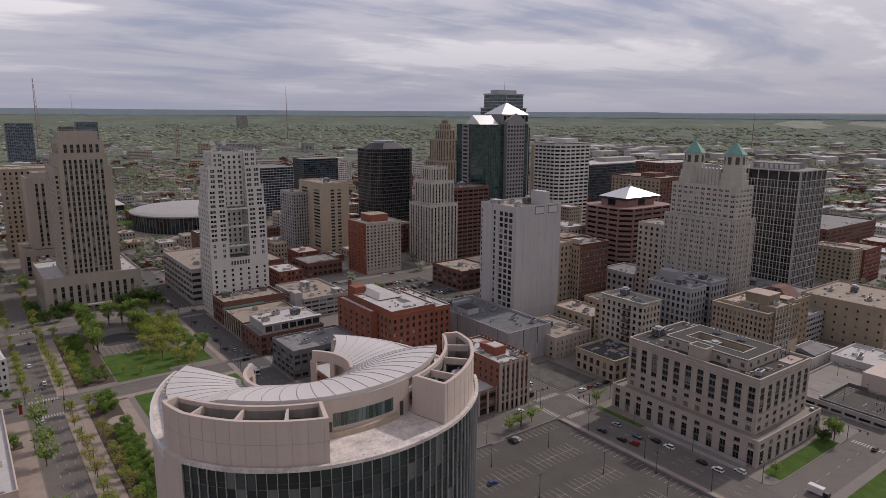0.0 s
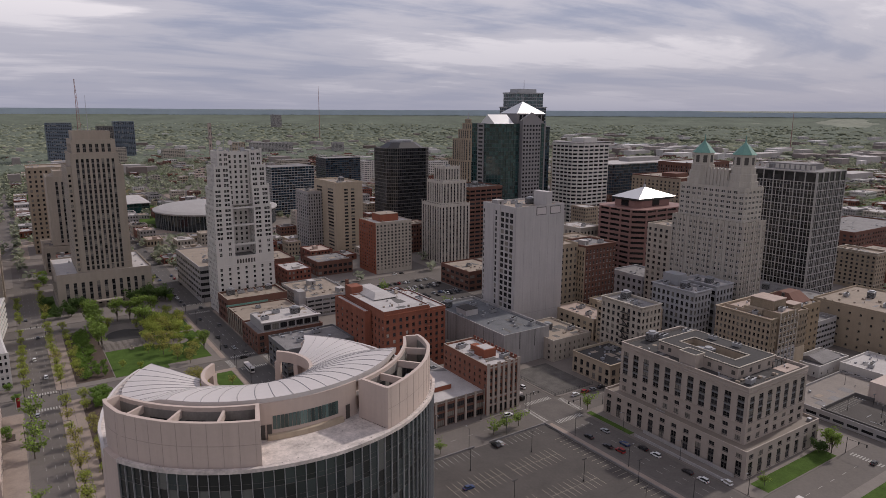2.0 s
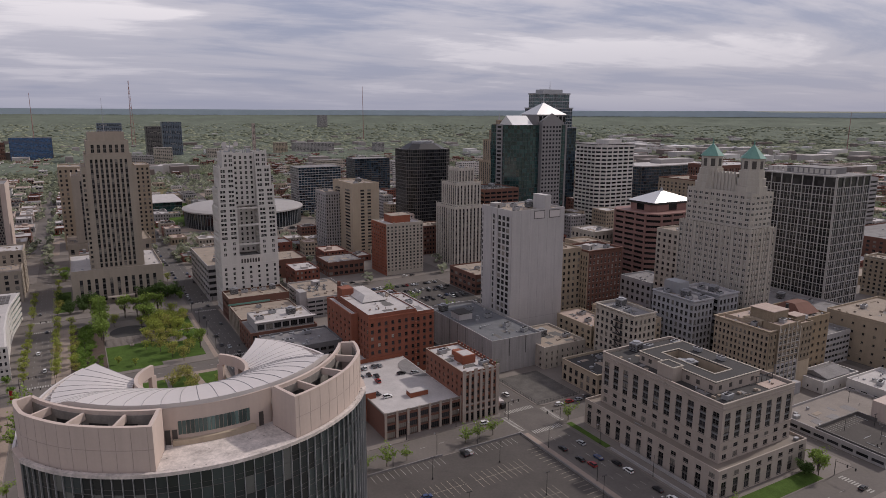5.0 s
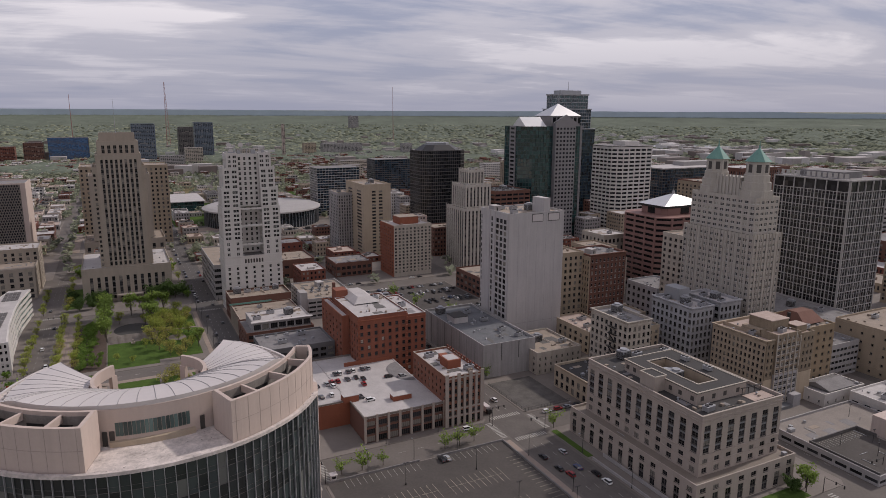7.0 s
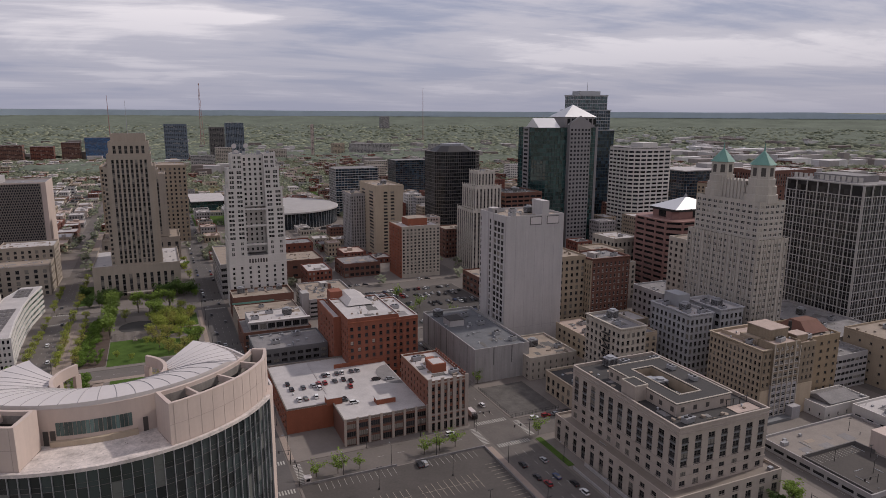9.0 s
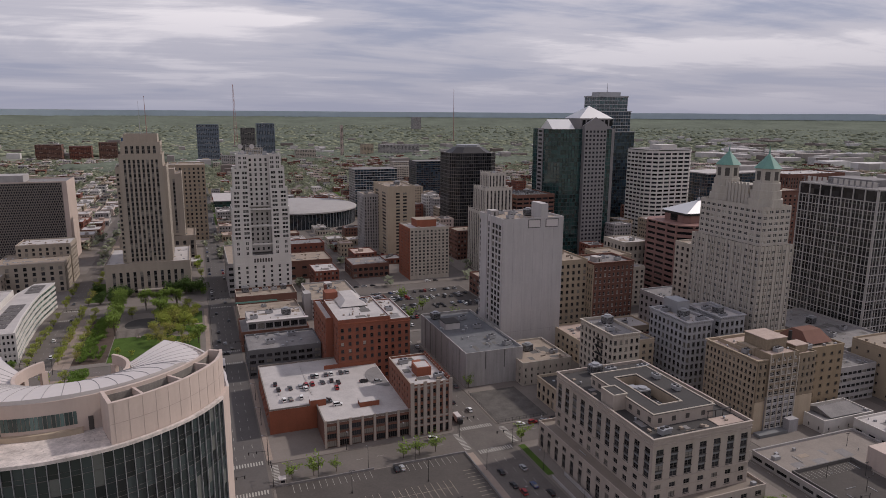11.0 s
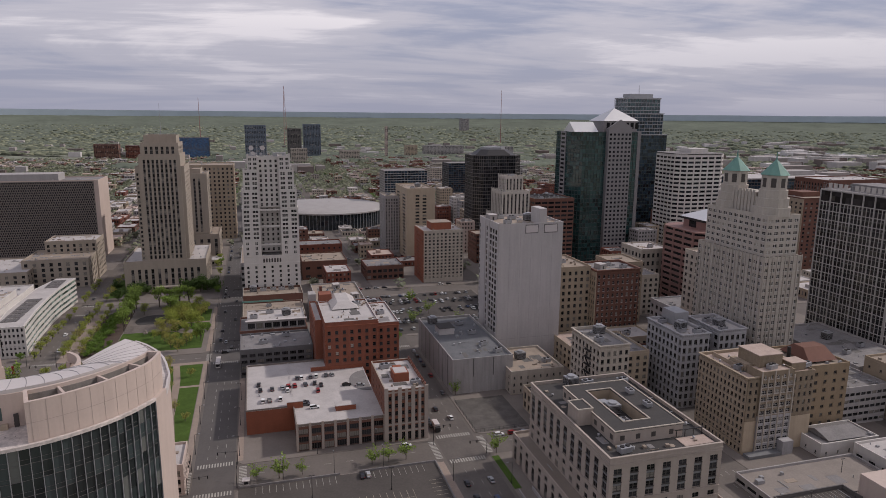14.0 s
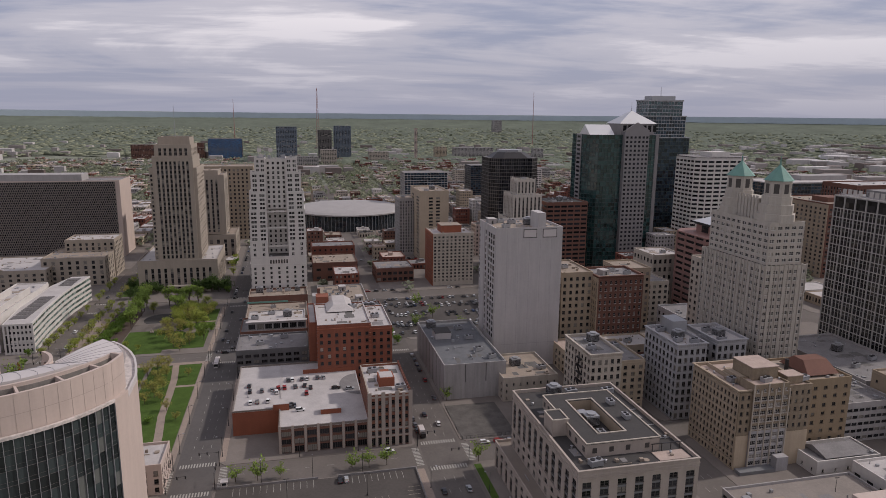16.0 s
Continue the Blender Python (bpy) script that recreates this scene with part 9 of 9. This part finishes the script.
# pale flats and roofs far off: fields, rail yards and the river bend
FL_, RF_ = Soup(), Soup()
for k in range(1500):
    a = radians(frnd.uniform(-34, 80))
    rr = frnd.uniform(1500, 3600)
    b = math.degrees(a)
    if b < 34 and frnd.random() < (rr - 1500) / 2400:
        continue
    if b > 48 and rr > 2700 and frnd.random() < 0.75:
        continue
    if b < 38 and frnd.random() < 0.45:
        continue
    x, y = MID.x + rr * math.sin(a), MID.y + rr * math.cos(a)
    if rr < 2300 and taken(x - 20, x + 20, y - 20, y + 20, 0):
        continue
    sc = max(0.35, rr / true_range(rr))
    z = gz(x, y)
    big = b > 42 and frnd.random() < 0.6
    w, d, h = frnd.uniform(16, 60) * sc * (1 if big else 0.45), frnd.uniform(10, 26) * sc * (1 if big else 0.6), frnd.uniform(14, 24) * sc
    RF_.box(x - w, x + w, y - d, y + d, z - 4, z + h)
solid("warehouse_roofs", RF_, mat("warehouse_mix", (0.20, 0.155, 0.135), 0.85, 0.2, 40, 8, spread=0.3, hue=(0.44, 0.42, 0.41), island=True, bump=0.0), "far pale and brown warehouse roofs", "buildings", kind="stuff")
for k in range(9):
    a = radians(44 + k * 1.6)
    p = [MID + Vector((math.sin(a + da), math.cos(a + da))) * (2850 + dr_ + 40 * math.sin(k)) for da, dr_ in ((0, 0), (radians(1.7), 0), (radians(1.7), 150), (0, 130))]
    FL_.poly([(q.x, q.y, gz(q.x, q.y) + 11) for q in p])
solid("river", FL_, mat("river_water", (0.20, 0.19, 0.17), 0.15, 0.1, 60, 9, bump=0.1), "pale bend of a broad river", "water", kind="structure")


# lattice radio masts on the skyline
def mast(bearing, rng, top, wide, label):
    a = radians(bearing)
    x, y = MID.x + rng * math.sin(a), MID.y + rng * math.cos(a)
    z0 = gz(x, y)
    r = thing("radio_mast", (x, y, z0), label, "radio mast")
    n = 14
    for i in range(3):
        s = Soup()
        t = math.tau * i / 3
        s.tube((x + wide * math.cos(t), y + wide * math.sin(t), z0), (x + 0.12 * wide * math.cos(t), y + 0.12 * wide * math.sin(t), top), 0.9, 0.5, 5)
        part("leg", s, MAST_RED, r)
    s = Soup()
    for k in range(n):
        f0, f1 = k / n, (k + 1) / n
        for i in range(3):
            t, u = math.tau * i / 3, math.tau * (i + 1) / 3
            w0, w1 = wide * (1 - 0.88 * f0), wide * (1 - 0.88 * f1)
            s.tube((x + w0 * math.cos(t), y + w0 * math.sin(t), z0 + (top - z0) * f0), (x + w1 * math.cos(u), y + w1 * math.sin(u), z0 + (top - z0) * f1), 0.4, 0.4, 4)
    part("bracing", s, MAST_RED, r)


MAST_RED = mat("mast_paint", (0.30, 0.17, 0.15), 0.6, 0.1, 10, 2)
mast(3.7, 3000, 264, 10, "red lattice television mast on the skyline")
mast(-3.0, 2800, 205, 1.6, "thin guyed radio mast on the skyline")
mast(22.0, 3200, 262, 1.4, "thin guyed radio mast above the woods")
mast(60.5, 2900, 150, 1.6, "thin radio mast over the flats")
